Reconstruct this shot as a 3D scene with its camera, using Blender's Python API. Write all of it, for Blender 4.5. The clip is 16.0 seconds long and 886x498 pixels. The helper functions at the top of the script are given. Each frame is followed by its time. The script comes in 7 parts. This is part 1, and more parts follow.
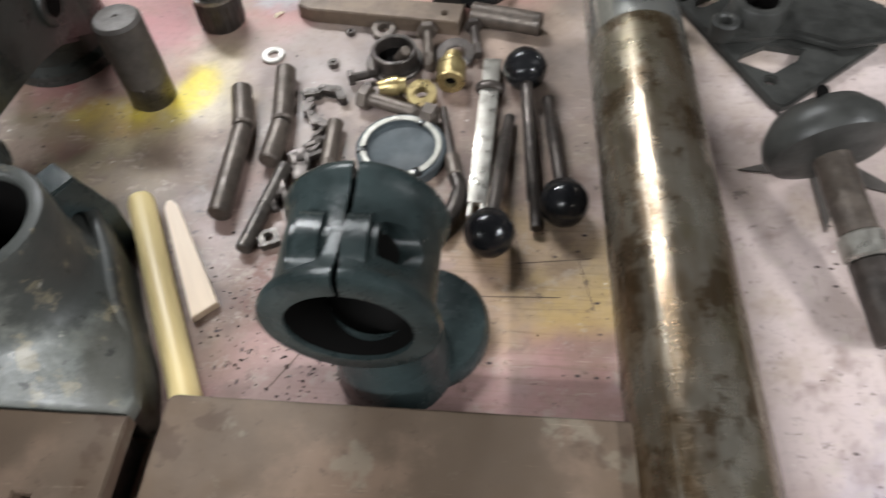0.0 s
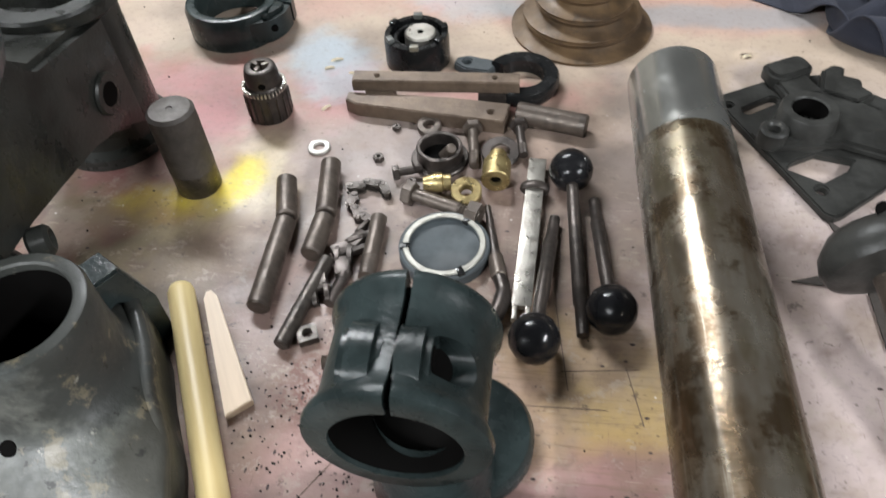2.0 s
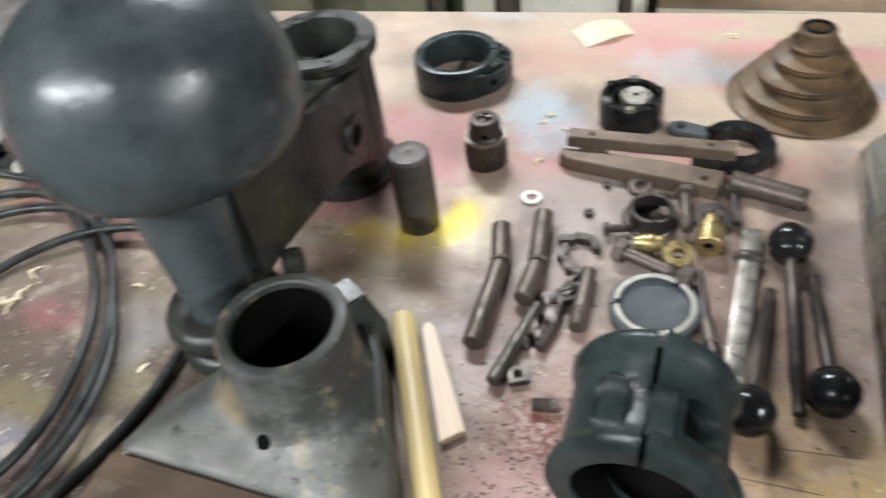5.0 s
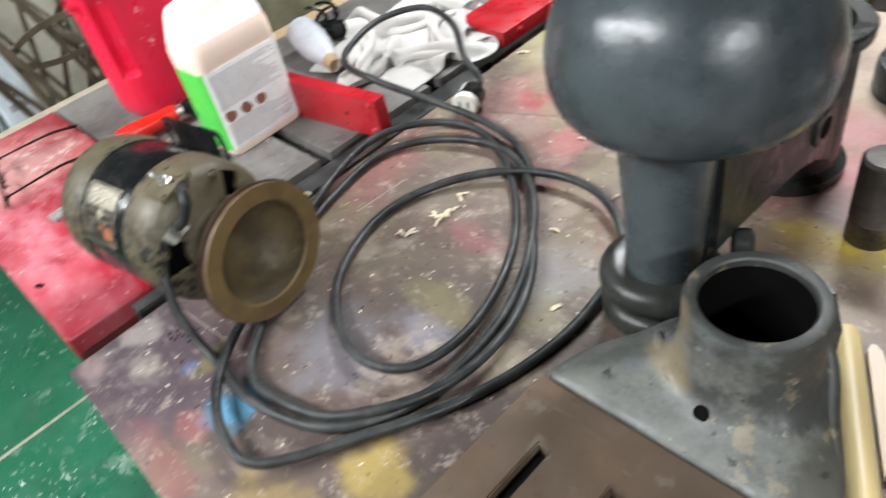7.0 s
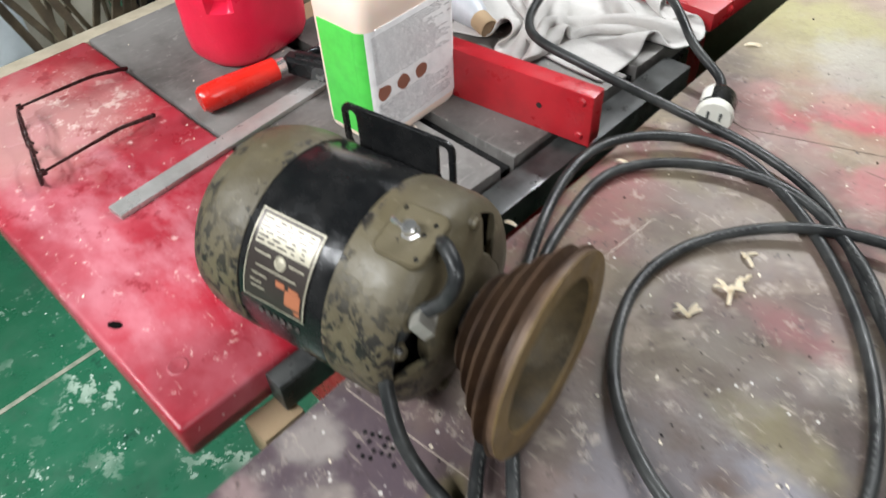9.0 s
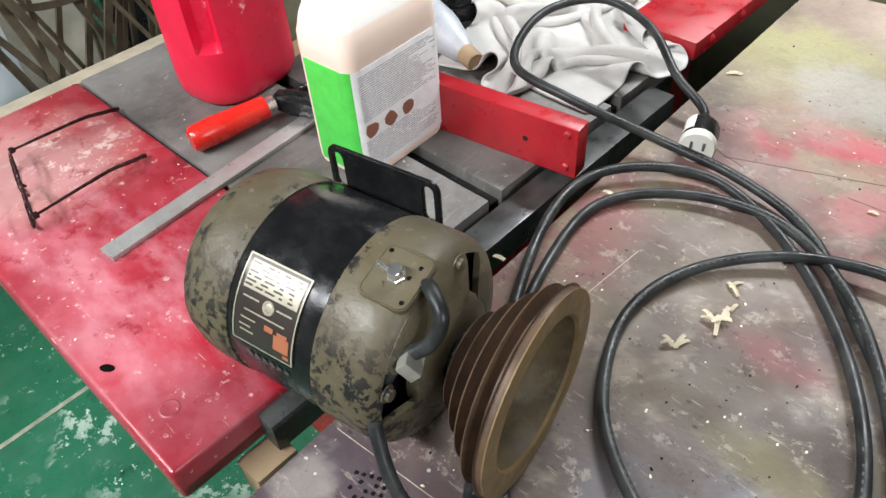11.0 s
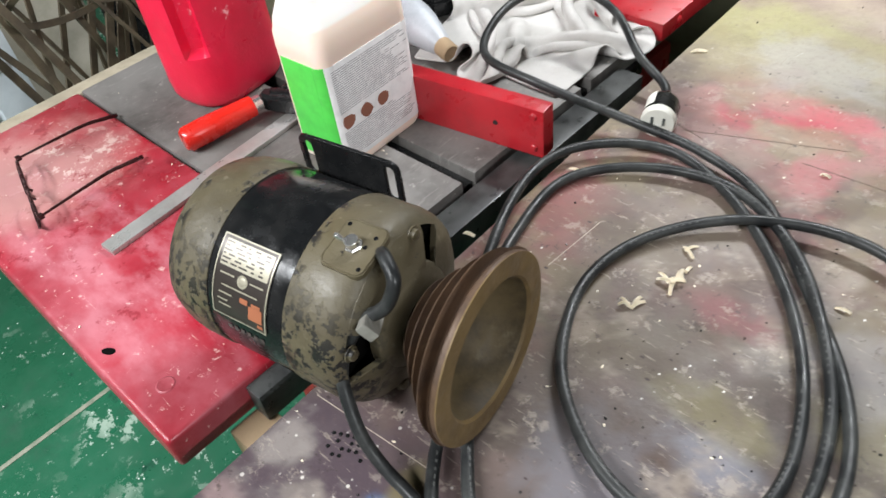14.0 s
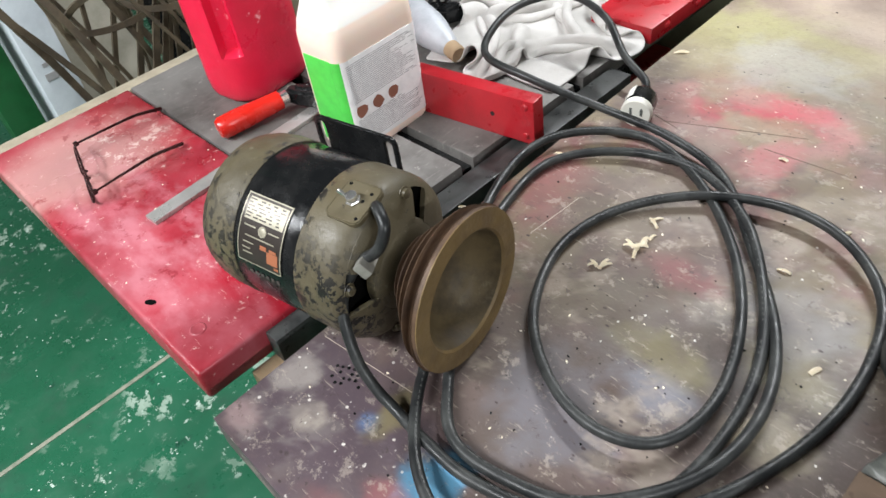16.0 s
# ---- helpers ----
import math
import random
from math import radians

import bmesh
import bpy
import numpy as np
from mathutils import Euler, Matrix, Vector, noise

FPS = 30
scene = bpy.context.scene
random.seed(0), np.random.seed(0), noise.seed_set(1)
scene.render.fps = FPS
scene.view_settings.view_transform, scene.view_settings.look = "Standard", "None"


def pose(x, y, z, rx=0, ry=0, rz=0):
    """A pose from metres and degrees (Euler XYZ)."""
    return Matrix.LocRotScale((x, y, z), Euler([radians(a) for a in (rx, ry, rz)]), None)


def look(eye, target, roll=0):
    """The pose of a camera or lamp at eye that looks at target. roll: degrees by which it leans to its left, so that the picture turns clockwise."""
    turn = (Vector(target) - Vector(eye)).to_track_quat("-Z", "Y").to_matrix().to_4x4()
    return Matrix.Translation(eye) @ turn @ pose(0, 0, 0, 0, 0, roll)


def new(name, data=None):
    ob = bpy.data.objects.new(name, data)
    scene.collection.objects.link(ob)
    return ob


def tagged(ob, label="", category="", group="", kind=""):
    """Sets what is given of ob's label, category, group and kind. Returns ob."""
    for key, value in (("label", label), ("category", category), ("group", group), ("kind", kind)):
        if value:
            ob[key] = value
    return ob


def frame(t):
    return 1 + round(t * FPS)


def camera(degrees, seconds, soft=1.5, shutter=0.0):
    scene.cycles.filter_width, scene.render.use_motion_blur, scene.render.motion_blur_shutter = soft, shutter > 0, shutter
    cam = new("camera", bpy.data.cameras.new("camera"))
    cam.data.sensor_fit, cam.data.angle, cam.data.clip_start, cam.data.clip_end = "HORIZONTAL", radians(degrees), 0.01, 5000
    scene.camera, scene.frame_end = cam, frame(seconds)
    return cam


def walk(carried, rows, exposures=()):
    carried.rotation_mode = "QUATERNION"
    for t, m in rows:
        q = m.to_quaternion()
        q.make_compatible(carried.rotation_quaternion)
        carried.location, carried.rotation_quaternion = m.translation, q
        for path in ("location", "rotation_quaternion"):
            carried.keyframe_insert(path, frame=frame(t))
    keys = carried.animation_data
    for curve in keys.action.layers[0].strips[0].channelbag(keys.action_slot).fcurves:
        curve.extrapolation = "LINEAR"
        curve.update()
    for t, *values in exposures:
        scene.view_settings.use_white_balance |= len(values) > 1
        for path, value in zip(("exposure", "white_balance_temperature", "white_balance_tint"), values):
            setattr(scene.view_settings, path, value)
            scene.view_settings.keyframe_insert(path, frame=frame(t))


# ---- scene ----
cam = camera(62.6, 16.0, shutter=0.9)
PATH = [
    (0, (0.091, 0.105, 0.487), (-0.078, 1.229, -1.159), -4.7),
    (0.5, (0.073, 0.102, 0.479), (-0.17, 1.225, -1.158), -6.3),
    (1, (0.069, 0.108, 0.48), (-0.166, 1.293, -1.114), -4.9),
    (1.5, (0.081, 0.122, 0.485), (-0.154, 1.355, -1.072), -4.5),
    (2, (0.07, 0.126, 0.489), (-0.166, 1.412, -1.024), -4.0),
    (2.5, (0.062, 0.132, 0.491), (-0.208, 1.436, -1.001), -4.3),
    (3, (0.057, 0.131, 0.5), (-0.188, 1.485, -0.951), -2.8),
    (3.2, (0.057, 0.127, 0.502), (-0.157, 1.516, -0.921), -1.9),
    (5.3, (-0.005, 0.084, 0.523), (-0.725, 1.329, -0.867), -9.9),
    (5.5, (-0.015, 0.076, 0.523), (-0.805, 1.295, -0.853), -10.3),
    (6, (-0.036, 0.062, 0.526), (-0.963, 1.195, -0.838), -11.4),
    (6.5, (-0.095, 0.039, 0.516), (-1.151, 1.067, -0.836), -11.0),
    (7, (-0.111, 0.002, 0.521), (-1.327, 0.898, -0.79), -13.6),
    (7.5, (-0.123, -0.052, 0.549), (-1.345, 0.803, -0.784), -11.4),
    (8, (-0.285, -0.071, 0.525), (-1.429, 0.878, -0.814), -7.9),
    (8.5, (-0.436, -0.052, 0.49), (-1.531, 0.845, -0.924), -6.9),
    (9, (-0.519, -0.027, 0.459), (-1.527, 0.917, -0.988), -3.5),
    (9.2, (-0.536, -0.023, 0.461), (-1.536, 0.937, -0.982), -3.3),
    (11.5, (-0.511, -0.014, 0.472), (-1.546, 0.966, -0.931), -4.9),
    (12, (-0.507, -0.002, 0.472), (-1.54, 0.976, -0.934), -5.6),
    (12.5, (-0.499, -0.003, 0.475), (-1.551, 0.962, -0.925), -6.8),
    (13, (-0.491, -0.013, 0.474), (-1.564, 0.892, -0.951), -9.1),
    (13.5, (-0.48, -0.014, 0.473), (-1.559, 0.891, -0.947), -9.4),
    (14, (-0.453, -0.019, 0.484), (-1.524, 0.922, -0.919), -8.6),
    (14.5, (-0.425, -0.029, 0.491), (-1.552, 0.905, -0.872), -9.8),
    (15, (-0.396, -0.039, 0.493), (-1.525, 0.862, -0.89), -9.2),
    (15.5, (-0.374, -0.054, 0.505), (-1.521, 0.844, -0.864), -9.1),
    (16, (-0.352, -0.065, 0.513), (-1.506, 0.838, -0.848), -10.0),
]
EXPOSURES = [(0, 0.0), (3.2, 0.05), (5.3, 0.12), (6.5, 0.15), (7.5, 0.25), (8.2, 0.05), (9.0, 0.0), (16, 0.0)]
walk(cam, [(t, look(eye, target, roll)) for t, eye, target, roll in PATH], EXPOSURES)

# ---- world and lights ----
world = bpy.data.worlds.new("world")
scene.world = world
world.use_nodes = True
world.node_tree.nodes["Background"].inputs[0].default_value = (0.5, 0.5, 0.5, 1)
world.node_tree.nodes["Background"].inputs[1].default_value = 0.3


def tube_lamp(name, x, y, z, sx, sy, watts, yaw, colour):
    data = bpy.data.lights.new(name, "AREA")
    data.shape, data.size, data.size_y, data.energy, data.color = "RECTANGLE", sx, sy, watts, colour
    ob = new(name, data)
    ob.matrix_world = pose(x, y, z, 0, 0, yaw)
    return ob


TUBE = (0.955, 0.985, 1.015)
tube_lamp("ceiling_lamp_back", -0.9, 1.9, 1.74, 1.0, 0.2, 76, 0, TUBE)
tube_lamp("ceiling_lamp_left", -2.1, -1.6, 1.74, 1.2, 0.14, 106, 0, TUBE)
tube_lamp("ceiling_lamp_right", 2.1, -0.6, 1.74, 0.14, 1.2, 112, 0, TUBE)
# unseen fill, added to brighten the sides that face the camera
tube_lamp("fill_lamp_front", -0.9, -1.3, 1.74, 1.2, 0.14, 66, 0, TUBE)

# ---- materials ----


class Mat:
    """Small builder for node materials on object coordinates."""

    def __init__(self, name, rough=0.5, metal=0.0, coords="Object"):
        self.m = bpy.data.materials.new(name)
        self.m.use_nodes = True
        self.t = self.m.node_tree
        self.b = self.t.nodes["Principled BSDF"]
        self.b.inputs["Roughness"].default_value = rough
        self.b.inputs["Metallic"].default_value = metal
        tc = self.t.nodes.new("ShaderNodeTexCoord")
        self.co = tc.outputs[coords]
        self.edges = {}

    def node(self, kind, **kw):
        n = self.t.nodes.new(kind)
        for k, v in kw.items():
            n.inputs[k].default_value = v
        return n

    def link(self, a, b):
        self.t.links.new(a, b)

    def noise(self, scale, detail=4.0, rough=0.6, stretch=None, seed=0.0):
        mp = self.node("ShaderNodeMapping")
        mp.inputs["Location"].default_value = (seed, seed * 0.7, seed * 1.3)
        if stretch:
            mp.inputs["Scale"].default_value = stretch
        n = self.node("ShaderNodeTexNoise", Scale=scale, Detail=detail, Roughness=rough)
        self.link(self.co, mp.inputs["Vector"])
        self.link(mp.outputs[0], n.inputs["Vector"])
        return n.outputs["Fac"]

    def voronoi(self, scale, feature="F1", seed=0.0, stretch=None):
        mp = self.node("ShaderNodeMapping")
        mp.inputs["Location"].default_value = (seed, seed, seed)
        if stretch:
            mp.inputs["Scale"].default_value = stretch
        n = self.t.nodes.new("ShaderNodeTexVoronoi")
        n.feature = feature
        n.inputs["Scale"].default_value = scale
        self.link(self.co, mp.inputs["Vector"])
        self.link(mp.outputs[0], n.inputs["Vector"])
        return n.outputs["Distance"]

    def ramp(self, fac, lo, hi, a=0.0, b=1.0):
        n = self.node("ShaderNodeMapRange")
        n.clamp = True
        n.interpolation_type = "SMOOTHSTEP"
        for k, v in zip(("From Min", "From Max", "To Min", "To Max"), (lo, hi, a, b)):
            n.inputs[k].default_value = v
        self.link(fac, n.inputs["Value"])
        return n.outputs[0]

    def math(self, op, a, b=None):
        n = self.t.nodes.new("ShaderNodeMath")
        n.operation = op
        n.use_clamp = False
        for i, v in enumerate((a, b)):
            if v is None:
                continue
            if isinstance(v, (int, float)):
                n.inputs[i].default_value = v
            else:
                self.link(v, n.inputs[i])
        return n.outputs[0]

    def mix(self, fac, a, b):
        n = self.t.nodes.new("ShaderNodeMix")
        n.data_type = "RGBA"
        for sock, v in ((n.inputs["Factor"], fac), (n.inputs["A"], a), (n.inputs["B"], b)):
            if isinstance(v, tuple):
                sock.default_value = (*v, 1.0)
            elif isinstance(v, (int, float)):
                sock.default_value = v
            else:
                self.link(v, sock)
        return n.outputs["Result"]

    def patch(self, x, y, rx, ry, soft=0.4, wobble=0.5, scale=9.0, seed=0.0, turn=0.0):
        """A blot round (x, y) with a ragged outline: 1 inside, 0 outside."""
        step = min((5, 9, 13, 24, 65), key=lambda v: abs(math.log(v / scale)))
        if step not in self.edges:
            self.edges[step] = self.math("SUBTRACT", self.noise(step, 5, 0.65, seed=step * 1.3), 0.5)
        mp = self.node("ShaderNodeMapping")
        mp.vector_type = "TEXTURE"
        mp.inputs["Location"].default_value = (x, y, 0)
        mp.inputs["Rotation"].default_value = (0, 0, radians(turn))
        mp.inputs["Scale"].default_value = (rx, ry, 1000)
        self.link(self.co, mp.inputs["Vector"])
        ln = self.t.nodes.new("ShaderNodeVectorMath")
        ln.operation = "LENGTH"
        self.link(mp.outputs[0], ln.inputs[0])
        w = self.math("MULTIPLY", self.edges[step], wobble * 2)
        d = self.math("ADD", ln.outputs["Value"], w)
        return self.ramp(d, 1.0 + soft, 1.0 - soft)

    def colour(self, c):
        if isinstance(c, tuple):
            self.b.inputs["Base Color"].default_value = (*c, 1)
        else:
            self.link(c, self.b.inputs["Base Color"])
        return self

    def rough(self, f):
        self.link(f, self.b.inputs["Roughness"])
        return self

    def bump(self, h, dist=0.001, strength=0.5):
        n = self.node("ShaderNodeBump", Strength=strength, Distance=dist)
        self.link(h, n.inputs["Height"])
        self.link(n.outputs[0], self.b.inputs["Normal"])
        return self


def paint(name, c, dark, rough=0.4, scale=25.0, metal=0.0, bump=0.0008, wear=None, fine=250.0):
    """Painted or cast surface: two tones, fine grain and chips of wear."""
    m = Mat(name, rough, metal)
    col = m.mix(m.ramp(m.noise(scale, 5, 0.65), 0.35, 0.68), c, dark)
    grain = m.noise(fine, 3, 0.6, seed=3)
    col = m.mix(m.ramp(grain, 0.55, 0.8, 0, 0.35), col, dark)
    if wear:
        wc, lo, hi, ws = wear
        col = m.mix(m.ramp(m.noise(ws, 6, 0.75, seed=7), lo, hi), col, wc)
    m.colour(col)
    if max(c) < 0.05:
        m.b.inputs["Specular IOR Level"].default_value = 0.3
    m.rough(m.ramp(m.noise(scale * 2, 4, 0.6, seed=5), 0.3, 0.7, max(rough - 0.1, 0.05), min(rough + 0.14, 1)))
    m.bump(m.math("ADD", grain, m.noise(scale * 3, 3, 0.5, seed=9)), bump)
    return m.m


CAST = paint("dark_cast_paint", (0.029, 0.04, 0.04), (0.011, 0.0155, 0.0155), 0.27, 14, bump=0.0006, wear=((0.11, 0.12, 0.11), 0.69, 0.76, 40))
DOME = paint("glossy_dark_paint", (0.064, 0.079, 0.084), (0.027, 0.034, 0.037), 0.25, 9, bump=0.0006, wear=((0.13, 0.14, 0.13), 0.72, 0.78, 26), fine=120)
HEADCAST = paint("oily_head_casting", (0.034, 0.0355, 0.032), (0.014, 0.0145, 0.013), 0.32, 18, bump=0.0007, wear=((0.1, 0.088, 0.062), 0.64, 0.74, 22))
PLATECAST = paint("brown_grey_cast", (0.04, 0.04, 0.037), (0.02, 0.02, 0.0185), 0.42, 26, bump=0.0005, wear=((0.15, 0.14, 0.12), 0.66, 0.74, 50))
TURNED = paint("turned_steel", (0.4, 0.4, 0.38), (0.34, 0.335, 0.31), 0.25, 7, 0.85, bump=0.00003, wear=((0.2, 0.18, 0.13), 0.68, 0.78, 20))
MATTDARK = paint("matt_dark_iron", (0.06, 0.072, 0.078), (0.035, 0.042, 0.046), 0.6, 20, bump=0.0002)
BORE = paint("bored_iron", (0.016, 0.015, 0.014), (0.008, 0.0075, 0.007), 0.45, 30)
STEELDK = paint("dark_steel", (0.075, 0.062, 0.055), (0.035, 0.03, 0.027), 0.38, 40, 0.6, wear=((0.25, 0.22, 0.19), 0.64, 0.74, 60))
STEELBR = paint("brown_steel", (0.12, 0.097, 0.08), (0.065, 0.052, 0.044), 0.42, 50, 0.45, wear=((0.3, 0.25, 0.2), 0.66, 0.76, 70))
STEELLT = paint("bright_steel", (0.42, 0.4, 0.36), (0.3, 0.28, 0.25), 0.36, 40, 0.8, wear=((0.22, 0.19, 0.15), 0.62, 0.76, 50))
CHAINSTEEL = paint("worn_chain_steel", (0.085, 0.073, 0.063), (0.03, 0.026, 0.023), 0.36, 60, 0.5)
CLIPSTEEL = paint("dull_zinc_clip", (0.36, 0.35, 0.31), (0.26, 0.25, 0.22), 0.42, 40, 0.4)
BARSTEEL = paint("drawn_steel_bar", (0.46, 0.45, 0.43), (0.34, 0.33, 0.31), 0.34, 18, 0.5, bump=0.0002, wear=((0.2, 0.16, 0.14), 0.64, 0.76, 40))
GIBSTEEL = paint("tan_stained_steel", (0.18, 0.132, 0.096), (0.1, 0.073, 0.054), 0.42, 30, 0.3, wear=((0.42, 0.34, 0.25), 0.64, 0.72, 30))
GREYPIN = paint("grey_brown_steel", (0.092, 0.08, 0.072), (0.06, 0.052, 0.047), 0.55, 45, 0.25)
BRASS = paint("dull_brass", (0.44, 0.35, 0.17), (0.27, 0.2, 0.09), 0.34, 60, 0.8)
BLACKPL = paint("black_bakelite", (0.008, 0.008, 0.009), (0.012, 0.012, 0.013), 0.14, 30, bump=0.0001)
BLACKMT = paint("black_paint", (0.007, 0.0075, 0.008), (0.014, 0.014, 0.014), 0.2, 30, bump=0.0003, wear=((0.09, 0.08, 0.06), 0.7, 0.77, 35))
RAILGREY = paint("dusty_black_rail", (0.05, 0.052, 0.05), (0.016, 0.017, 0.017), 0.36, 26, bump=0.0004, wear=((0.2, 0.2, 0.18), 0.66, 0.74, 60))
RUBBER = paint("dusty_black_rubber", (0.013, 0.014, 0.0145), (0.045, 0.047, 0.045), 0.4, 26, bump=0.0003, wear=((0.12, 0.12, 0.11), 0.6, 0.78, 40))
PULLEY = paint("rusty_pulley_iron", (0.115, 0.068, 0.04), (0.06, 0.036, 0.024), 0.55, 28, 0.2, 0.0007, wear=((0.19, 0.125, 0.07), 0.6, 0.75, 30))
PULLEYDUST = paint("dusty_ochre_pulley", (0.139, 0.086, 0.043), (0.054, 0.033, 0.018), 0.55, 22, 0.1, 0.0007, wear=((0.05, 0.034, 0.022), 0.58, 0.68, 18))
PULLEYRIM = paint("ochre_pulley_rim", (0.19, 0.125, 0.048), (0.12, 0.078, 0.034), 0.5, 24, 0.1, wear=((0.28, 0.22, 0.12), 0.62, 0.75, 20))
PLASTICRED = paint("red_plastic", (0.72, 0.012, 0.055), (0.6, 0.01, 0.04), 0.34, 9, bump=0.0009, wear=((0.86, 0.42, 0.44), 0.63, 0.675, 13))
REDHANDLE = paint("red_lacquer", (0.6, 0.02, 0.012), (0.5, 0.016, 0.01), 0.25, 20, bump=0.0001)
REDFENCE = paint("red_fence_paint", (0.42, 0.014, 0.022), (0.3, 0.01, 0.016), 0.33, 14, bump=0.0003, wear=((0.12, 0.03, 0.03), 0.68, 0.76, 30))
WHITEPL = paint("white_plastic", (0.78, 0.77, 0.7), (0.68, 0.66, 0.58), 0.4, 20, bump=0.0002)
SLOTBROWN = paint("brown_slot_fill", (0.24, 0.115, 0.04), (0.15, 0.07, 0.025), 0.4, 30)
GREYWASH = paint("washer_face", (0.5, 0.48, 0.45), (0.34, 0.32, 0.29), 0.4, 60, 0.4)
GLASSFR = paint("brown_spectacle_frame", (0.035, 0.012, 0.012), (0.02, 0.008, 0.008), 0.25, 30, bump=0.0001)
BOARD = paint("pale_board", (0.5, 0.46, 0.38), (0.36, 0.33, 0.26), 0.7, 8, bump=0.0008)
TIMBER = paint("brown_timber", (0.2, 0.135, 0.085), (0.12, 0.08, 0.05), 0.7, 12, bump=0.001)
CHIPW = paint("wood_chip", (0.88, 0.8, 0.64), (0.78, 0.68, 0.5), 0.65, 90)
PAPERY = paint("yellow_card", (0.9, 0.875, 0.72), (0.84, 0.8, 0.62), 0.7, 30)
OLIVEBOARD = paint("dull_olive_board", (0.16, 0.15, 0.095), (0.1, 0.092, 0.055), 0.7, 9, bump=0.001)
PALEBOARD = paint("pale_board_face", (0.62, 0.58, 0.51), (0.48, 0.44, 0.37), 0.7, 8, bump=0.0008)
DARKPOST = paint("dark_brown_batten", (0.06, 0.045, 0.033), (0.033, 0.025, 0.018), 0.7, 12, bump=0.001)
GREENPOST = paint("green_painted_steel", (0.012, 0.10, 0.03), (0.008, 0.07, 0.02), 0.4, 12)
CARTON = paint("white_carton", (0.62, 0.66, 0.7), (0.52, 0.56, 0.6), 0.6, 14)
JOINT = paint("floor_joint_filler", (0.26, 0.26, 0.2), (0.14, 0.17, 0.12), 0.7, 22)
EDGEWOOD = paint("weathered_edge_strip", (0.34, 0.3, 0.22), (0.24, 0.21, 0.15), 0.7, 16)
KRAFT = paint("brown_carton", (0.42, 0.3, 0.18), (0.34, 0.24, 0.14), 0.75, 14)
STRIPW = paint("bent_brown_strip", (0.115, 0.088, 0.055), (0.055, 0.042, 0.028), 0.55, 18)
# walls and ceiling are kept dark so that they bounce little light
DARKWALL = paint("dark_room_wall", (0.1, 0.1, 0.094), (0.07, 0.07, 0.065), 0.8, 2.5)
CEIL = paint("dark_unseen_ceiling", (0.07, 0.068, 0.062), (0.05, 0.048, 0.044), 0.85, 2.0)
SILVER = paint("dull_silver_can", (0.5, 0.52, 0.55), (0.36, 0.38, 0.41), 0.5, 16, 0.15)


def worn_cast_material():
    m = Mat("worn_grey_cast", 0.45)
    col = m.mix(m.ramp(m.noise(16, 6, 0.65), 0.38, 0.62), (0.135, 0.137, 0.122), (0.082, 0.086, 0.078))
    # bluish and tan rubbed clouds
    col = m.mix(m.ramp(m.noise(11, 5, 0.6, seed=31), 0.5, 0.66, 0, 0.6), col, (0.095, 0.112, 0.122))
    col = m.mix(m.ramp(m.noise(24, 7, 0.7, seed=4), 0.53, 0.62, 0, 0.75), col, (0.065, 0.069, 0.062))
    # dark round the socket with a ragged edge, and along the right flank
    sock = m.math("MULTIPLY", m.patch(0.024, 0.368, 0.075, 0.064, 0.14, 0.6, 24, 3), 0.9)
    col = m.mix(sock, col, (0.034, 0.036, 0.033))
    col = m.mix(m.math("MULTIPLY", m.patch(0.1, 0.315, 0.022, 0.06, 0.3, 0.7, 24, 13), 0.75), col, (0.045, 0.042, 0.033))
    tan = m.math("MULTIPLY", m.patch(-0.032, 0.318, 0.026, 0.009, 0.4, 0.7, 24, 17, turn=-32), 0.7)
    col = m.mix(tan, col, (0.22, 0.175, 0.105))
    col = m.mix(m.ramp(m.noise(32, 7, 0.7, seed=11), 0.57, 0.65, 0, 0.55), col, (0.24, 0.2, 0.13))
    col = m.mix(m.ramp(m.noise(70, 5, 0.7, seed=6), 0.62, 0.67, 0, 0.9), col, (0.02, 0.019, 0.017))
    col = m.mix(m.ramp(m.noise(48, 5, 0.7, seed=16), 0.65, 0.7, 0, 0.6), col, (0.38, 0.36, 0.3))
    m.colour(col)
    m.rough(m.ramp(m.noise(26, 4, 0.6, seed=5), 0.3, 0.7, 0.36, 0.62))
    m.bump(m.math("ADD", m.noise(220, 3, 0.6), m.noise(34, 4, 0.6, seed=9)), 0.0008)
    return m.m


def rusty_plate_material():
    m = Mat("rusty_machined_iron", 0.42, 0.2)
    col = m.mix(m.ramp(m.noise(6, 5, 0.6), 0.35, 0.65), (0.155, 0.108, 0.075), (0.1, 0.072, 0.052))
    col = m.mix(m.ramp(m.noise(11, 6, 0.65, seed=5), 0.52, 0.68, 0, 0.5), col, (0.205, 0.135, 0.095))
    col = m.mix(m.ramp(m.noise(18, 7, 0.65, seed=8), 0.6, 0.66, 0, 0.4), col, (0.22, 0.195, 0.15))
    col = m.mix(m.ramp(m.noise(24, 4, 0.55, seed=3), 0.61, 0.66, 0, 0.6), col, (0.07, 0.045, 0.032))
    col = m.mix(m.ramp(m.noise(130, 4, 0.7, seed=12), 0.6, 0.7, 0, 0.5), col, (0.06, 0.042, 0.032))
    col = m.mix(m.ramp(m.noise(26, 3, 0.7, (1, 14, 1), 18), 0.66, 0.72, 0, 0.3), col, (0.34, 0.27, 0.2))
    m.colour(col)
    m.rough(m.ramp(m.noise(22, 4, 0.6, seed=5), 0.3, 0.7, 0.3, 0.55))
    m.bump(m.noise(180, 4, 0.6), 0.0002)
    return m.m


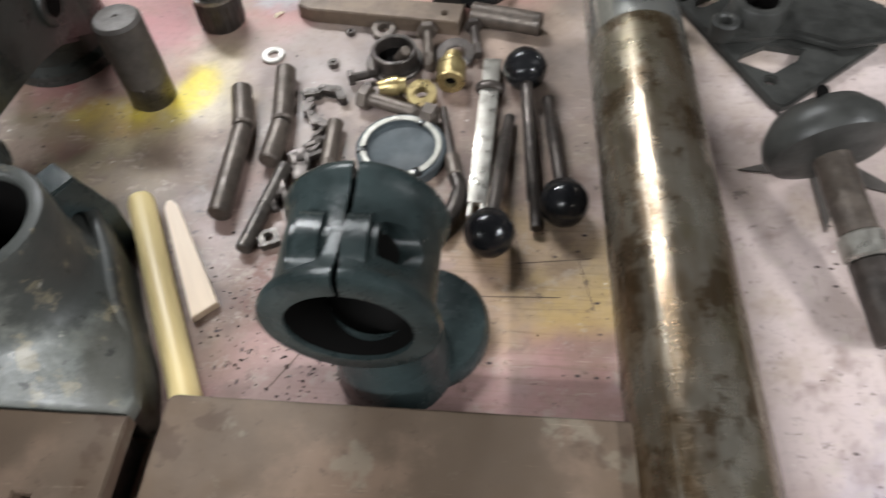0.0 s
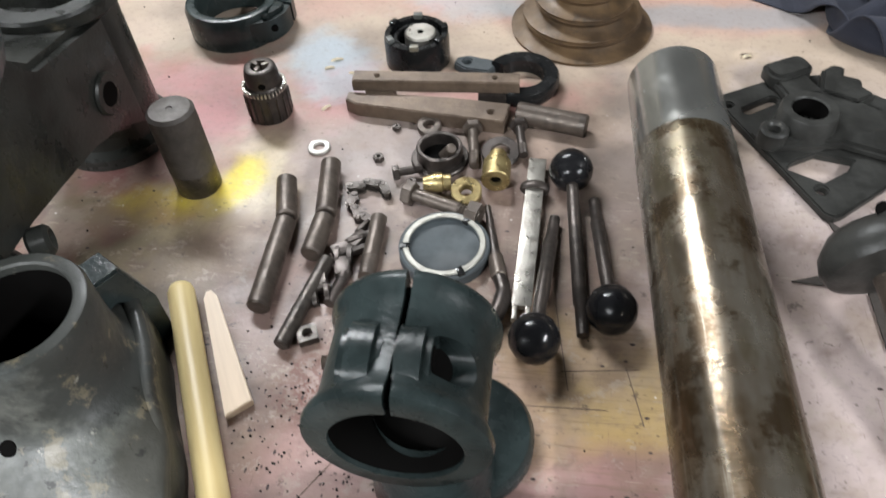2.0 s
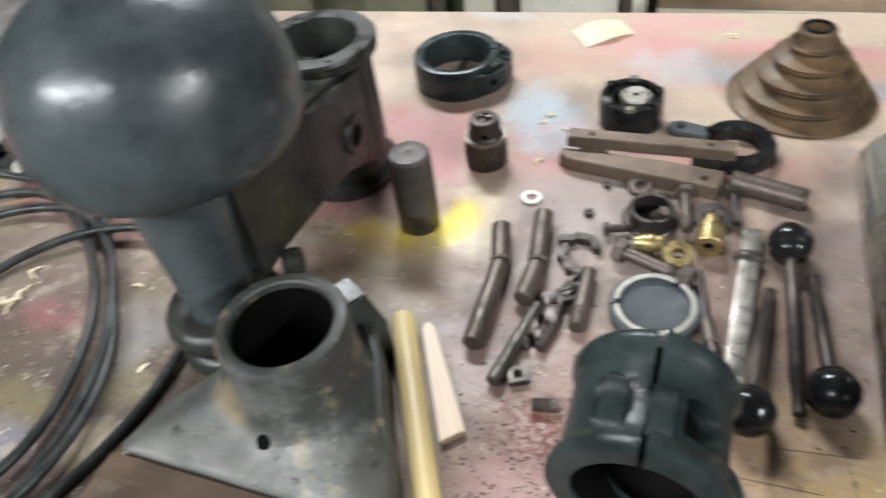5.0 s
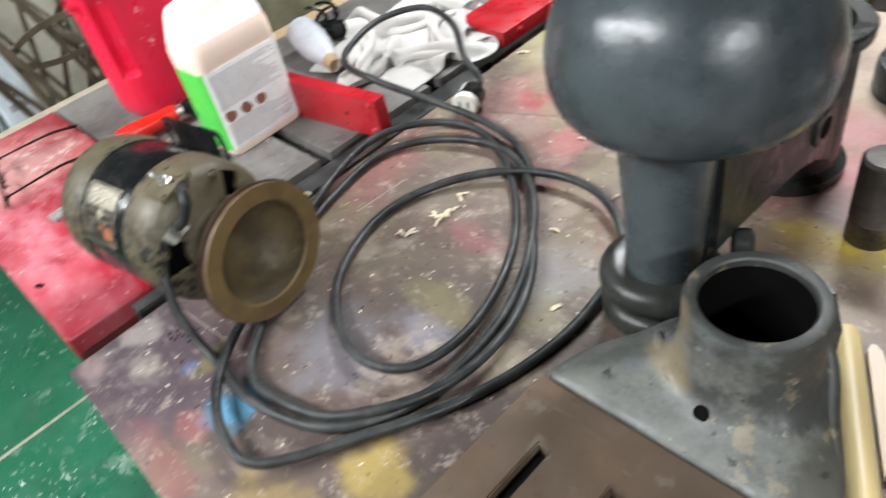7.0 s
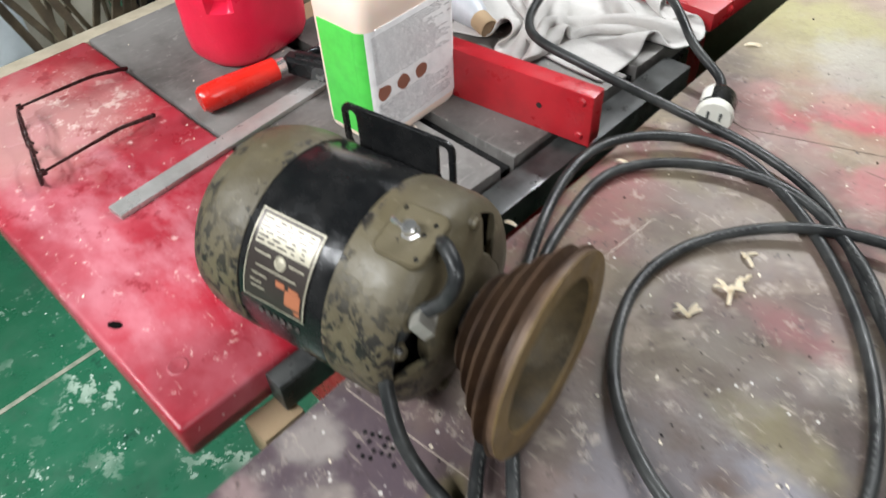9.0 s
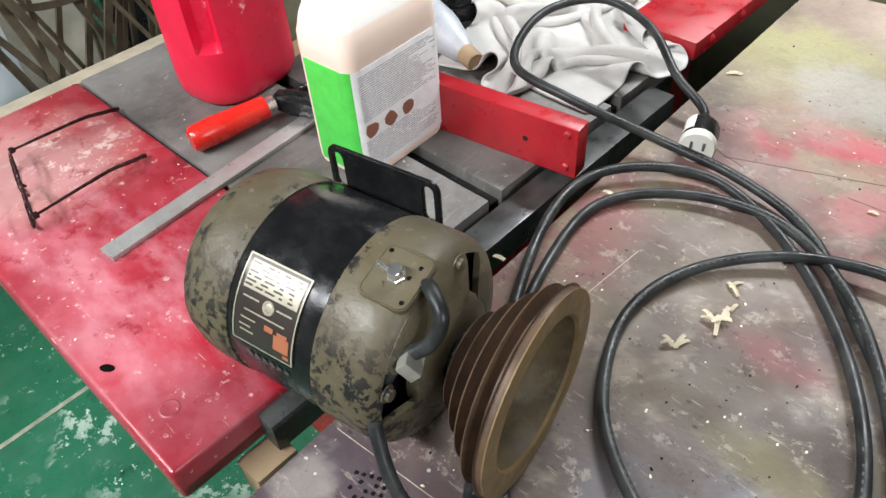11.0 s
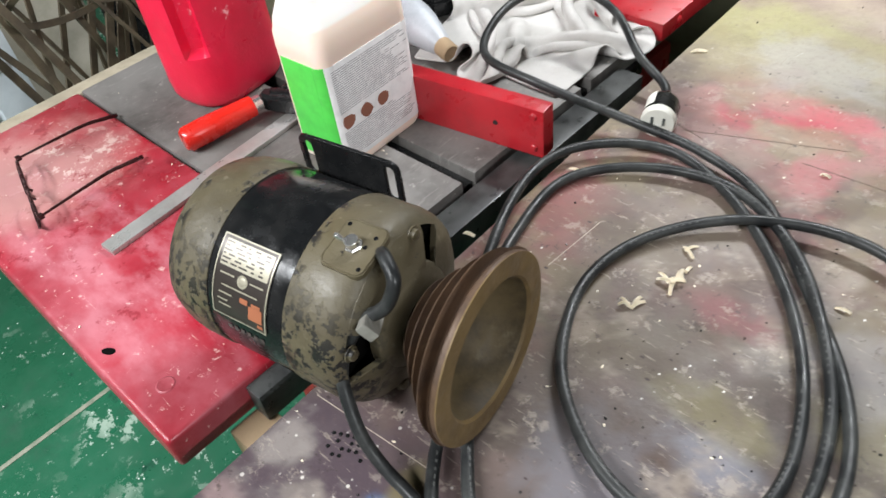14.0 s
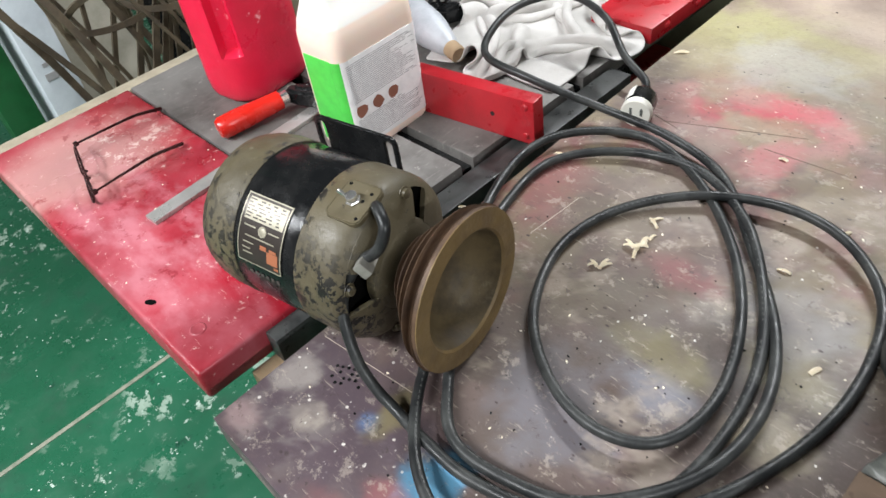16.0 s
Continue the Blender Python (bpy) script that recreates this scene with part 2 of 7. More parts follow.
def chipped_olive_material():
    m = Mat("olive_paint", 0.4)
    col = m.mix(m.ramp(m.noise(16, 5, 0.6), 0.35, 0.65), (0.102, 0.084, 0.048), (0.074, 0.06, 0.034))
    col = m.mix(m.ramp(m.noise(9, 4, 0.6, seed=41), 0.5, 0.7, 0, 0.5), col, (0.12, 0.105, 0.066))
    where = m.patch(0.01, -0.072, 0.066, 0.036, 0.5, 0.7, 24, 23)
    chips = m.math("MULTIPLY", m.ramp(m.noise(120, 6, 0.68, seed=7), 0.52, 0.54), where)
    few = m.ramp(m.noise(46, 6, 0.75, seed=13), 0.66, 0.67)
    # flaked along the seams with the shell
    sep = m.t.nodes.new("ShaderNodeSeparateXYZ")
    m.link(m.co, sep.inputs[0])
    for z in (-0.221, -0.143, -0.26):
        off = m.math("ABSOLUTE", m.math("ADD", sep.outputs["Z"], -z))
        band = m.math("MULTIPLY", m.ramp(off, 0.009, 0.001), m.ramp(m.noise(70, 5, 0.7, seed=51), 0.53, 0.56))
        few = m.math("MAXIMUM", few, band)
    bare = m.math("MAXIMUM", chips, few)
    col = m.mix(m.ramp(m.noise(120, 4, 0.7, seed=2), 0.6, 0.7, 0, 0.5), col, (0.2, 0.175, 0.12))
    col = m.mix(bare, col, (0.012, 0.0105, 0.009))
    m.colour(col)
    m.rough(m.ramp(m.noise(40, 4, 0.6, seed=5), 0.3, 0.7, 0.4, 0.62))
    m.bump(m.math("SUBTRACT", m.math("ADD", m.noise(200, 3, 0.6, seed=9), m.noise(60, 4, 0.6, seed=19)), m.math("MULTIPLY", bare, 1.4)), 0.0009)
    return m.m


CASTGREY = worn_cast_material()
RUSTPLATE = rusty_plate_material()
OLIVE = chipped_olive_material()
BOWL = paint("dusty_pulley_hollow", (0.125, 0.09, 0.042), (0.055, 0.039, 0.02), 0.6, 26, 0.05, wear=((0.2, 0.165, 0.1), 0.58, 0.75, 14))


def fractal(x, y, scale, octaves=5, rough=0.62, seed=0):
    """Smooth fractal noise about 0.5, over arrays of places."""
    total, weight, amp = np.zeros_like(x), 0.0, 1.0
    for o in range(octaves):
        u, v = x * scale + 13.7 * seed + 5.1 * o + 400, y * scale + 7.9 * seed + 3.3 * o + 400
        i, j = np.floor(u).astype(np.int64), np.floor(v).astype(np.int64)
        fu, fv = u - i, v - j
        fu, fv = fu * fu * (3 - 2 * fu), fv * fv * (3 - 2 * fv)

        def corner(p, q):
            h = (p * 374761393 + q * 668265263 + (seed * 31 + o) * 974711) & 0x7FFFFFFF
            h = ((h ^ (h >> 13)) * 1274126177) & 0x7FFFFFFF
            return ((h ^ (h >> 16)) & 0xFFFF) / 65535.0

        n = (corner(i, j) * (1 - fu) + corner(i + 1, j) * fu) * (1 - fv) + (corner(i, j + 1) * (1 - fu) + corner(i + 1, j + 1) * fu) * fv
        total, weight, amp, scale = total + n * amp, weight + amp, amp * rough, scale * 2.03
    return 0.5 + (total / weight - 0.5) * 0.85


def bench_stains_and_shade(x, y):
    """Colours of the sprayed and handled bench top, with painted shade, at places x, y."""
    def step(v, lo, hi, k=1.0):
        t = np.clip((v - lo) / (hi - lo), 0, 1)
        return t * t * (3 - 2 * t) * k

    edge = {q: fractal(x, y, q, 6, 0.65, int(q)) - 0.5 for q in (5, 9, 14, 26)}

    def blot(cx, cy, rx, ry, soft=0.5, wobble=1.1, q=14, turn=0.0):
        c, sn = math.cos(radians(turn)), math.sin(radians(turn))
        dx, dy = x - cx, y - cy
        d = np.hypot((dx * c + dy * sn) / rx, (dy * c - dx * sn) / ry) + edge[q] * wobble * 2
        return step(d, 1 + soft, 1 - soft)

    col = np.zeros((len(x), 3))

    def lay(f, colour):
        f = np.clip(f, 0, 1)[:, None]
        col[:] = col * (1 - f) + np.array(colour) * f

    lay(np.ones_like(x), (0.26, 0.18, 0.15))
    lay(step(fractal(x, y, 3.2, 5, 0.6, 1), 0.38, 0.62), (0.18, 0.13, 0.113))
    lay(step(fractal(x, y, 11, 6, 0.65, 4), 0.45, 0.72), (0.34, 0.25, 0.21))
    lay(blot(0.15, 1.02, 0.75, 0.3, 0.6, 0.8, 5) * 0.75, (0.64, 0.52, 0.4))
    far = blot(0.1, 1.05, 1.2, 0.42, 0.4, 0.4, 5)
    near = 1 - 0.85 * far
    for cx, cy, rx, ry, c, k in (
            (-0.02, 0.3, 0.3, 0.13, (0.5, 0.24, 0.25), 0.85), (0.1, 0.95, 0.5, 0.05, (0.55, 0.29, 0.25), 0.5), (-0.3, 0.72, 0.16, 0.1, (0.52, 0.17, 0.16), 0.8),
            (0.36, 0.42, 0.2, 0.28, (0.62, 0.54, 0.54), 0.9), (-0.55, 0.57, 0.1, 0.12, (0.36, 0.15, 0.135), 0.5), (-0.74, 0.83, 0.15, 0.09, (0.44, 0.42, 0.19), 0.75),
            (-0.75, 0.74, 0.09, 0.06, (0.46, 0.4, 0.24), 0.5), (-0.6, 0.76, 0.18, 0.08, (0.42, 0.35, 0.26), 0.5), (0.09, 0.42, 0.1, 0.06, (0.52, 0.36, 0.09), 0.85),
            (0.15, 0.39, 0.06, 0.035, (0.58, 0.42, 0.07), 0.6), (-0.09, 0.64, 0.11, 0.09, (0.33, 0.31, 0.31), 0.75), (-0.172, 0.805, 0.045, 0.06, (0.42, 0.48, 0.54), 0.85),
            (0.24, 0.932, 0.2, 0.02, (0.33, 0.34, 0.35), 0.8), (0.22, 1.012, 0.2, 0.018, (0.6, 0.3, 0.3), 0.7), (-0.08, 0.99, 0.06, 0.05, (0.62, 0.3, 0.3), 0.5),
            (-0.34, 0.62, 0.1, 0.05, (0.45, 0.07, 0.09), 0.75), (0.0, 0.77, 0.12, 0.03, (0.55, 0.2, 0.19), 0.55), (-0.16, 0.74, 0.05, 0.06, (0.55, 0.22, 0.22), 0.6),
            (-0.58, 0.4, 0.035, 0.05, (0.45, 0.16, 0.17), 0.7), (-0.77, 0.32, 0.06, 0.12, (0.34, 0.13, 0.13), 0.7)):
        lay(blot(cx, cy, rx, ry) * k, c)
    # sprayed red band and its pink fringe
    lay(blot(-0.65, 0.66, 0.13, 0.05, 0.7, 0.9, 9, 8) * 0.6, (0.56, 0.2, 0.19))
    lay(blot(-0.645, 0.652, 0.075, 0.024, 0.6, 1.0, 14, 4) * 0.9, (0.58, 0.055, 0.09))
    lay(blot(-0.6, 0.56, 0.03, 0.06, 0.6, 1.0, 14, 20) * 0.6, (0.5, 0.1, 0.12))
    # grey handled dirt in the worn middle
    lay(step(fractal(x, y, 7, 6, 0.65, 84), 0.44, 0.6) * blot(0.0, 0.52, 0.36, 0.26, 0.4, 0.8, 9) * 0.75, (0.165, 0.138, 0.12))
    lay(blot(-0.13, 0.53, 0.12, 0.1, 0.6, 1.0, 9) * 0.45, (0.2, 0.165, 0.15))
    lay(blot(-0.2, 0.52, 0.26, 0.2, 0.6, 1.0, 9) * 0.42, (0.5, 0.385, 0.36))
    lay(blot(-0.09, 0.4, 0.16, 0.12, 0.6, 1.0, 9) * 0.35, (0.52, 0.33, 0.32))
    lay(blot(-0.34, 0.58, 0.08, 0.05, 0.6, 1.0, 14) * 0.45, (0.56, 0.44, 0.4))
    lay(blot(-0.208, 0.632, 0.044, 0.075, 0.45, 0.8, 14) * 0.65, (0.85, 0.74, 0.4))
    lay(blot(-0.295, 0.572, 0.06, 0.038, 0.5, 0.9, 14) * 0.6, (0.85, 0.74, 0.4))
    lay(blot(-0.26, 0.67, 0.1, 0.08, 0.6, 1.0, 14) * 0.45, (0.64, 0.46, 0.42))
    # paler blot to the right of the column
    lay(blot(0.38, 0.5, 0.2, 0.25, 0.6, 1.0, 9) * 0.35, (0.7, 0.6, 0.57))
    lay(blot(-0.325, 0.63, 0.035, 0.055, 0.5, 1.0, 14, -25) * 0.75, (0.24, 0.045, 0.05))
    lay(blot(-0.37, 0.59, 0.05, 0.03, 0.6, 1.0, 14) * 0.5, (0.4, 0.2, 0.17))
    # yellow overspray on both sides of the standing sleeve
    for cx, cy, rx, ry, k in ((-0.213, 0.613, 0.022, 0.036, 0.95), (-0.292, 0.57, 0.04, 0.026, 0.85), (-0.24, 0.58, 0.04, 0.02, 0.4)):
        lay(blot(cx, cy, rx, ry, 0.4, 0.6, 26) * k, (0.93, 0.74, 0.035))
    # clouds of old overspray round the coil: olive, wine, grey-blue, tan
    left = blot(-0.55, 0.32, 0.42, 0.42, 0.4, 0.6, 5) * 0.8
    for c, q, sd in (((0.19, 0.168, 0.08), 8, 91), ((0.27, 0.095, 0.09), 9, 92), ((0.185, 0.2, 0.215), 7, 93), ((0.3, 0.25, 0.15), 13, 94)):
        lay(step(fractal(x, y, q, 5, 0.6, sd), 0.48, 0.64) * left * (0.45 if sd == 93 else 1.0), c)
    lay(blot(0.0, 0.3, 0.17, 0.12, 0.6, 1.0, 9) * 0.45, (0.6, 0.44, 0.43))
    lay(blot(-0.6, 0.32, 0.2, 0.24, 0.5, 1.0, 9) * 0.55, (0.155, 0.128, 0.102))
    # shade of a person standing at the front, painted as dark brown blots
    lay(blot(-0.43, 0.2, 0.22, 0.2, 0.6, 1.0, 9) * 0.8, (0.085, 0.066, 0.06))
    lay(blot(-0.5, 0.1, 0.34, 0.14, 0.5, 1.0, 9) * 0.4, (0.15, 0.112, 0.1))
    lay(blot(-0.5, 0.13, 0.32, 0.16, 0.6, 1.0, 9) * 0.32, (0.06, 0.046, 0.046))
    lay(blot(-0.4, 0.26, 0.12, 0.14, 0.5, 1.0, 9) * 0.6, (0.05, 0.038, 0.034))
    for cx, cy, rx, ry, c, k in ((-0.53, 0.262, 0.035, 0.02, (0.25, 0.26, 0.31), 0.6), (-0.535, 0.3, 0.04, 0.02, (0.24, 0.21, 0.1), 0.6), (-0.556, 0.238, 0.012, 0.008, (0.07, 0.035, 0.02), 0.9),
                                 (-0.576, 0.39, 0.03, 0.016, (0.42, 0.13, 0.15), 0.6), (-0.456, 0.35, 0.045, 0.03, (0.26, 0.23, 0.14), 0.6), (-0.47, 0.4, 0.04, 0.035, (0.33, 0.32, 0.33), 0.5),
                                 (-0.44, 0.28, 0.03, 0.02, (0.42, 0.36, 0.25), 0.6), (-0.58, 0.2, 0.05, 0.05, (0.22, 0.23, 0.28), 0.45), (-0.64, 0.45, 0.06, 0.04, (0.3, 0.25, 0.2), 0.5)):
        lay(blot(cx, cy, rx, ry, 0.5, 1.2, 26) * k, c)
    # handled dirt and rubbed paint over all
    lay(step(fractal(x, y, 6, 5, 0.6, 201), 0.46, 0.64, 0.4) * near, (0.1, 0.08, 0.068))
    lay(step(fractal(x, y, 17, 7, 0.72, 33), 0.54, 0.66, 0.5) * near, (0.4, 0.335, 0.27))
    lay(step(fractal(x, y, 20, 7, 0.7, 6), 0.54, 0.68, 0.55) * near, (0.11, 0.08, 0.074))
    # purple front corner with crusts and drips
    lay(blot(-0.72, 0.05, 0.12, 0.085, 0.5, 1.0, 14) * 0.9, (0.085, 0.06, 0.082))
    lay(step(fractal(x, y, 40, 7, 0.75, 72), 0.54, 0.64) * blot(-0.745, 0.06, 0.09, 0.075, 0.4, 1.0, 14) * 0.4, (0.27, 0.24, 0.23))
    lay(blot(-0.732, 0.059, 0.021, 0.017, 0.25, 0.8, 26) * (0.55 + 0.45 * step(fractal(x, y, 90, 4, 0.7, 74), 0.4, 0.6)) * 0.85, (0.42, 0.37, 0.32))
    lay(blot(-0.775, 0.085, 0.02, 0.02, 0.4, 1.2, 26) * 0.7, (0.4, 0.36, 0.33))
    for cx, cy, rx, ry, c, k in ((-0.606, 0.09, 0.02, 0.024, (0.1, 0.33, 0.52), 0.9), (-0.688, 0.088, 0.01, 0.012, (0.1, 0.2, 0.4), 0.75), (-0.68, 0.108, 0.012, 0.03, (0.26, 0.22, 0.09), 0.6),
                                 (-0.622, 0.05, 0.022, 0.012, (0.42, 0.11, 0.12), 0.4), (-0.45, 0.12, 0.032, 0.03, (0.45, 0.33, 0.09), 0.75), (-0.48, 0.05, 0.05, 0.03, (0.45, 0.33, 0.09), 0.4), (-0.6, 0.012, 0.05, 0.016, (0.36, 0.11, 0.1), 0.35),
                                 (-0.78, 0.02, 0.02, 0.012, (0.42, 0.3, 0.29), 0.6)):
        lay(blot(cx, cy, rx, ry, 0.45, 1.2, 26) * k, c)
    for cx, cy, rx, ry, c, k in ((-0.19, 0.83, 0.035, 0.05, (0.44, 0.5, 0.55), 0.85), (-0.15, 0.775, 0.04, 0.03, (0.45, 0.5, 0.54), 0.7), (-0.015, 0.95, 0.07, 0.04, (0.47, 0.5, 0.52), 0.6), (-0.05, 1.065, 0.07, 0.03, (0.6, 0.33, 0.33), 0.6),
                                 (-0.29, 1.05, 0.07, 0.012, (0.42, 0.42, 0.42), 0.6), (-0.33, 0.77, 0.05, 0.04, (0.6, 0.3, 0.3), 0.55), (-0.28, 0.7, 0.05, 0.03, (0.55, 0.2, 0.22), 0.6), (0.4, 0.22, 0.08, 0.1, (0.5, 0.47, 0.56), 0.7),
                                 (-0.618, 0.697, 0.04, 0.02, (0.6, 0.1, 0.13), 0.7), (-0.599, 0.6, 0.02, 0.035, (0.55, 0.16, 0.17), 0.5), (-0.672, 0.78, 0.07, 0.045, (0.42, 0.41, 0.4), 0.5)):
        lay(blot(cx, cy, rx, ry, 0.5, 1.1, 26) * k, c)
    # bare board edge and a knot
    tan = step(x, -0.684, -0.68) * step(x, -0.606, -0.61) * step(y, 0.617, 0.622) * step(y, 0.656, 0.65)
    lay(tan * 0.4, (0.4, 0.3, 0.2))
    lay(blot(0.294, 0.853, 0.013, 0.011, 0.3, 0.4, 26) * 0.8, (0.62, 0.5, 0.38))
    lay(blot(0.294, 0.853, 0.006, 0.005, 0.3, 0.3, 26), (0.03, 0.02, 0.015))
    # warm tint on the right, then a darker tone, strongest near and left
    lay(step(x, -0.36, -0.2) * near * 0.16, (0.42, 0.22, 0.13))
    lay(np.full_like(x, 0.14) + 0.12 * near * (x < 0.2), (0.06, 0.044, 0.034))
    return col


def bench_material():
    """Sprayed colours and painted shade from the colour attribute, under fine grain, scuffs, cuts and specks."""
    m = Mat("spray_stained_bench_top", 0.42)
    tint = m.t.nodes.new("ShaderNodeAttribute")
    tint.attribute_name = "stain_shade"
    col = tint.outputs["Color"]
    far = m.patch(0.1, 1.05, 1.2, 0.42, 0.4, 0.2, 5)
    near = m.math("SUBTRACT", 1.0, m.math("MULTIPLY", far, 0.85))
    fine = m.math("MULTIPLY", m.ramp(m.noise(160, 5, 0.7, seed=26), 0.5, 0.72), 0.3)
    col = m.mix(fine, col, (0.14, 0.1, 0.09))
    scuff = m.ramp(m.noise(48, 9, 0.78, seed=202), 0.56, 0.62, 0, 0.4)
    col = m.mix(m.math("MULTIPLY", scuff, near), col, (0.43, 0.37, 0.31))
    speck = m.ramp(m.noise(95, 7, 0.75, seed=203), 0.6, 0.645, 0, 0.6)
    col = m.mix(m.math("MULTIPLY", speck, near), col, (0.05, 0.038, 0.034))
    drift = m.ramp(m.noise(30, 6, 0.7, (1, 6, 1), 204), 0.6, 0.66, 0, 0.35)
    col = m.mix(m.math("MULTIPLY", drift, near), col, (0.5, 0.43, 0.35))
    grain = m.math("MULTIPLY", m.ramp(m.noise(16, 5, 0.75, (1, 22, 1), 28), 0.5, 0.68), m.patch(0.07, 0.41, 0.16, 0.12, 0.5, 0.5, 9))
    col = m.mix(m.math("MULTIPLY", grain, 0.5), col, (0.2, 0.14, 0.085))
    # rusty dust by the bracket
    dust = m.math("MULTIPLY", m.patch(-0.066, 0.398, 0.045, 0.034, 0.6, 0.8, 24), m.ramp(m.noise(130, 6, 0.75, seed=76), 0.44, 0.54))
    col = m.mix(m.math("MULTIPLY", dust, 0.9), col, (0.13, 0.035, 0.02))
    scratch = m.ramp(m.noise(24, 3, 0.7, (20, 1, 1), 12), 0.67, 0.71, 0, 0.5)
    col = m.mix(m.math("MULTIPLY", scratch, near), col, (0.13, 0.085, 0.075))
    # short dark nicks, thick in the worn middle
    nicks = m.ramp(m.voronoi(150, seed=2, stretch=(1, 0.45, 1)), 0.2, 0.12)
    keep = m.math("MULTIPLY", m.ramp(m.noise(30, 4, 0.6, seed=14), 0.5, 0.56), m.patch(-0.02, 0.31, 0.16, 0.12, 0.6, 0.6, 13))
    col = m.mix(m.math("MULTIPLY", nicks, keep), col, (0.04, 0.026, 0.026))
    nicks2 = m.math("MULTIPLY", m.ramp(m.voronoi(75, seed=9, stretch=(0.6, 1, 1)), 0.12, 0.07), m.ramp(m.noise(14, 3, 0.6, seed=24), 0.47, 0.55))
    col = m.mix(m.math("MULTIPLY", nicks2, near), col, (0.05, 0.035, 0.035))
    dots = m.math("MULTIPLY", m.ramp(m.voronoi(95, seed=5, stretch=(1, 0.7, 1)), 0.11, 0.06), m.ramp(m.noise(13, 3, 0.6, seed=21), 0.56, 0.61))
    col = m.mix(m.math("MULTIPLY", dots, near), col, (0.72, 0.68, 0.62))
    flakes = m.math("MULTIPLY", m.ramp(m.voronoi(110, seed=15), 0.22, 0.14), m.math("MULTIPLY", m.patch(-0.72, 0.06, 0.11, 0.09, 0.5, 0.5, 13), m.ramp(m.noise(40, 3, 0.6, seed=44), 0.52, 0.57)))
    col = m.mix(flakes, col, (0.62, 0.58, 0.53))
    m.colour(col)
    dirty = m.patch(-0.62, 0.3, 0.3, 0.42, 0.5, 0.4, 5)
    m.rough(m.math("ADD", m.ramp(m.noise(18, 4, 0.6, seed=17), 0.3, 0.7, 0.33, 0.56), m.math("MULTIPLY", dirty, 0.1)))
    m.b.inputs["Specular IOR Level"].default_value = 0.32
    m.bump(m.math("ADD", m.noise(120, 4, 0.6, seed=2), m.noise(11, 6, 0.65, seed=4)), 0.0009)
    return m.m


BENCH = bench_material()


def red_wing_material():
    m = Mat("dusty_red_sheet_steel", 0.4)
    col = m.mix(m.ramp(m.noise(7, 5, 0.6), 0.35, 0.65), (0.33, 0.009, 0.022), (0.21, 0.007, 0.014))
    broad = m.ramp(m.noise(4.5, 4, 0.55, seed=3), 0.45, 0.75, 0, 0.45)
    dust = m.math("MAXIMUM", broad, m.math("MULTIPLY", m.patch(-1.02, 0.07, 0.2, 0.075, 0.6, 0.5, 8, 4), 0.5))
    clean = m.patch(-0.95, 0.14, 0.16, 0.05, 0.5, 0.5, 10, 6)
    dust = m.math("MULTIPLY", dust, m.math("SUBTRACT", 1.0, m.math("MULTIPLY", clean, 0.85)))
    dust = m.math("MULTIPLY", dust, m.ramp(m.noise(15, 6, 0.65, seed=31), 0.3, 0.6, 0.35, 1.0))
    col = m.mix(dust, col, (0.46, 0.13, 0.16))
    col = m.mix(m.math("MULTIPLY", m.patch(-1.32, 0.1, 0.1, 0.11, 0.5, 0.7, 14, 2), 0.6), col, (0.58, 0.36, 0.33))
    crust = m.math("MULTIPLY", m.ramp(m.noise(42, 8, 0.75, seed=9), 0.54, 0.6), m.patch(-1.31, 0.16, 0.07, 0.06, 0.5, 0.6, 14, 12))
    col = m.mix(m.math("MULTIPLY", crust, 0.75), col, (0.7, 0.56, 0.5))
    veil = m.math("MULTIPLY", m.ramp(m.noise(13, 6, 0.6, (1, 1.8, 1), 61), 0.42, 0.68), m.patch(-1.1, 0.1, 0.2, 0.085, 0.6, 0.7, 9, 8))
    col = m.mix(m.math("MULTIPLY", veil, 0.5), col, (0.55, 0.24, 0.28))
    col = m.mix(m.ramp(m.noise(75, 6, 0.75, seed=19), 0.61, 0.66, 0, 0.55), col, (0.7, 0.5, 0.46))
    col = m.mix(m.ramp(m.noise(24, 3, 0.7, (1, 18, 1), 8), 0.69, 0.72, 0, 0.5), col, (0.75, 0.55, 0.5))
    col = m.mix(m.ramp(m.noise(28, 7, 0.7, seed=27), 0.58, 0.64, 0, 0.6), col, (0.2, 0.008, 0.016))
    m.colour(col)
    m.b.inputs["Specular IOR Level"].default_value = 0.35
    m.rough(m.ramp(dust, 0, 0.6, 0.25, 0.6))
    m.bump(m.noise(140, 4, 0.6, seed=5), 0.0005)
    return m.m


REDWING = red_wing_material()


def iron_top_material():
    m = Mat("dusty_ground_cast_iron", 0.56, 0.3)
    col = m.mix(m.ramp(m.noise(8, 5, 0.65), 0.35, 0.68), (0.2, 0.19, 0.178), (0.09, 0.082, 0.075))
    col = m.mix(m.ramp(m.noise(30, 5, 0.7, (6, 1, 1), 3), 0.55, 0.75, 0, 0.5), col, (0.34, 0.32, 0.3))
    col = m.mix(m.ramp(m.noise(80, 5, 0.7, seed=9), 0.62, 0.72, 0, 0.6), col, (0.5, 0.48, 0.44))
    m.colour(col)
    m.bump(m.noise(160, 3, 0.6), 0.0003)
    return m.m


IRONTOP = iron_top_material()


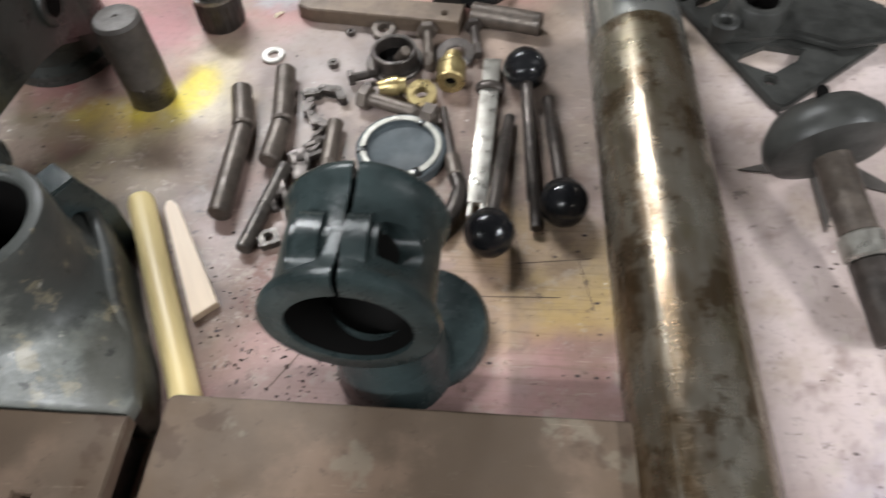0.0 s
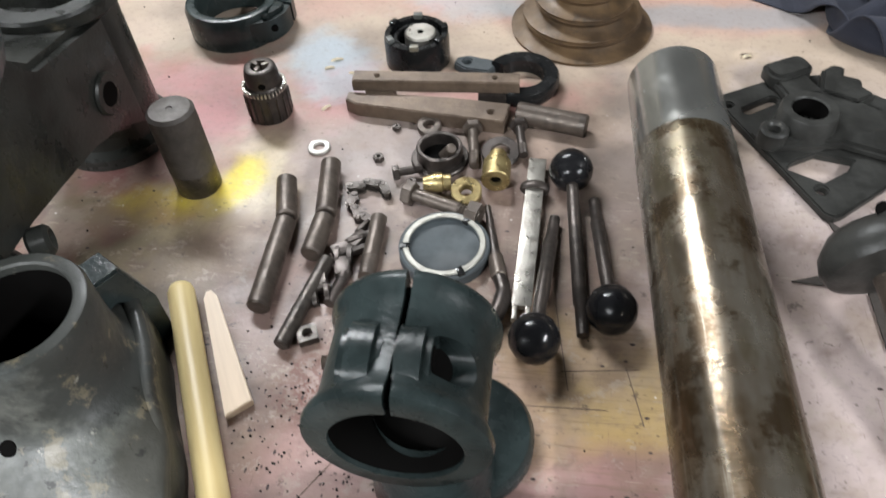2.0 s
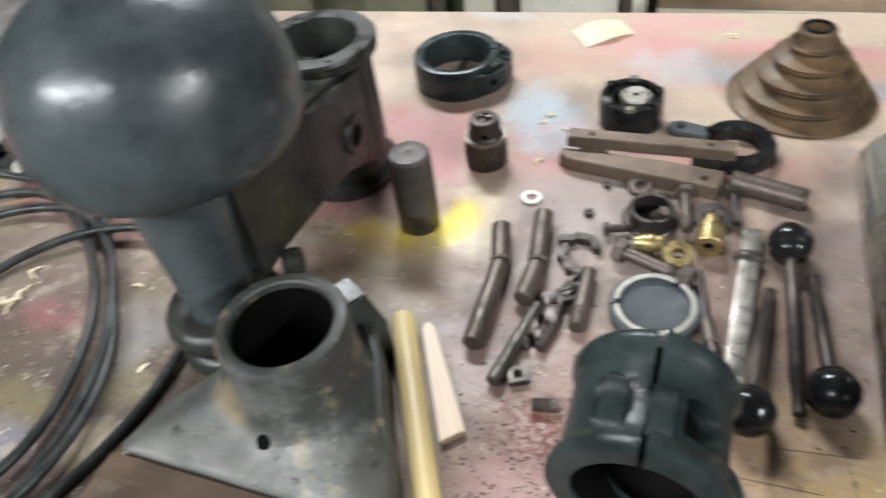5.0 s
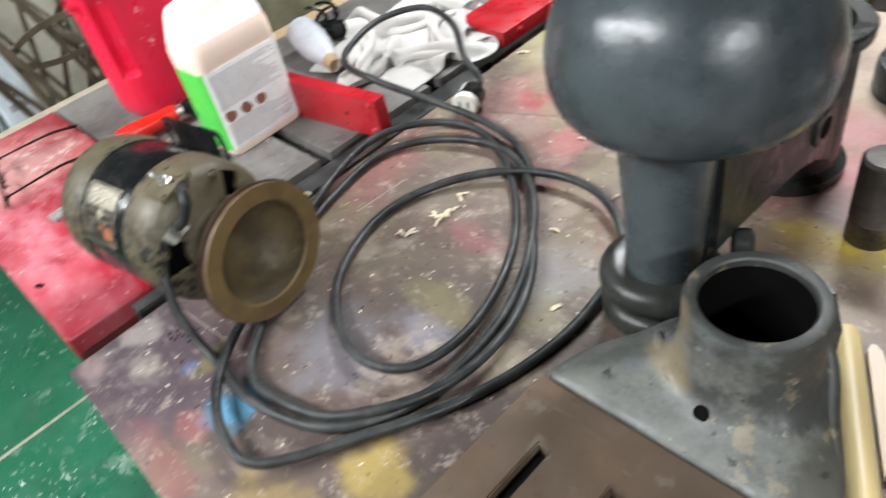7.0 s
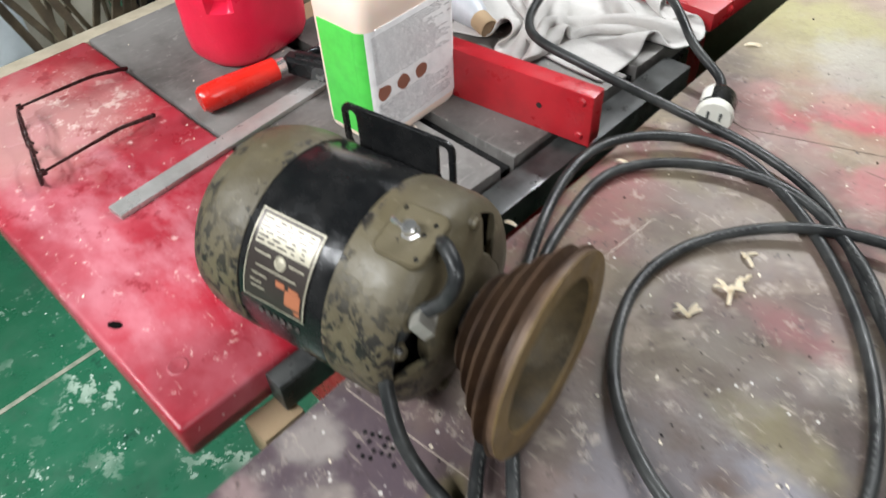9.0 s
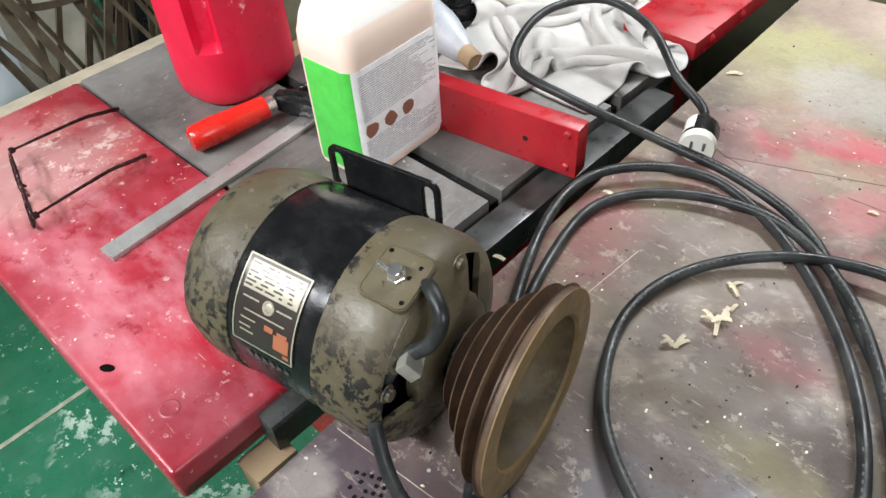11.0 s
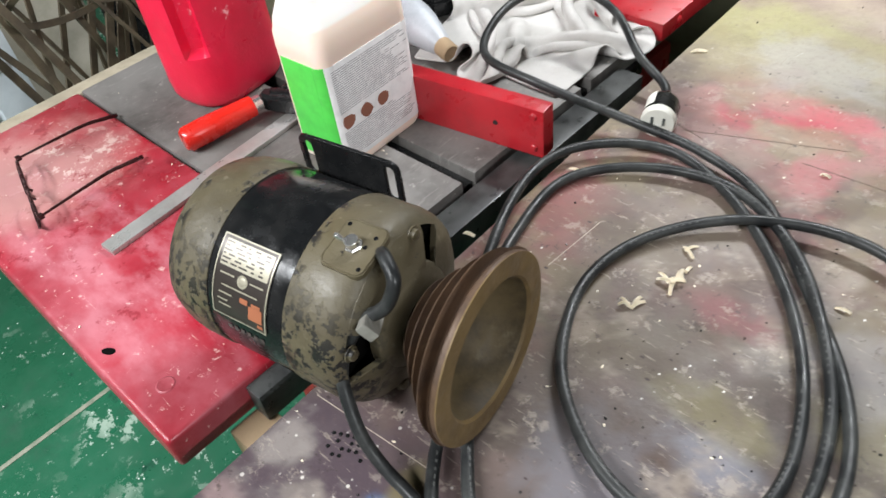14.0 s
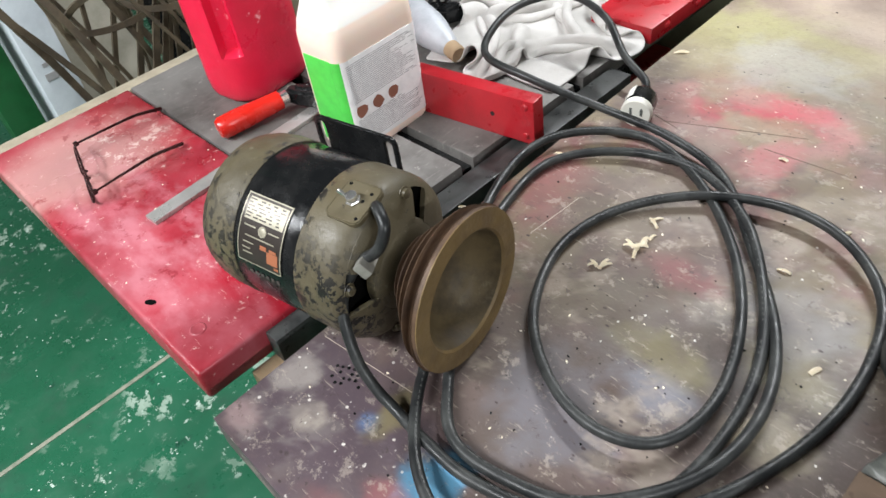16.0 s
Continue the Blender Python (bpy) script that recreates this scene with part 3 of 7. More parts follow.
def floor_material():
    m = Mat("green_painted_concrete", 0.32)
    col = m.mix(m.ramp(m.noise(1.6, 5, 0.6), 0.35, 0.65), (0.013, 0.088, 0.043), (0.02, 0.12, 0.064))
    col = m.mix(m.ramp(m.noise(8, 6, 0.7, seed=3), 0.5, 0.75, 0, 0.6), col, (0.03, 0.075, 0.05))
    lots = m.ramp(m.noise(2.6, 4, 0.6, seed=17), 0.42, 0.6)
    blots = m.math("MULTIPLY", m.ramp(m.noise(13, 8, 0.72, seed=11), 0.575, 0.6), lots)
    col = m.mix(m.math("MULTIPLY", blots, 0.75), col, (0.36, 0.45, 0.37))
    spl = m.math("MULTIPLY", m.ramp(m.noise(42, 7, 0.7, seed=4), 0.6, 0.625), lots)
    col = m.mix(m.math("MULTIPLY", spl, 0.85), col, (0.5, 0.6, 0.52))
    dots = m.ramp(m.voronoi(48, seed=6), 0.12, 0.08)
    col = m.mix(m.math("MULTIPLY", dots, m.ramp(m.noise(11, 3, 0.6, seed=8), 0.54, 0.58)), col, (0.6, 0.68, 0.6))
    col = m.mix(m.ramp(m.noise(18, 6, 0.7, seed=21), 0.6, 0.7, 0, 0.7), col, (0.012, 0.05, 0.032))
    m.colour(col)
    m.rough(m.ramp(m.noise(10, 5, 0.65, seed=5), 0.3, 0.7, 0.2, 0.5))
    m.bump(m.noise(60, 4, 0.6), 0.001)
    return m.m


FLOOR = floor_material()


def column_material():
    m = Mat("oil_stained_steel_column", 0.26, 0.75)
    col = m.mix(m.ramp(m.noise(7, 6, 0.7, (1, 1, 0.3)), 0.36, 0.6), (0.29, 0.265, 0.222), (0.125, 0.086, 0.05))
    col = m.mix(m.ramp(m.noise(15, 6, 0.7, (1, 1, 0.5), 25), 0.5, 0.62, 0, 0.6), col, (0.15, 0.125, 0.075))
    col = m.mix(m.ramp(m.noise(22, 7, 0.72, seed=5), 0.5, 0.6, 0, 0.75), col, (0.06, 0.034, 0.014))
    col = m.mix(m.ramp(m.noise(18, 6, 0.7, (6, 6, 0.3), 8), 0.56, 0.7, 0, 0.6), col, (0.42, 0.39, 0.33))
    col = m.mix(m.ramp(m.noise(34, 5, 0.7, (0.4, 0.4, 5), 18), 0.6, 0.68, 0, 0.5), col, (0.07, 0.05, 0.03))
    m.colour(col)
    m.rough(m.ramp(m.noise(24, 5, 0.7, seed=3), 0.3, 0.7, 0.14, 0.36))
    m.bump(m.math("ADD", m.noise(90, 3, 0.6, (1, 1, 6)), m.noise(26, 4, 0.6, seed=9)), 0.0003)
    return m.m


COLUMN = column_material()


def wood_material(name, a, b, stretch):
    m = Mat(name, 0.42)
    col = m.mix(m.ramp(m.noise(60, 4, 0.6, stretch), 0.38, 0.68), a, b)
    m.colour(col)
    m.bump(m.noise(140, 3, 0.6, stretch), 0.0003)
    return m.m


DOWEL = wood_material("varnished_pale_dowel", (0.74, 0.6, 0.3), (0.64, 0.49, 0.23), (1, 1, 0.06))
WEDGE = wood_material("raw_pale_wood", (0.7, 0.55, 0.4), (0.58, 0.44, 0.31), (1, 0.08, 1))


def cloth_material(name, a, b, rough=0.9):
    m = Mat(name, rough)
    m.colour(m.mix(m.ramp(m.noise(14, 5, 0.6), 0.35, 0.7), a, b))
    m.bump(m.math("ADD", m.noise(500, 2, 0.5), m.math("MULTIPLY", m.noise(40, 4, 0.6, seed=3), 2)), 0.0012)
    m.b.inputs["Sheen Weight"].default_value = 0.04
    return m.m


RAG = cloth_material("grey_white_cotton", (0.58, 0.56, 0.535), (0.48, 0.46, 0.435))
NAVY = cloth_material("navy_cloth", (0.018, 0.02, 0.032), (0.03, 0.033, 0.048))


def jug_material():
    m = Mat("translucent_peach_plastic", 0.38)
    sep = m.t.nodes.new("ShaderNodeSeparateXYZ")
    m.link(m.co, sep.inputs[0])
    full = m.ramp(m.math("ADD", sep.outputs["Z"], m.math("MULTIPLY", m.noise(6), 0.004)), 0.168, 0.172)
    m.colour(m.mix(full, (0.95, 0.76, 0.64), (0.97, 0.92, 0.87)))
    m.b.inputs["Subsurface Weight"].default_value = 0.15
    m.b.inputs["Subsurface Radius"].default_value = (0.02, 0.01, 0.006)
    m.b.inputs["Subsurface Scale"].default_value = 0.5
    m.bump(m.noise(20, 3, 0.5), 0.0008)
    return m.m


JUG = jug_material()


def plain(name, c, rough=0.5, metal=0.0):
    m = Mat(name, rough, metal)
    m.colour(m.mix(m.ramp(m.noise(60, 4, 0.6), 0.35, 0.7), c, tuple(v * 0.86 for v in c)))
    return m.m


LABELW = plain("white_label_paper", (0.92, 0.91, 0.9), 0.45)
LABELG = plain("green_label_paper", (0.08, 0.6, 0.08), 0.4)
INK = plain("grey_print", (0.33, 0.32, 0.32), 0.6)
PRINTGREY = plain("worn_grey_print", (0.085, 0.085, 0.082), 0.6)
INKBR = plain("brown_print", (0.28, 0.11, 0.07), 0.6)
LABELK = plain("dark_nameplate", (0.05, 0.04, 0.035), 0.3, 0.3)
PLATESILVER = plain("nameplate_silver", (0.36, 0.33, 0.25), 0.4, 0.3)
PLATEORANGE = plain("nameplate_orange", (0.34, 0.12, 0.06), 0.4)
CHROME = plain("chrome", (0.85, 0.84, 0.82), 0.22, 0.9)
# near-black, almost no gloss: paints the shade inside holes and bores
BLACKHOLE = plain("recess_shade", (0.0035, 0.0032, 0.003), 0.8)
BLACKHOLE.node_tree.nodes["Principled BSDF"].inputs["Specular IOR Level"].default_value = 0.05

# ---- building helpers ----


def part(name, bm, material, parent, label="", smooth=True, m=None):
    me = bpy.data.meshes.new(name)
    if m is not None:
        bm.transform(m)
    bmesh.ops.recalc_face_normals(bm, faces=bm.faces[:])
    bm.to_mesh(me)
    bm.free()
    for p in me.polygons:
        p.use_smooth = smooth
    if smooth and len(me.polygons):
        me.set_sharp_from_angle(angle=radians(38))
    me.materials.append(material)
    ob = new(name, me)
    if parent is not None:
        ob.parent = parent
    if label:
        tagged(ob, label)
    return ob


def thing(name, m, label, category, group="", kind=""):
    ob = new(name)
    ob.empty_display_size = 0.02
    ob.matrix_world = m
    return tagged(ob, label, category, group, kind)


def box(sx, sy, sz, bevel=0.0, base=True, bm=None, at=(0, 0, 0), segs=2):
    """A box centred in x and y, standing on z = 0 (base) or centred."""
    b = bmesh.new()
    bmesh.ops.create_cube(b, size=1)
    bmesh.ops.scale(b, vec=(sx, sy, sz), verts=b.verts)
    if base:
        bmesh.ops.translate(b, vec=(0, 0, sz / 2), verts=b.verts)
    if bevel:
        bmesh.ops.bevel(b, geom=b.edges[:], offset=bevel, segments=segs, affect="EDGES", profile=0.6)
    bmesh.ops.translate(b, vec=at, verts=b.verts)
    return join(bm, b)


def join(bm, b):
    if bm is None:
        return b
    me = bpy.data.meshes.new("tmp")
    b.to_mesh(me)
    b.free()
    bm.from_mesh(me)
    bpy.data.meshes.remove(me)
    return bm


def lathe(profile, segs=32, a0=0.0, a1=360.0, m=None, bm=None, closed=False):
    """Turns (radius, z) rows round z. closed: the profile is a ring, for hollow things."""
    b = bmesh.new()
    full = abs(a1 - a0) >= 359.9
    n = segs if full else segs + 1
    rows = []
    for i in range(n):
        a = radians(a0 + (a1 - a0) * i / segs)
        rows.append([b.verts.new((max(r, 1e-5) * math.cos(a), max(r, 1e-5) * math.sin(a), z)) for r, z in profile])
    k = len(profile)
    for i in range(segs):
        p, q = rows[i], rows[(i + 1) % n]
        for j in range(k if closed else k - 1):
            j2 = (j + 1) % k
            b.faces.new((p[j], q[j], q[j2], p[j2]))
    if not full and closed:
        b.faces.new(rows[0])
        b.faces.new(rows[-1])
    bmesh.ops.remove_doubles(b, verts=b.verts, dist=2e-5)
    if m is not None:
        b.transform(m)
    return join(bm, b)


def rod(r, z0, z1, chamfer=0.001, segs=20, m=None, bm=None):
    c = min(chamfer, r * 0.6)
    return lathe([(0, z0), (r - c, z0), (r, z0 + c), (r, z1 - c), (r - c, z1), (0, z1)], segs, m=m, bm=bm)


def ring(r0, r1, z0, z1, c=0.001, segs=32, m=None, bm=None):
    return lathe([(r0, z0 + c), (r0 + c, z0), (r1 - c, z0), (r1, z0 + c), (r1, z1 - c), (r1 - c, z1), (r0 + c, z1), (r0, z1 - c)], segs, m=m, bm=bm, closed=True)


def prism(outline, z0, z1, holes=(), bevel=0.0, m=None, bm=None):
    """An outline in x and y, with round holes (x, y, r), between two heights."""
    b = bmesh.new()

    def loop(pts):
        vs = [b.verts.new((x, y, z0)) for x, y in pts]
        return [b.edges.new((vs[i], vs[(i + 1) % len(vs)])) for i in range(len(vs))]

    edges = loop(outline)
    for h in holes:
        pts = [(h[0] + h[2] * math.cos(2 * math.pi * i / 18), h[1] + h[2] * math.sin(2 * math.pi * i / 18)) for i in range(18)] if len(h) == 3 else list(h)
        edges += loop(pts)
    bmesh.ops.triangle_fill(b, use_beauty=True, edges=edges)
    geo = bmesh.ops.extrude_face_region(b, geom=b.faces[:])
    bmesh.ops.translate(b, vec=(0, 0, z1 - z0), verts=[v for v in geo["geom"] if isinstance(v, bmesh.types.BMVert)])
    bmesh.ops.recalc_face_normals(b, faces=b.faces[:])
    if bevel:
        sharp = [e for e in b.edges if len(e.link_faces) == 2 and e.calc_face_angle() > 1.0 and abs(e.verts[0].co.z - e.verts[1].co.z) < 1e-6]
        bmesh.ops.bevel(b, geom=sharp, offset=bevel, segments=2, affect="EDGES")
    if m is not None:
        b.transform(m)
    return join(bm, b)


def rounded(sx, sy, r, n=5):
    pts = []
    for cx, cy, a in ((sx / 2 - r, sy / 2 - r, 0), (-sx / 2 + r, sy / 2 - r, 90), (-sx / 2 + r, -sy / 2 + r, 180), (sx / 2 - r, -sy / 2 + r, 270)):
        for i in range(n + 1):
            t = radians(a + 90 * i / n)
            pts.append((cx + r * math.cos(t), cy + r * math.sin(t)))
    return pts


def slot(x, y, length, w, turn=0.0, n=5):
    """Outline of a slot with round ends."""
    pts = []
    c, s = math.cos(radians(turn)), math.sin(radians(turn))
    for cx, a in ((length / 2, -90), (-length / 2, 90)):
        for i in range(n + 1):
            t = radians(a + 180 * i / n)
            px, py = cx + w / 2 * math.cos(t), w / 2 * math.sin(t)
            pts.append((x + c * px - s * py, y + s * px + c * py))
    return pts


def hexagon(af, z0, z1, m=None, bm=None, bore=0.0, c=0.0008):
    r = af / math.sqrt(3)
    if bore:
        return lathe([(bore, z0), (r, z0), (r, z1), (bore, z1)], 6, m=m, bm=bm, closed=True)
    return lathe([(0, z0), (r - c, z0), (r, z0 + c), (r, z1 - c), (r - c, z1), (0, z1)], 6, m=m, bm=bm)


def smooth_path(pts, per=8):
    """Catmull-Rom through the points."""
    p = [Vector(q) for q in pts]
    p = [p[0] * 2 - p[1]] + p + [p[-1] * 2 - p[-2]]
    out = []
    for i in range(1, len(p) - 2):
        a, b, c, d = p[i - 1:i + 3]
        for k in range(per):
            t = k / per
            out.append(0.5 * (2 * b + (c - a) * t + (2 * a - 5 * b + 4 * c - d) * t * t + (3 * b - a - 3 * c + d) * t ** 3))
    out.append(p[-2])
    return out


def tube(path, r, segs=10, bm=None, caps=True):
    """A round tube along a path; r: a number, or a function of 0..1."""
    b = bmesh.new()
    rings, up = [], Vector((0, 0, 1))
    n = len(path)
    for i, q in enumerate(path):
        d = (path[min(i + 1, n - 1)] - path[max(i - 1, 0)]).normalized()
        side = d.cross(up)
        if side.length < 1e-3:
            side = Vector((1, 0, 0))
        side.normalize()
        top = side.cross(d)
        rad = r(i / (n - 1)) if callable(r) else r
        rings.append([b.verts.new(q + side * (rad * math.cos(2 * math.pi * k / segs)) + top * (rad * math.sin(2 * math.pi * k / segs))) for k in range(segs)])
    for i in range(n - 1):
        for k in range(segs):
            b.faces.new((rings[i][k], rings[i][(k + 1) % segs], rings[i + 1][(k + 1) % segs], rings[i + 1][k]))
    if caps:
        b.faces.new(rings[0])
        b.faces.new(rings[-1])
    return join(bm, b)


def carve(ob, cutter):
    """Cuts the closed shape cutter out of the mesh of ob, for good."""
    me = bpy.data.meshes.new("cutter")
    bmesh.ops.recalc_face_normals(cutter, faces=cutter.faces[:])
    cutter.to_mesh(me)
    cutter.free()
    tool = new("cutter", me)
    cut = ob.modifiers.new("cut", "BOOLEAN")
    cut.operation, cut.solver, cut.object = "DIFFERENCE", "EXACT", tool
    bpy.context.view_layer.update()
    done = bpy.data.meshes.new_from_object(ob.evaluated_get(bpy.context.evaluated_depsgraph_get()))
    ob.modifiers.remove(cut)
    ob.data = done
    done.set_sharp_from_angle(angle=radians(38))
    bpy.data.objects.remove(tool)
    bpy.data.meshes.remove(me)


def along(a, b, roll=0.0):
    """The pose at a whose z axis points to b, and the distance."""
    a, b = Vector(a), Vector(b)
    q = (b - a).to_track_quat("Z", "Y")
    return Matrix.Translation(a) @ q.to_matrix().to_4x4() @ pose(0, 0, 0, 0, 0, roll), (b - a).length


def flat(name, outline, z, mat, parent, label=""):
    return part(name, prism(outline, z, z + 0.0004), mat, parent, label, smooth=False)


# ---- the room ----
FLOOR_Z = -0.89


def slab(name, x0, x1, y0, y1, z0, z1, mat, bevel=0.0):
    ob = part(name, box(x1 - x0, y1 - y0, z1 - z0, bevel), mat, None, m=pose((x0 + x1) / 2, (y0 + y1) / 2, z0), smooth=bevel > 0)
    return tagged(ob, kind="structure")


slab("floor", -4.1, 3.1, -3.1, 3.1, FLOOR_Z - 0.1, FLOOR_Z, FLOOR)
# ceiling and walls out of view, added to close the room
slab("ceiling", -4.1, 3.1, -3.1, 3.1, 1.8, 1.9, CEIL)
slab("wall_north", -4.0, 3.0, 3.0, 3.1, FLOOR_Z, 1.8, DARKWALL)
slab("wall_south", -4.0, 3.0, -3.1, -3.0, FLOOR_Z, 1.8, DARKWALL)
slab("wall_west", -4.1, -4.0, -3.1, 3.1, FLOOR_Z, 1.8, DARKWALL)
slab("wall_east", 3.0, 3.1, -3.1, 3.1, FLOOR_Z, 1.8, DARKWALL)

joint = part("floor_joint", box(0.012, 6.0, 0.002, 0.0005), JOINT, None, m=pose(-1.83, 0, FLOOR_Z + 0.0001))
tagged(joint, kind="structure")

# ---- the bench ----


CUT = plain("old_knife_cut", (0.12, 0.082, 0.06), 0.7)
PALECUT = plain("pale_scribed_line", (0.46, 0.39, 0.32), 0.7)


def make_bench():
    b = thing("workbench", pose(0, 0, 0), "paint-stained wooden workbench top with sprayed colours", "workbench")
    # a fine sheet over the four corners, with sides, carrying the sprayed colours and painted shade
    nu, nv = 440, 310
    u, v = np.meshgrid(np.linspace(0, 1, nu), np.linspace(0, 1, nv), indexing="ij")
    corners = [np.array(c) for c in ((-0.796, 0.0), (0.95, -0.05), (0.95, 1.2), (-0.822, 1.0))]
    xy = ((1 - u) * (1 - v))[..., None] * corners[0] + (u * (1 - v))[..., None] * corners[1] + (u * v)[..., None] * corners[2] + ((1 - u) * v)[..., None] * corners[3]
    x, y = xy[..., 0].ravel(), xy[..., 1].ravel()
    top = [(px, py, 0.0) for px, py in zip(x.tolist(), y.tolist())]
    rim = [i * nv for i in range(nu)] + [(nu - 1) * nv + j for j in range(1, nv)] + [i * nv + nv - 1 for i in range(nu - 2, -1, -1)] + [j for j in range(nv - 2, 0, -1)]
    base = len(top)
    low = [(top[k][0], top[k][1], -0.04) for k in rim]
    faces = [(i * nv + j, (i + 1) * nv + j, (i + 1) * nv + j + 1, i * nv + j + 1) for i in range(nu - 1) for j in range(nv - 1)]
    faces += [(rim[k], base + k, base + (k + 1) % len(rim), rim[(k + 1) % len(rim)]) for k in range(len(rim))]
    faces.append(tuple(base + k for k in range(len(rim))))
    me = bpy.data.meshes.new("tabletop")
    me.from_pydata(top + low, [], faces)
    stain_shade = bench_stains_and_shade(np.concatenate([x, x[rim]]), np.concatenate([y, y[rim]]))
    layer = me.color_attributes.new("stain_shade", "FLOAT_COLOR", "POINT")
    layer.data.foreach_set("color", np.concatenate([stain_shade, np.ones((len(stain_shade), 1))], axis=1).astype(np.float32).ravel())
    me.materials.append(BENCH)
    slab_top = new("tabletop", me)
    slab_top.parent = b
    for px, py, length, turn, mat in ((-0.735, 0.127, 0.115, 5, PALECUT), (-0.728, 0.385, 0.075, 86, PALECUT), (-0.66, 0.622, 0.16, 21, CUT), (-0.735, 0.596, 0.05, -15, CUT), (-0.57, 0.61, 0.09, 2, CUT), (-0.06, 0.335, 0.06, 58, CUT),
                                      (0.1, 0.45, 0.08, 98, CUT), (0.13, 0.43, 0.06, 7, CUT), (0.09, 0.395, 0.09, 2, CUT), (0.155, 0.41, 0.05, 103, CUT), (0.04, 0.36, 0.05, 14, CUT)):
        part("knife_line", box(length, 0.0007, 0.0002), mat, slab_top, m=pose(px, py, 0.0001, 0, 0, turn), smooth=False)
    for lx, ly in ((-0.7, 0.1), (0.85, 0.06), (0.85, 1.05), (-0.7, 0.9)):
        part("leg", box(0.09, 0.09, 0.85, 0.004), TIMBER, b, m=pose(lx, ly, FLOOR_Z))
    return b


make_bench()

# ---- the table saw ----
SAW_Z = -0.015


def make_saw():
    s = thing("table_saw", pose(0, 0, 0), "red table saw with a dusty cast iron top", "table saw")
    z = SAW_Z
    # folded red wing
    wing = box(0.588, 0.222, 0.04, 0.006, at=(-1.158, 0.128, z - 0.04), segs=3)
    w = part("extension_wing", wing, REDWING, s, "dusty red sheet steel extension wing")
    part("slot_hole", rod(0.0055, 0, 0.0004, 0.0001, 20), BLACKHOLE, w, m=pose(-0.992, 0.035, z, 0, 0, 30) @ Matrix.Diagonal((1.3, 0.7, 1, 1)))
    part("dimple", lathe([(0.009, 0.0002), (0.0075, 0.0009), (0.006, 0.0003), (0, 0.0002)], 24, m=pose(-0.916, 0.049, z)), REDWING, w)
    # cast top in plates, with mitre slots between
    for y0, y1, x0 in ((0.242, 0.402, -1.45), (0.422, 0.62, -1.272), (0.64, 1.2, -1.272)):
        part("top_plate", box(-0.885 - x0, y1 - y0, 0.03, 0.0015, at=((x0 - 0.885) / 2, (y0 + y1) / 2, z - 0.03)), IRONTOP, s)
    part("slot_bed", box(0.38, 0.94, 0.012, at=(-1.08, 0.715, z - 0.026)), BLACKMT, s)
    part("side_rail", box(0.034, 0.6, 0.035, 0.002, at=(-0.862, 0.394, z - 0.043)), RAILGREY, s, "black steel fence rail")
    part("rail_bracket", box(0.012, 0.5, 0.02, 0.001, at=(-0.884, 0.5, z - 0.045)), BLACKMT, s)
    rail = part("rail", box(0.105, 0.42, 0.025, 0.003, at=(-0.918, 0.98, z - 0.006)), REDFENCE, s, "red steel rail with bolts")
    for y in (0.79, 0.87, 0.98):
        part("bolt", lathe([(0, 0.004), (0.004, 0.0032), (0.006, 0.001), (0.006, 0)], 12), REDFENCE, rail, m=pose(-0.8655, y + 0.02, z + 0.008, 0, 90, 0))
    part("edge_strip", box(0.03, 0.42, 0.03, 0.002, at=(-1.468, 0.205, z - 0.034)), EDGEWOOD, s, "pale wooden edge strip")
    part("edge_strip", box(0.036, 0.8, 0.03, 0.002, at=(-1.291, 0.81, z - 0.031)), KRAFT, s, "tan wooden edge strip")
    part("cabinet", box(0.42, 0.7, 0.7, 0.01, at=(-1.2, 0.7, FLOOR_Z)), REDFENCE, s)
    part("wood_block", box(0.03, 0.04, 0.04, 0.002, at=(-0.853, 0.085, z - 0.086)), KRAFT, s, "pale wooden block under the rail")
    return s


make_saw()


def make_fence():
    f = thing("rip_fence", pose(-0.838, 0.482, SAW_Z, 0, 0, 8), "red steel saw fence lying across the saw top", "fence")
    part("body", box(0.196, 0.022, 0.06, 0.002, at=(-0.098, 0.0122, 0.0005)), REDFENCE, f)
    for x, z in ((-0.012, 0.012), (-0.012, 0.052), (-0.06, 0.03)):
        if x < -0.03:
            part("hole", rod(0.0032, 0, 0.0005, 0.0001, 14), BORE, f, m=pose(x, 0.0012, z, 90, 0, 0))
        else:
            part("screw", lathe([(0, 0.003), (0.003, 0.0025), (0.0045, 0.0008), (0.0045, 0)], 12), REDFENCE, f, m=pose(x, 0.0012, z, 90, 0, 0))
    return f


make_fence()

# ---- the drill press parts ----


def make_column():
    m, length = along((0.197, 0.741, 0.0435), (0.229, -0.13, 0.0435))
    c = thing("drill_column", m, "oil-stained round steel drill press column lying down", "column")
    part("shaft", rod(0.0432, 0.1085, length, 0.001, 64), COLUMN, c)
    part("turned_end", lathe([(0, 0), (0.038, 0), (0.0425, 0.003), (0.0428, 0.108), (0.041, 0.1083)], 64), TURNED, c, "bright bare steel end")
    return c


make_column()


def make_table():
    t = thing("drill_table", pose(0.03, 0.128, 0.0), "rusty square cast iron drill press table", "drill table")
    part("plate", prism(rounded(0.302, 0.3, 0.006), 0.036, 0.056, bevel=0.0015), RUSTPLATE, t)
    part("rib", box(0.26, 0.26, 0.036, 0.004), CAST, t)
    return t


make_table()


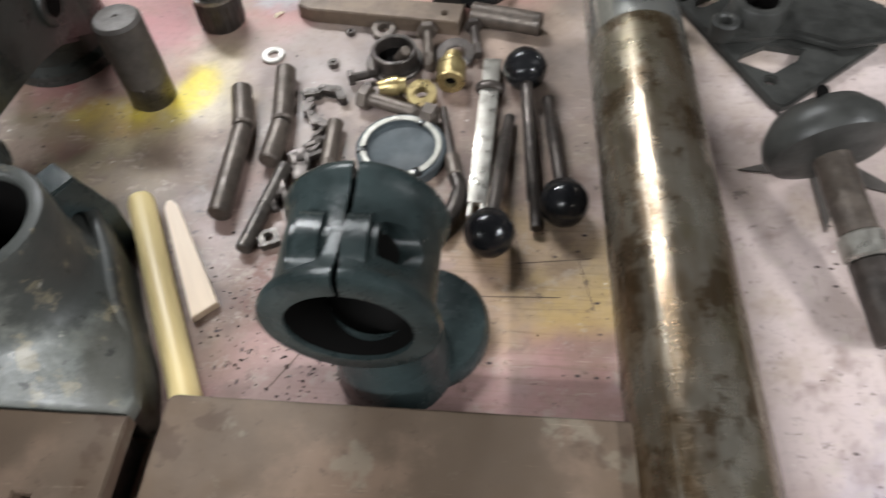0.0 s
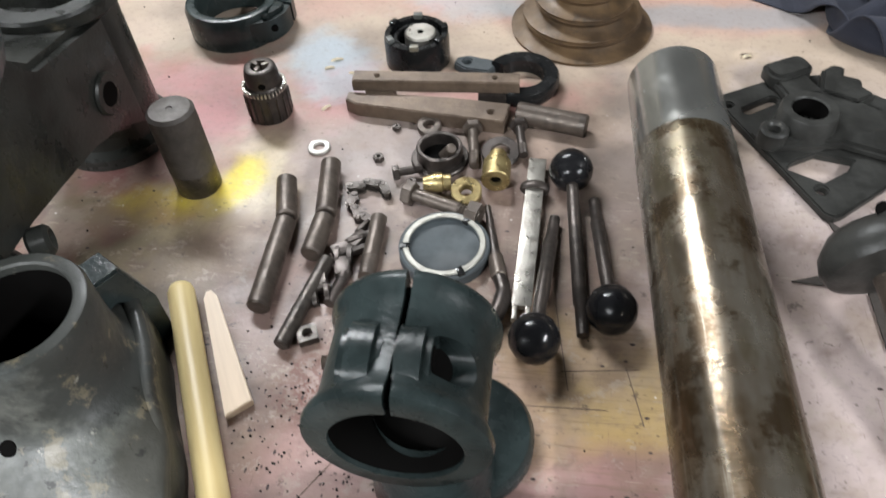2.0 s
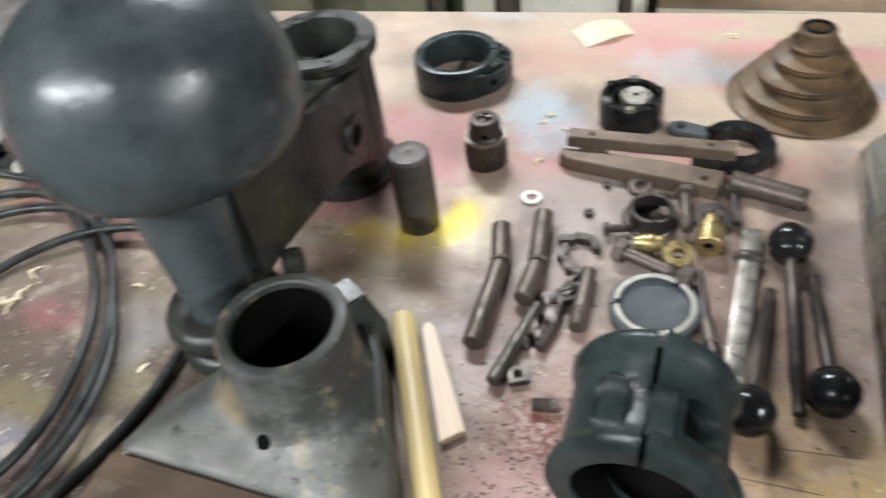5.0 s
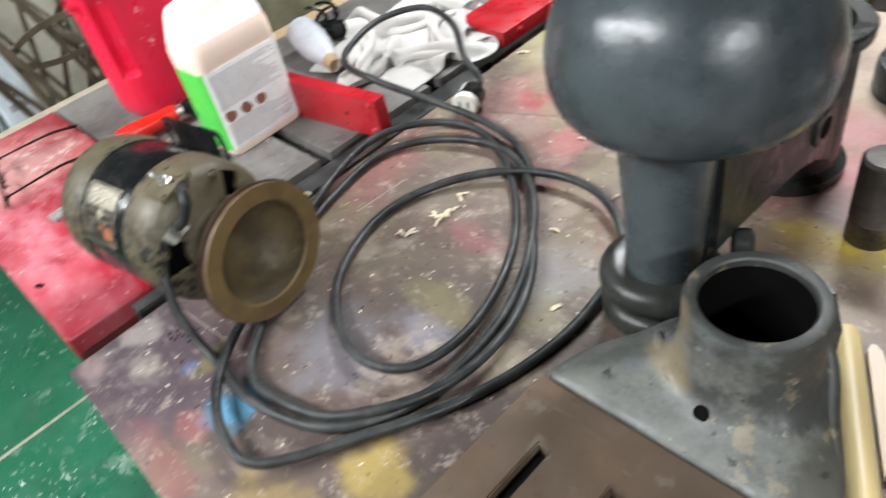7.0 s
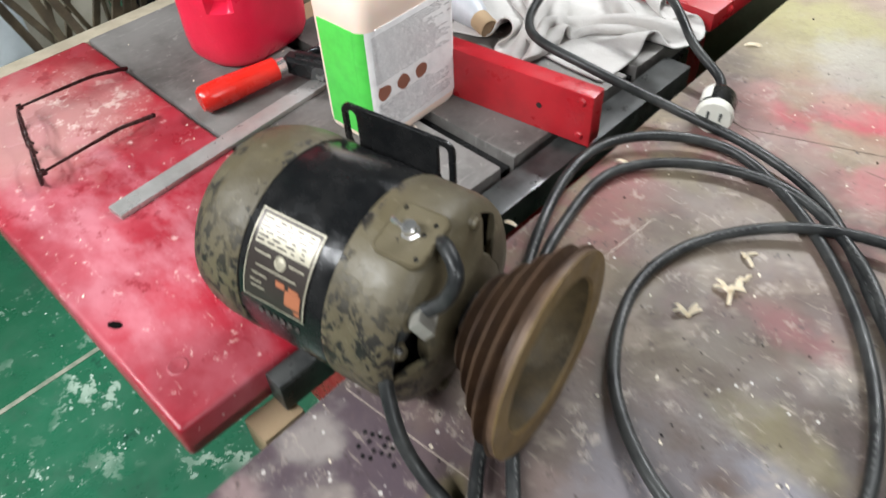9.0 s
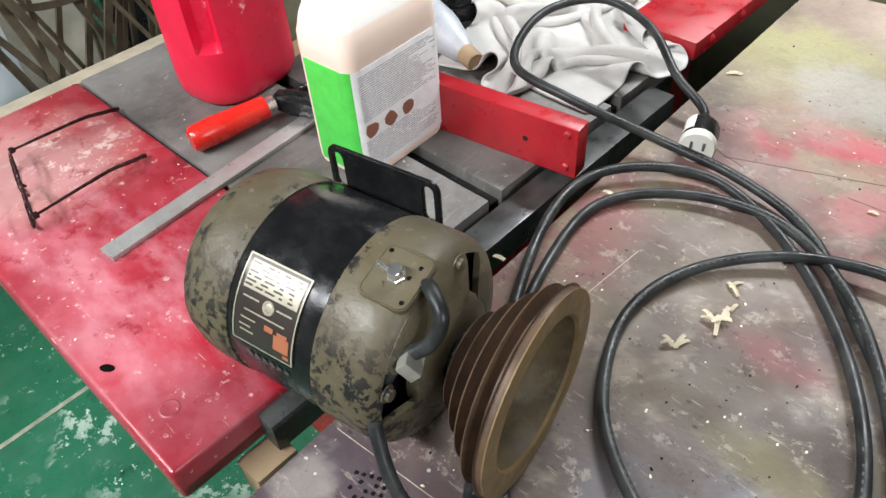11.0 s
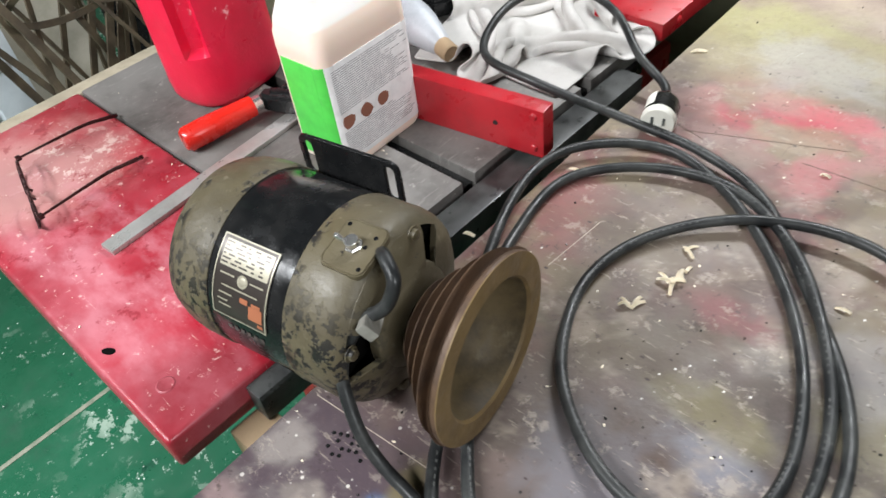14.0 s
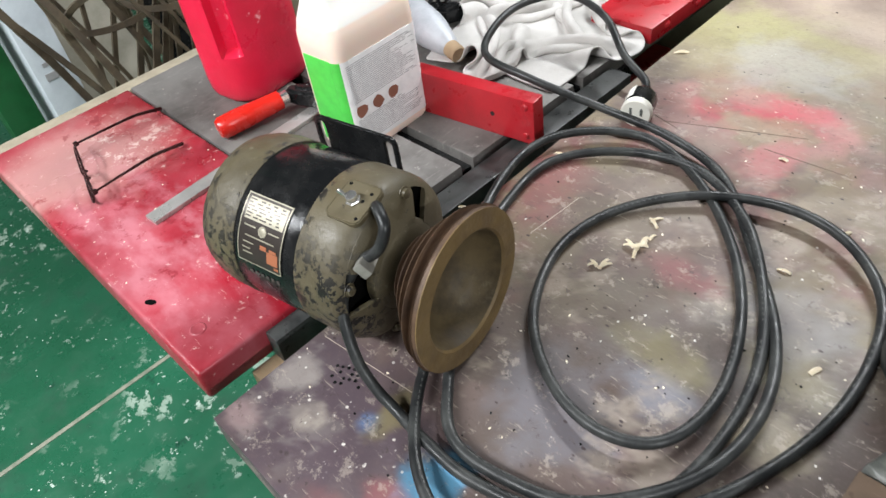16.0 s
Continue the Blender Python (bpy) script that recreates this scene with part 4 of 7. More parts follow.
def make_base():
    b = thing("pedestal_casting", pose(-0.265, 0.0, 0.0), "worn grey cast iron drill press base with column socket", "drill base")
    top, cx, cy, ro = 0.048, 0.0142, 0.3546, 0.0492
    # slotted work face
    slots = [slot(-0.066, 0.162, 0.1, 0.0115, 90, 1), slot(0.068, 0.162, 0.1, 0.0115, 90, 1), slot(0.012, 0.2095, 0.045, 0.0115, 0, 1)]
    part("work_face", prism([(-0.1105, -0.05), (0.118, -0.05), (0.118, 0.2645), (-0.1105, 0.2635)], 0.034, top, slots, bevel=0.0012), RUSTPLATE, b, "rusty machined face with slots")
    part("foot", prism([(-0.106, -0.045), (0.112, -0.045), (0.112, 0.259), (-0.106, 0.258)], 0.0, 0.0338), BORE, b)
    # sloping back, from the foot outline up to the socket
    bm = bmesh.new()
    foot = [(-0.1115, 0.266), (0.121, 0.266), (0.106, 0.314), (0.079, 0.362), (0.063, 0.396), (0.04, 0.43), (-0.03, 0.428), (-0.052, 0.392), (-0.075, 0.345), (-0.1, 0.305)]
    n = 96
    rings, reach = [], []
    for i in range(n):
        a = 2 * math.pi * i / n
        dx, dy, best = math.cos(a), math.sin(a), 1.0
        for (x0, y0), (x1, y1) in zip(foot, foot[1:] + foot[:1]):
            ex, ey = x1 - x0, y1 - y0
            det = dx * ey - dy * ex
            if abs(det) < 1e-9:
                continue
            t = ((x0 - cx) * ey - (y0 - cy) * ex) / det
            u = ((x0 - cx) * dy - (y0 - cy) * dx) / det
            if t > 0 and -1e-6 <= u <= 1.000001:
                best = min(best, t)
        reach.append(max(best, ro + 0.003))
    for z, k in ((0.0, 1.0), (0.04, 1.0), (0.0445, 0.99), (0.0465, 0.965), (0.049, 0.88), (0.0555, 0.6), (0.0615, 0.34), (0.067, 0.18), (0.075, 0.085), (0.088, 0.03), (0.112, 0.0)):
        rings.append([bm.verts.new((cx + (ro + (r - ro) * k) * math.cos(2 * math.pi * i / n), cy + (ro + (r - ro) * k) * math.sin(2 * math.pi * i / n), z)) for i, r in enumerate(reach)])
    for a, b2 in zip(rings, rings[1:]):
        for i in range(n):
            bm.faces.new((a[i], a[(i + 1) % n], b2[(i + 1) % n], b2[i]))
    part("body", bm, CASTGREY, b)
    part("rib", tube(smooth_path([(-0.058, 0.348, 0.056), (-0.042, 0.33, 0.062), (-0.022, 0.312, 0.064), (-0.004, 0.302, 0.059)], 5), lambda t: 0.001 + 0.0065 * math.sin(math.pi * t) ** 0.6, 14), CASTGREY, b, "rubbed tan rib beside the socket")
    part("edge_lip", tube(smooth_path([(0.041, 0.418, 0.058), (0.062, 0.386, 0.056), (0.078, 0.352, 0.05), (0.1, 0.312, 0.041), (0.113, 0.272, 0.036)], 5), 0.0062, 12), CASTGREY, b, "rounded casting lip with a rubbed edge")
    part("socket", lathe([(ro, 0.1), (ro + 0.0004, 0.127), (ro - 0.0012, 0.1312), (ro - 0.003, 0.132), (0.0402, 0.132), (0.0388, 0.1305), (0.0386, 0.124)], 64, m=pose(cx, cy, 0)), CASTGREY, b, "round cast column socket")
    part("bore", lathe([(0.0386, 0.125), (0.0382, 0.118), (0.0382, 0.002), (0, 0.002)], 56, m=pose(cx, cy, 0)), BLACKHOLE, b, "near-black lining that shades the column bore")
    part("bolt_hole", rod(0.006, -0.004, 0.0006, 0.0002, m=pose(0.0115, 0.2945, 0.0634, 41, 0, 0)), BLACKHOLE, b)
    lm = pose(0.024, 0.412, 0.0, 0, 0, -32)
    lug = prism([(-0.01, 0.0), (0.032, 0.0), (0.032, 0.05), (0.018, 0.097), (-0.006, 0.097), (-0.01, 0.09)], -0.014, 0.014, [(0.004, 0.062, 0.0062)], bevel=0.002, m=pose(0, 0, 0, 90, 0, 90))
    part("clamp_lug", lug, CAST, b, "dark clamp lug with a bolt hole", m=lm)
    return b


make_base()


def make_head():
    h = thing("headstock_casting", pose(-0.357, 0.412, 0.0), "dark grey cast iron drill press head standing upright", "drill head")
    dome = [(0.0, 0.345), (0.03, 0.343), (0.055, 0.334), (0.079, 0.316), (0.0945, 0.29), (0.101, 0.264), (0.1015, 0.248), (0.0995, 0.234), (0.094, 0.2225), (0.083, 0.2165), (0.06, 0.2145), (0, 0.2145)]
    sm = [(p.x, p.y) for p in smooth_path([(r, z, 0) for r, z in dome], 3)]
    part("dome", lathe([(max(r, 0), z) for r, z in sm], 72, m=pose(-0.002, 0.026, 0) @ Matrix.Diagonal((1.015, 1.0, 1, 1))), DOME, h, "glossy dark rounded dome")
    part("cap", lathe([(0, 0.362), (0.02, 0.362), (0.024, 0.358), (0.026, 0.34)], 32), HEADCAST, h, m=pose(-0.002, 0.026, 0))
    neck = lathe([(0.046, 0.23), (0.041, 0.212), (0.0375, 0.18), (0.0345, 0.13), (0.033, 0.09), (0.0325, 0.02), (0, 0.02)], 48)
    part("neck", neck, DOME, h)
    # split clamp: two thick rounded rings with a gap between
    def fat(z0, z1, r):
        mid, q = (z0 + z1) / 2, (z1 - z0) / 2
        prof = [(0.028, z0 + 0.002)] + [(r - q + q * math.cos(a), mid + q * math.sin(a)) for a in [math.pi * (i / 10 - 0.5) for i in range(11)]] + [(0.028, z1 - 0.002)]
        return lathe(prof, 56, closed=True)
    part("split_clamp", fat(0.039, 0.069, 0.0535), HEADCAST, h, "upper half of the split clamp ring", m=pose(-0.002, -0.002, 0))
    part("split_clamp", fat(0.004, 0.034, 0.0515), HEADCAST, h, "lower half of the split clamp ring", m=pose(-0.002, -0.002, 0))
    # deep web back to the column sleeve
    web = prism([(0.0, 0.228), (0.07, 0.227), (0.14, 0.17), (0.25, 0.152), (0.25, 0.02), (0.237, 0.03), (0.2, 0.052), (0.16, 0.064), (0.1, 0.072), (0.05, 0.078), (0.0, 0.08)], -0.0345, 0.0345, bevel=0.006, m=Matrix(((0, 0, 1, 0), (1, 0, 0, 0), (0, 1, 0, 0), (0, 0, 0, 1))))
    for v in web.verts:
        k = min(max(v.co.y / 0.26, 0), 1)
        v.co.x = v.co.x * (1 + 0.45 * k) + 0.005 - 0.019 * k
        v.co.y += 0.010 * (1 - k)
    part("arm", web, HEADCAST, h)
    sl = pose(-0.014, 0.26, 0)
    part("column_sleeve", lathe([(0.0425, 0.0), (0.06, 0.0), (0.06, 0.012), (0.052, 0.018), (0.052, 0.148), (0.061, 0.155), (0.062, 0.166), (0.06, 0.169), (0.0435, 0.169), (0.0425, 0.167)], 56, closed=True, m=sl), HEADCAST, h, "column sleeve with flanged mouth")
    part("side_boss", ring(0.009, 0.02, 0, 0.012, 0.002, m=pose(0.029, 0.206, 0.095, 0, 90, 0)), HEADCAST, h)
    part("hole", rod(0.0115, 0, 0.004, 0.0005, m=pose(0.0375, 0.206, 0.095, 0, 90, 0)), BLACKHOLE, h)
    part("lock_lug", ring(0.006, 0.013, -0.009, 0.009, 0.003, m=pose(0.046, 0.046, 0.074, 0, 90, 30)), HEADCAST, h)
    return h


make_head()


def make_bracket():
    k = thing("column_bracket", pose(0.0083, 0.0, 0.0), "dark green-grey split clamp bracket casting on its side", "bracket")
    m = pose(0, 0.2864, 0.139, -90, 0, 0)
    prof = [(0.036, 0.0), (0.0465, 0.0), (0.0505, 0.0022), (0.0512, 0.0062), (0.0498, 0.01), (0.0472, 0.0145), (0.046, 0.021), (0.0458, 0.062), (0.0478, 0.068), (0.0498, 0.0725), (0.05, 0.0765), (0.0482, 0.08), (0.045, 0.081), (0.036, 0.081)]
    sleeve = lathe(prof, 120, -84, 271.5, m=m @ pose(0, 0, 0, 0, 0, -4), closed=True)
    body = part("sleeve", sleeve, CAST, k)
    carve(body, rod(0.0125, 0.0, 0.05, 0.002, 40, m=pose(0.0252, 0.319, 0.1755, 0, 90, 0)))
    part("bore", lathe([(0.0359, 0.003), (0.0359, 0.078)], 64, m=m), BLACKHOLE, k, "near-black lining that shades the bracket bore")
    # broad clamp lugs astride the split, cut square at their outer ends
    def lug(x0, x1):
        pts = [(0.291, 0.150), (0.2935, 0.17), (0.299, 0.182), (0.308, 0.1875), (0.319, 0.189), (0.33, 0.1865), (0.337, 0.178), (0.339, 0.165), (0.34, 0.150)]
        out = [(p.x, p.y) for p in smooth_path([(y, z, 0) for y, z in pts], 4)]
        return prism(out, x0, x1, bevel=0.0042, m=Matrix(((0, 0, 1, 0), (1, 0, 0, 0), (0, 1, 0, 0), (0, 0, 0, 1))))
    for x0, x1 in ((-0.0295, -0.0082), (-0.0042, 0.0172)):
        carve(part("lug", lug(x0, x1), CAST, k), rod(0.0362, -0.02, 0.12, 0.0005, 72, m=pose(0.0083, 0.0, 0.0) @ m))
    part("bolt_hole", rod(0.0068, 0, 0.001, 0.0003, m=pose(0.0169, 0.319, 0.1765, 0, 90, 0)), BLACKHOLE, k)
    part("stem", lathe([(0.043, 0.0), (0.038, 0.03), (0.033, 0.06), (0.032, 0.102)], 40, m=pose(0.008, 0.331, 0.01)), CAST, k)
    part("flange", lathe([(0, 0), (0.046, 0), (0.049, 0.003), (0.049, 0.015), (0.0455, 0.02), (0.03, 0.024), (0, 0.024)], 48, m=pose(0.025, 0.36, 0)), CAST, k, "round mounting flange")
    return k


make_bracket()


def make_disc():
    d = thing("bearing_cap", pose(-0.004, 0.537, 0), "dark round cap with a notched bright rim", "cap")
    part("disc", lathe([(0, 0.008), (0.026, 0.0078), (0.0305, 0.009), (0.0305, 0.0125), (0.0385, 0.0125), (0.04, 0.011), (0.04, 0.001), (0.038, 0), (0, 0)], 56), MATTDARK, d)
    for a in (60, 190, 300):
        part("notch", box(0.009, 0.0062, 0.0042, 0.0006), BLACKMT, d, m=pose(0.0345 * math.cos(radians(a)), 0.0345 * math.sin(radians(a)), 0.0102, 0, 0, a))
    part("rim", ring(0.031, 0.0362, 0.0122, 0.0142, 0.0006, 56), CLIPSTEEL, d, "worn grey rim")
    return d


make_disc()


def make_collar():
    c = thing("clamp_collar", pose(-0.302, 0.878, 0), "black cast clamp collar with a split lug", "collar")
    part("ring", lathe([(0.043, 0.001), (0.0565, 0.0), (0.0575, 0.004), (0.057, 0.034), (0.0545, 0.0395), (0.0515, 0.0405), (0.0445, 0.0395), (0.043, 0.037)], 64, 18, 374, closed=True), CAST, c)
    part("lug", prism([(0.034, -0.046), (0.05, -0.04), (0.063, -0.029), (0.0695, -0.017), (0.0705, -0.0012), (0.047, 0.004), (0.047, -0.03)], 0.002, 0.0385, bevel=0.006), CAST, c)
    part("lug", prism([(0.047, 0.0105), (0.0705, 0.0042), (0.0695, 0.017), (0.063, 0.028), (0.05, 0.038), (0.036, 0.044), (0.047, 0.025)], 0.002, 0.0385, bevel=0.006), CAST, c)
    part("screw_hole", rod(0.0042, 0, 0.002, 0.0002, m=pose(0.0585, -0.0325, 0.021, 90, 0, 32)), BLACKHOLE, c)
    return c


make_collar()


def make_pulley_cone(name, m, scale, label, rim_mat):
    """A stepped V-pulley, small end up, wide end at z = 0."""
    p = thing(name, m, label, "pulley")
    steps = [0.084, 0.07, 0.056, 0.042]
    z, prof = 0.0, [(0.0, 0.0), (0.06, 0.0), (0.074, 0.0)]
    for r in steps:
        prof += [(r, z), (r + 0.0005, z + 0.0035), (r - 0.013, z + 0.0075), (r - 0.0175, z + 0.0105), (r - 0.0175, z + 0.0125), (r - 0.013, z + 0.0175), (r - 0.0132, z + 0.0187)]
        z += 0.0188
    prof += [(0.024, z), (0.022, z + 0.004), (0.021, z + 0.016), (0.019, z + 0.018), (0.0125, z + 0.018), (0.012, z + 0.004), (0, z + 0.004)]
    part("cone", lathe([(r * scale, h * scale) for r, h in prof], 64), rim_mat, p)
    part("hub_ring", ring(0.012 * scale, 0.0165 * scale, (z + 0.0165) * scale, (z + 0.0195) * scale, 0.0008), BLACKMT, p)
    part("bore", rod(0.0118 * scale, (z + 0.002) * scale, (z + 0.0048) * scale, 0.0003), BLACKHOLE, p)
    part("set_screw", rod(0.0035 * scale, 0, 0.002, 0.0004, m=pose(-0.0205 * scale, -0.006, (z + 0.008) * scale, 0, -90, 0)), BLACKHOLE, p)
    return p


make_pulley_cone("step_pulley", pose(0.112, 0.903, 0), 0.97, "rusty brown stepped cone pulley standing on its wide end", PULLEYDUST)


def make_cup():
    c = thing("slotted_nut_cup", pose(-0.071, 0.823, 0), "dark slotted round cup with a bright inner disc", "spring housing")
    part("shell", lathe([(0.0, 0.0), (0.034, 0.0), (0.0365, 0.002), (0.0365, 0.03), (0.035, 0.036), (0.029, 0.036), (0.0285, 0.02), (0, 0.02)], 48), BLACKMT, c)
    for a in (20, 95, 150, 215, 275, 330):
        part("tooth", box(0.007, 0.01, 0.006, 0.001, at=(0.032, 0, 0.034)), CASTGREY if a % 2 else BLACKMT, c, m=pose(0, 0, 0, 0, 0, a))
    part("spring", ring(0.021, 0.0265, 0.02, 0.032, 0.001, 36), BLACKMT, c)
    part("inner_disc", lathe([(0.003, 0.0342), (0.004, 0.035), (0.016, 0.035), (0.018, 0.033), (0.018, 0.021), (0, 0.021), (0, 0.033)], 40, m=pose(0.004, 0.004, 0)), STEELLT, c, "bright steel disc")
    return c


make_cup()


def make_chuck():
    c = thing("drill_chuck", pose(-0.214, 0.716, 0), "dark steel keyed drill chuck standing jaws up", "chuck")
    part("sleeve", lathe([(0, 0), (0.0205, 0), (0.0225, 0.002), (0.0225, 0.034), (0.0215, 0.036)], 40), STEELDK, c)
    for i in range(16):
        part("flute", box(0.0016, 0.003, 0.028, 0.0004), STEELDK, c, m=pose(0.0226 * math.cos(i * math.pi / 8), 0.0226 * math.sin(i * math.pi / 8), 0.003))
    bm = bmesh.new()
    for i in range(36):
        a = 10 * i
        t = box(0.0032, 0.0019, 0.005, 0.0003)
        t.transform(pose(0.0215 * math.cos(radians(a)), 0.0215 * math.sin(radians(a)), 0.0355, 0, 0, a))
        bm = join(bm, t)
    part("gear_teeth", bm, STEELLT, c, "worn bright gear teeth")
    part("body", lathe([(0.0205, 0.036), (0.0195, 0.04), (0.0178, 0.042), (0.0175, 0.054), (0.0158, 0.06), (0.0135, 0.0612), (0.0092, 0.061), (0.008, 0.052), (0, 0.052)], 40), STEELDK, c)
    for a in (30, 150, 270):
        part("jaw", box(0.0075, 0.0042, 0.0105, 0.0006, at=(0.0062, 0, 0.052)), STEELBR, c, m=pose(0, 0, 0, 0, 0, a))
    part("key_hole", rod(0.0038, 0, 0.001, 0.0002, m=pose(0.0045, -0.0163, 0.047, 90, 0, 15)), BLACKHOLE, c)
    return c


make_chuck()


def make_pin():
    p = thing("spindle_sleeve", pose(-0.254, 0.602, 0), "grey-brown steel sleeve standing on yellow paint", "steel sleeve")
    part("body", lathe([(0, 0.0945), (0.002, 0.094), (0.003, 0.095), (0.0185, 0.0945), (0.0215, 0.0915), (0.0217, 0.028), (0.021, 0.0275)], 44), GREYPIN, p)
    part("base_band", lathe([(0.021, 0.0278), (0.0214, 0.0274), (0.0214, 0.002), (0.02, 0), (0, 0)], 44), CHAINSTEEL, p, "smoother base band")
    return p


make_pin()

# ---- lever handles and small parts ----


def make_lever(knob, tip, m_label):
    m, length = along((knob[0], knob[1], 0.0195), (tip[0], tip[1], 0.006))
    h = thing("lever_handle", m, m_label, "lever", "feed lever handles")
    part("knob", lathe([(0.0, -0.0191), (0.0065, -0.0185), (0.0136, -0.0147), (0.0187, -0.0076), (0.0205, 0.0), (0.0191, 0.0071), (0.0169, 0.0093), (0.0166, 0.0104), (0.0158, 0.0136), (0.0114, 0.0177), (0.0065, 0.0196), (0.0, 0.0196)], 40), BLACKPL, h, "glossy black ball knob")
    part("shaft", lathe([(0, 0.014), (0.0052, 0.014), (0.0058, 0.05), (0.0062, length - 0.03), (0.005, length - 0.028), (0.005, length - 0.001), (0.0035, length), (0, length)], 24), STEELDK, h, "dark steel shaft")
    return h


make_lever((0.103, 0.632), (0.116, 0.456), "steel feed lever with a glossy black knob at its far end")
make_lever((0.137, 0.474), (0.125, 0.607), "steel feed lever with a glossy black ball knob")
make_lever((0.078, 0.441), (0.0905, 0.582), "steel feed lever with a glossy black ball knob")


def make_key_bar():
    m, length = along((0.072, 0.655, 0.008), (0.066, 0.466, 0.008))
    b = thing("flat_key", m, "bright flat steel key bar with a collar", "key bar")
    part("bar", box(0.0165, 0.006, length - 0.012, 0.001), STEELLT, b)
    part("collar", ring(0.0065, 0.0135, 0.034, 0.043, 0.002), STEELDK, b, m=Matrix.Diagonal((1, 0.6, 1, 1)))
    for x in (-0.0052, 0.0052):
        part("prong", box(0.004, 0.005, 0.014, 0.0006, at=(x, 0, length - 0.0125)), STEELLT, b)
    return b


make_key_bar()


def steel_rod(name, a, b, r, mat, label, category, notch=0.0, z=None, thread=0.0):
    z = r if z is None else z
    m, length = along((*a, z), (*b, z))
    o = thing(name, m, label, category)
    if notch:
        part("shank", rod(r, 0, length * notch - 0.002, 0.0015, 20), mat, o)
        part("neck", rod(r * 0.62, length * notch - 0.0025, length * notch + 0.0025, 0.0003, 16), mat, o, m=pose(0, r * 0.3, 0))
        part("shank", rod(r, length * notch + 0.002, length, 0.0015, 20), mat, o)
    else:
        part("shank", rod(r, 0, length * (1 - thread), 0.001, 20), mat, o)
    if thread:
        prof, k = [(0, length * (1 - thread))], 0.0
        n = max(6, int(length * thread / 0.0016))
        for i in range(n):
            zz = length * (1 - thread) + length * thread * i / n
            prof += [(r * 0.88, zz), (r, zz + length * thread * 0.5 / n)]
        part("thread", lathe(prof + [(0, length)], 16), mat, o)
    return o


def bent_rod(a, b, c, r, label):
    """Two shanks that meet at a slight bend with a half notch."""
    o = thing("notched_rod", pose(0, 0, 0), label, "rod", "notched rods")
    m, n = along((*a, r), (*b, r))
    part("shank", rod(r, 0, n - 0.002, 0.0015, 22), STEELBR, o, m=m)
    part("neck", rod(r * 0.6, n - 0.003, n + 0.004, 0.0003, 14), STEELDK, o, m=m @ pose(0, 0, 0))
    m, n = along((*b, r), (*c, r))
    part("shank", rod(r, 0.002, n, 0.0015, 22), STEELBR, o, m=m)


bent_rod((-0.1655, 0.607), (-0.152, 0.556), (-0.149, 0.456), 0.0098, "brown steel rod with a notched bend")
bent_rod((-0.128, 0.634), (-0.117, 0.563), (-0.119, 0.516), 0.0098, "brown steel rod with a notch near its end")
steel_rod("round_bar", (-0.104, 0.515), (-0.121, 0.424), 0.0068, CHAINSTEEL, "worn short steel pin", "pin")
steel_rod("stud", (-0.068, 0.568), (-0.066, 0.497), 0.0075, STEELBR, "short steel stud with a threaded end", "stud", 0, None, 0.3)
steel_rod("stud", (-0.085, 0.505), (-0.092, 0.468), 0.0055, STEELDK, "short dark threaded stud", "stud", 0, None, 0.7)
steel_rod("set_screw", (-0.063, 0.416), (-0.085, 0.412), 0.006, STEELBR, "short threaded brown screw", "screw", 0, None, 0.7)
steel_rod("cross_pin", (0.048, 0.722), (0.118, 0.705), 0.0115, STEELBR, "worn round steel pin with a hole", "pin")


def make_punch():
    p = thing("bent_punch", pose(0, 0, 0), "thin dark steel punch with a bent end", "punch")
    path = smooth_path([(0.029, 0.592, 0.005), (0.036, 0.556, 0.006), (0.0445, 0.515, 0.007), (0.0505, 0.492, 0.008), (0.046, 0.468, 0.008), (0.036, 0.446, 0.007)], 5)
    part("shank", tube(path, lambda t: 0.0028 + 0.0032 * min(1, t * 2.2) + (0.0012 if t > 0.62 else 0), 12), STEELDK, p)
    part("ferrule", rod(0.0068, -0.012, 0.012, 0.001, m=along((0.0435, 0.52, 0.0071), (0.047, 0.505, 0.0075))[0]), STEELBR, p)
    return p


make_punch()


def make_chain():
    pts = [(-0.098, 0.607), (-0.083, 0.612), (-0.07, 0.606), (-0.098, 0.589), (-0.09, 0.573), (-0.079, 0.566)]
    for i, (x, y) in enumerate(pts):
        c = thing("chain_link", pose(x, y, 0.0, 0, 0, (10, -10, -60, 80, 120, 150)[i]), "small worn steel chain link", "chain link", "short chain")
        part("plate", prism(slot(0, 0, 0.011, 0.0085), 0.0, 0.0022, [(-0.0055, 0, 0.0016), (0.0055, 0, 0.0016)]), CHAINSTEEL if i < 2 else STEELDK, c)
        part("plate", prism(slot(0, 0, 0.011, 0.0085), 0.0066, 0.0088), STEELDK if i > 2 else CHAINSTEEL, c)
        for s in (-0.0055, 0.0055):
            part("pin", rod(0.0028, 0.002, 0.0095, 0.0005, 12, m=pose(s, 0, 0)), STEELDK, c)


make_chain()


def make_shackle(x, y, yaw, pitch):
    s = thing("small_yoke", pose(x, y, 0.006, pitch, 0, yaw), "small dark steel yoke", "yoke", "small yokes")
    part("block", box(0.02, 0.013, 0.009, 0.0015, base=False), STEELDK, s)
    for k in (-0.0055, 0.0055):
        part("arm", prism(slot(0.014, 0, 0.012, 0.009), -0.002, 0.002, [(0.02, 0, 0.0025)], m=pose(0, k, 0.001, 90, 0, 0)), STEELDK, s)
    return s


make_shackle(-0.093, 0.527, 30, 8)
make_shackle(-0.082, 0.54, 60, -10)
make_shackle(-0.105, 0.49, -70, 12)
make_shackle(-0.089, 0.508, 100, 0)


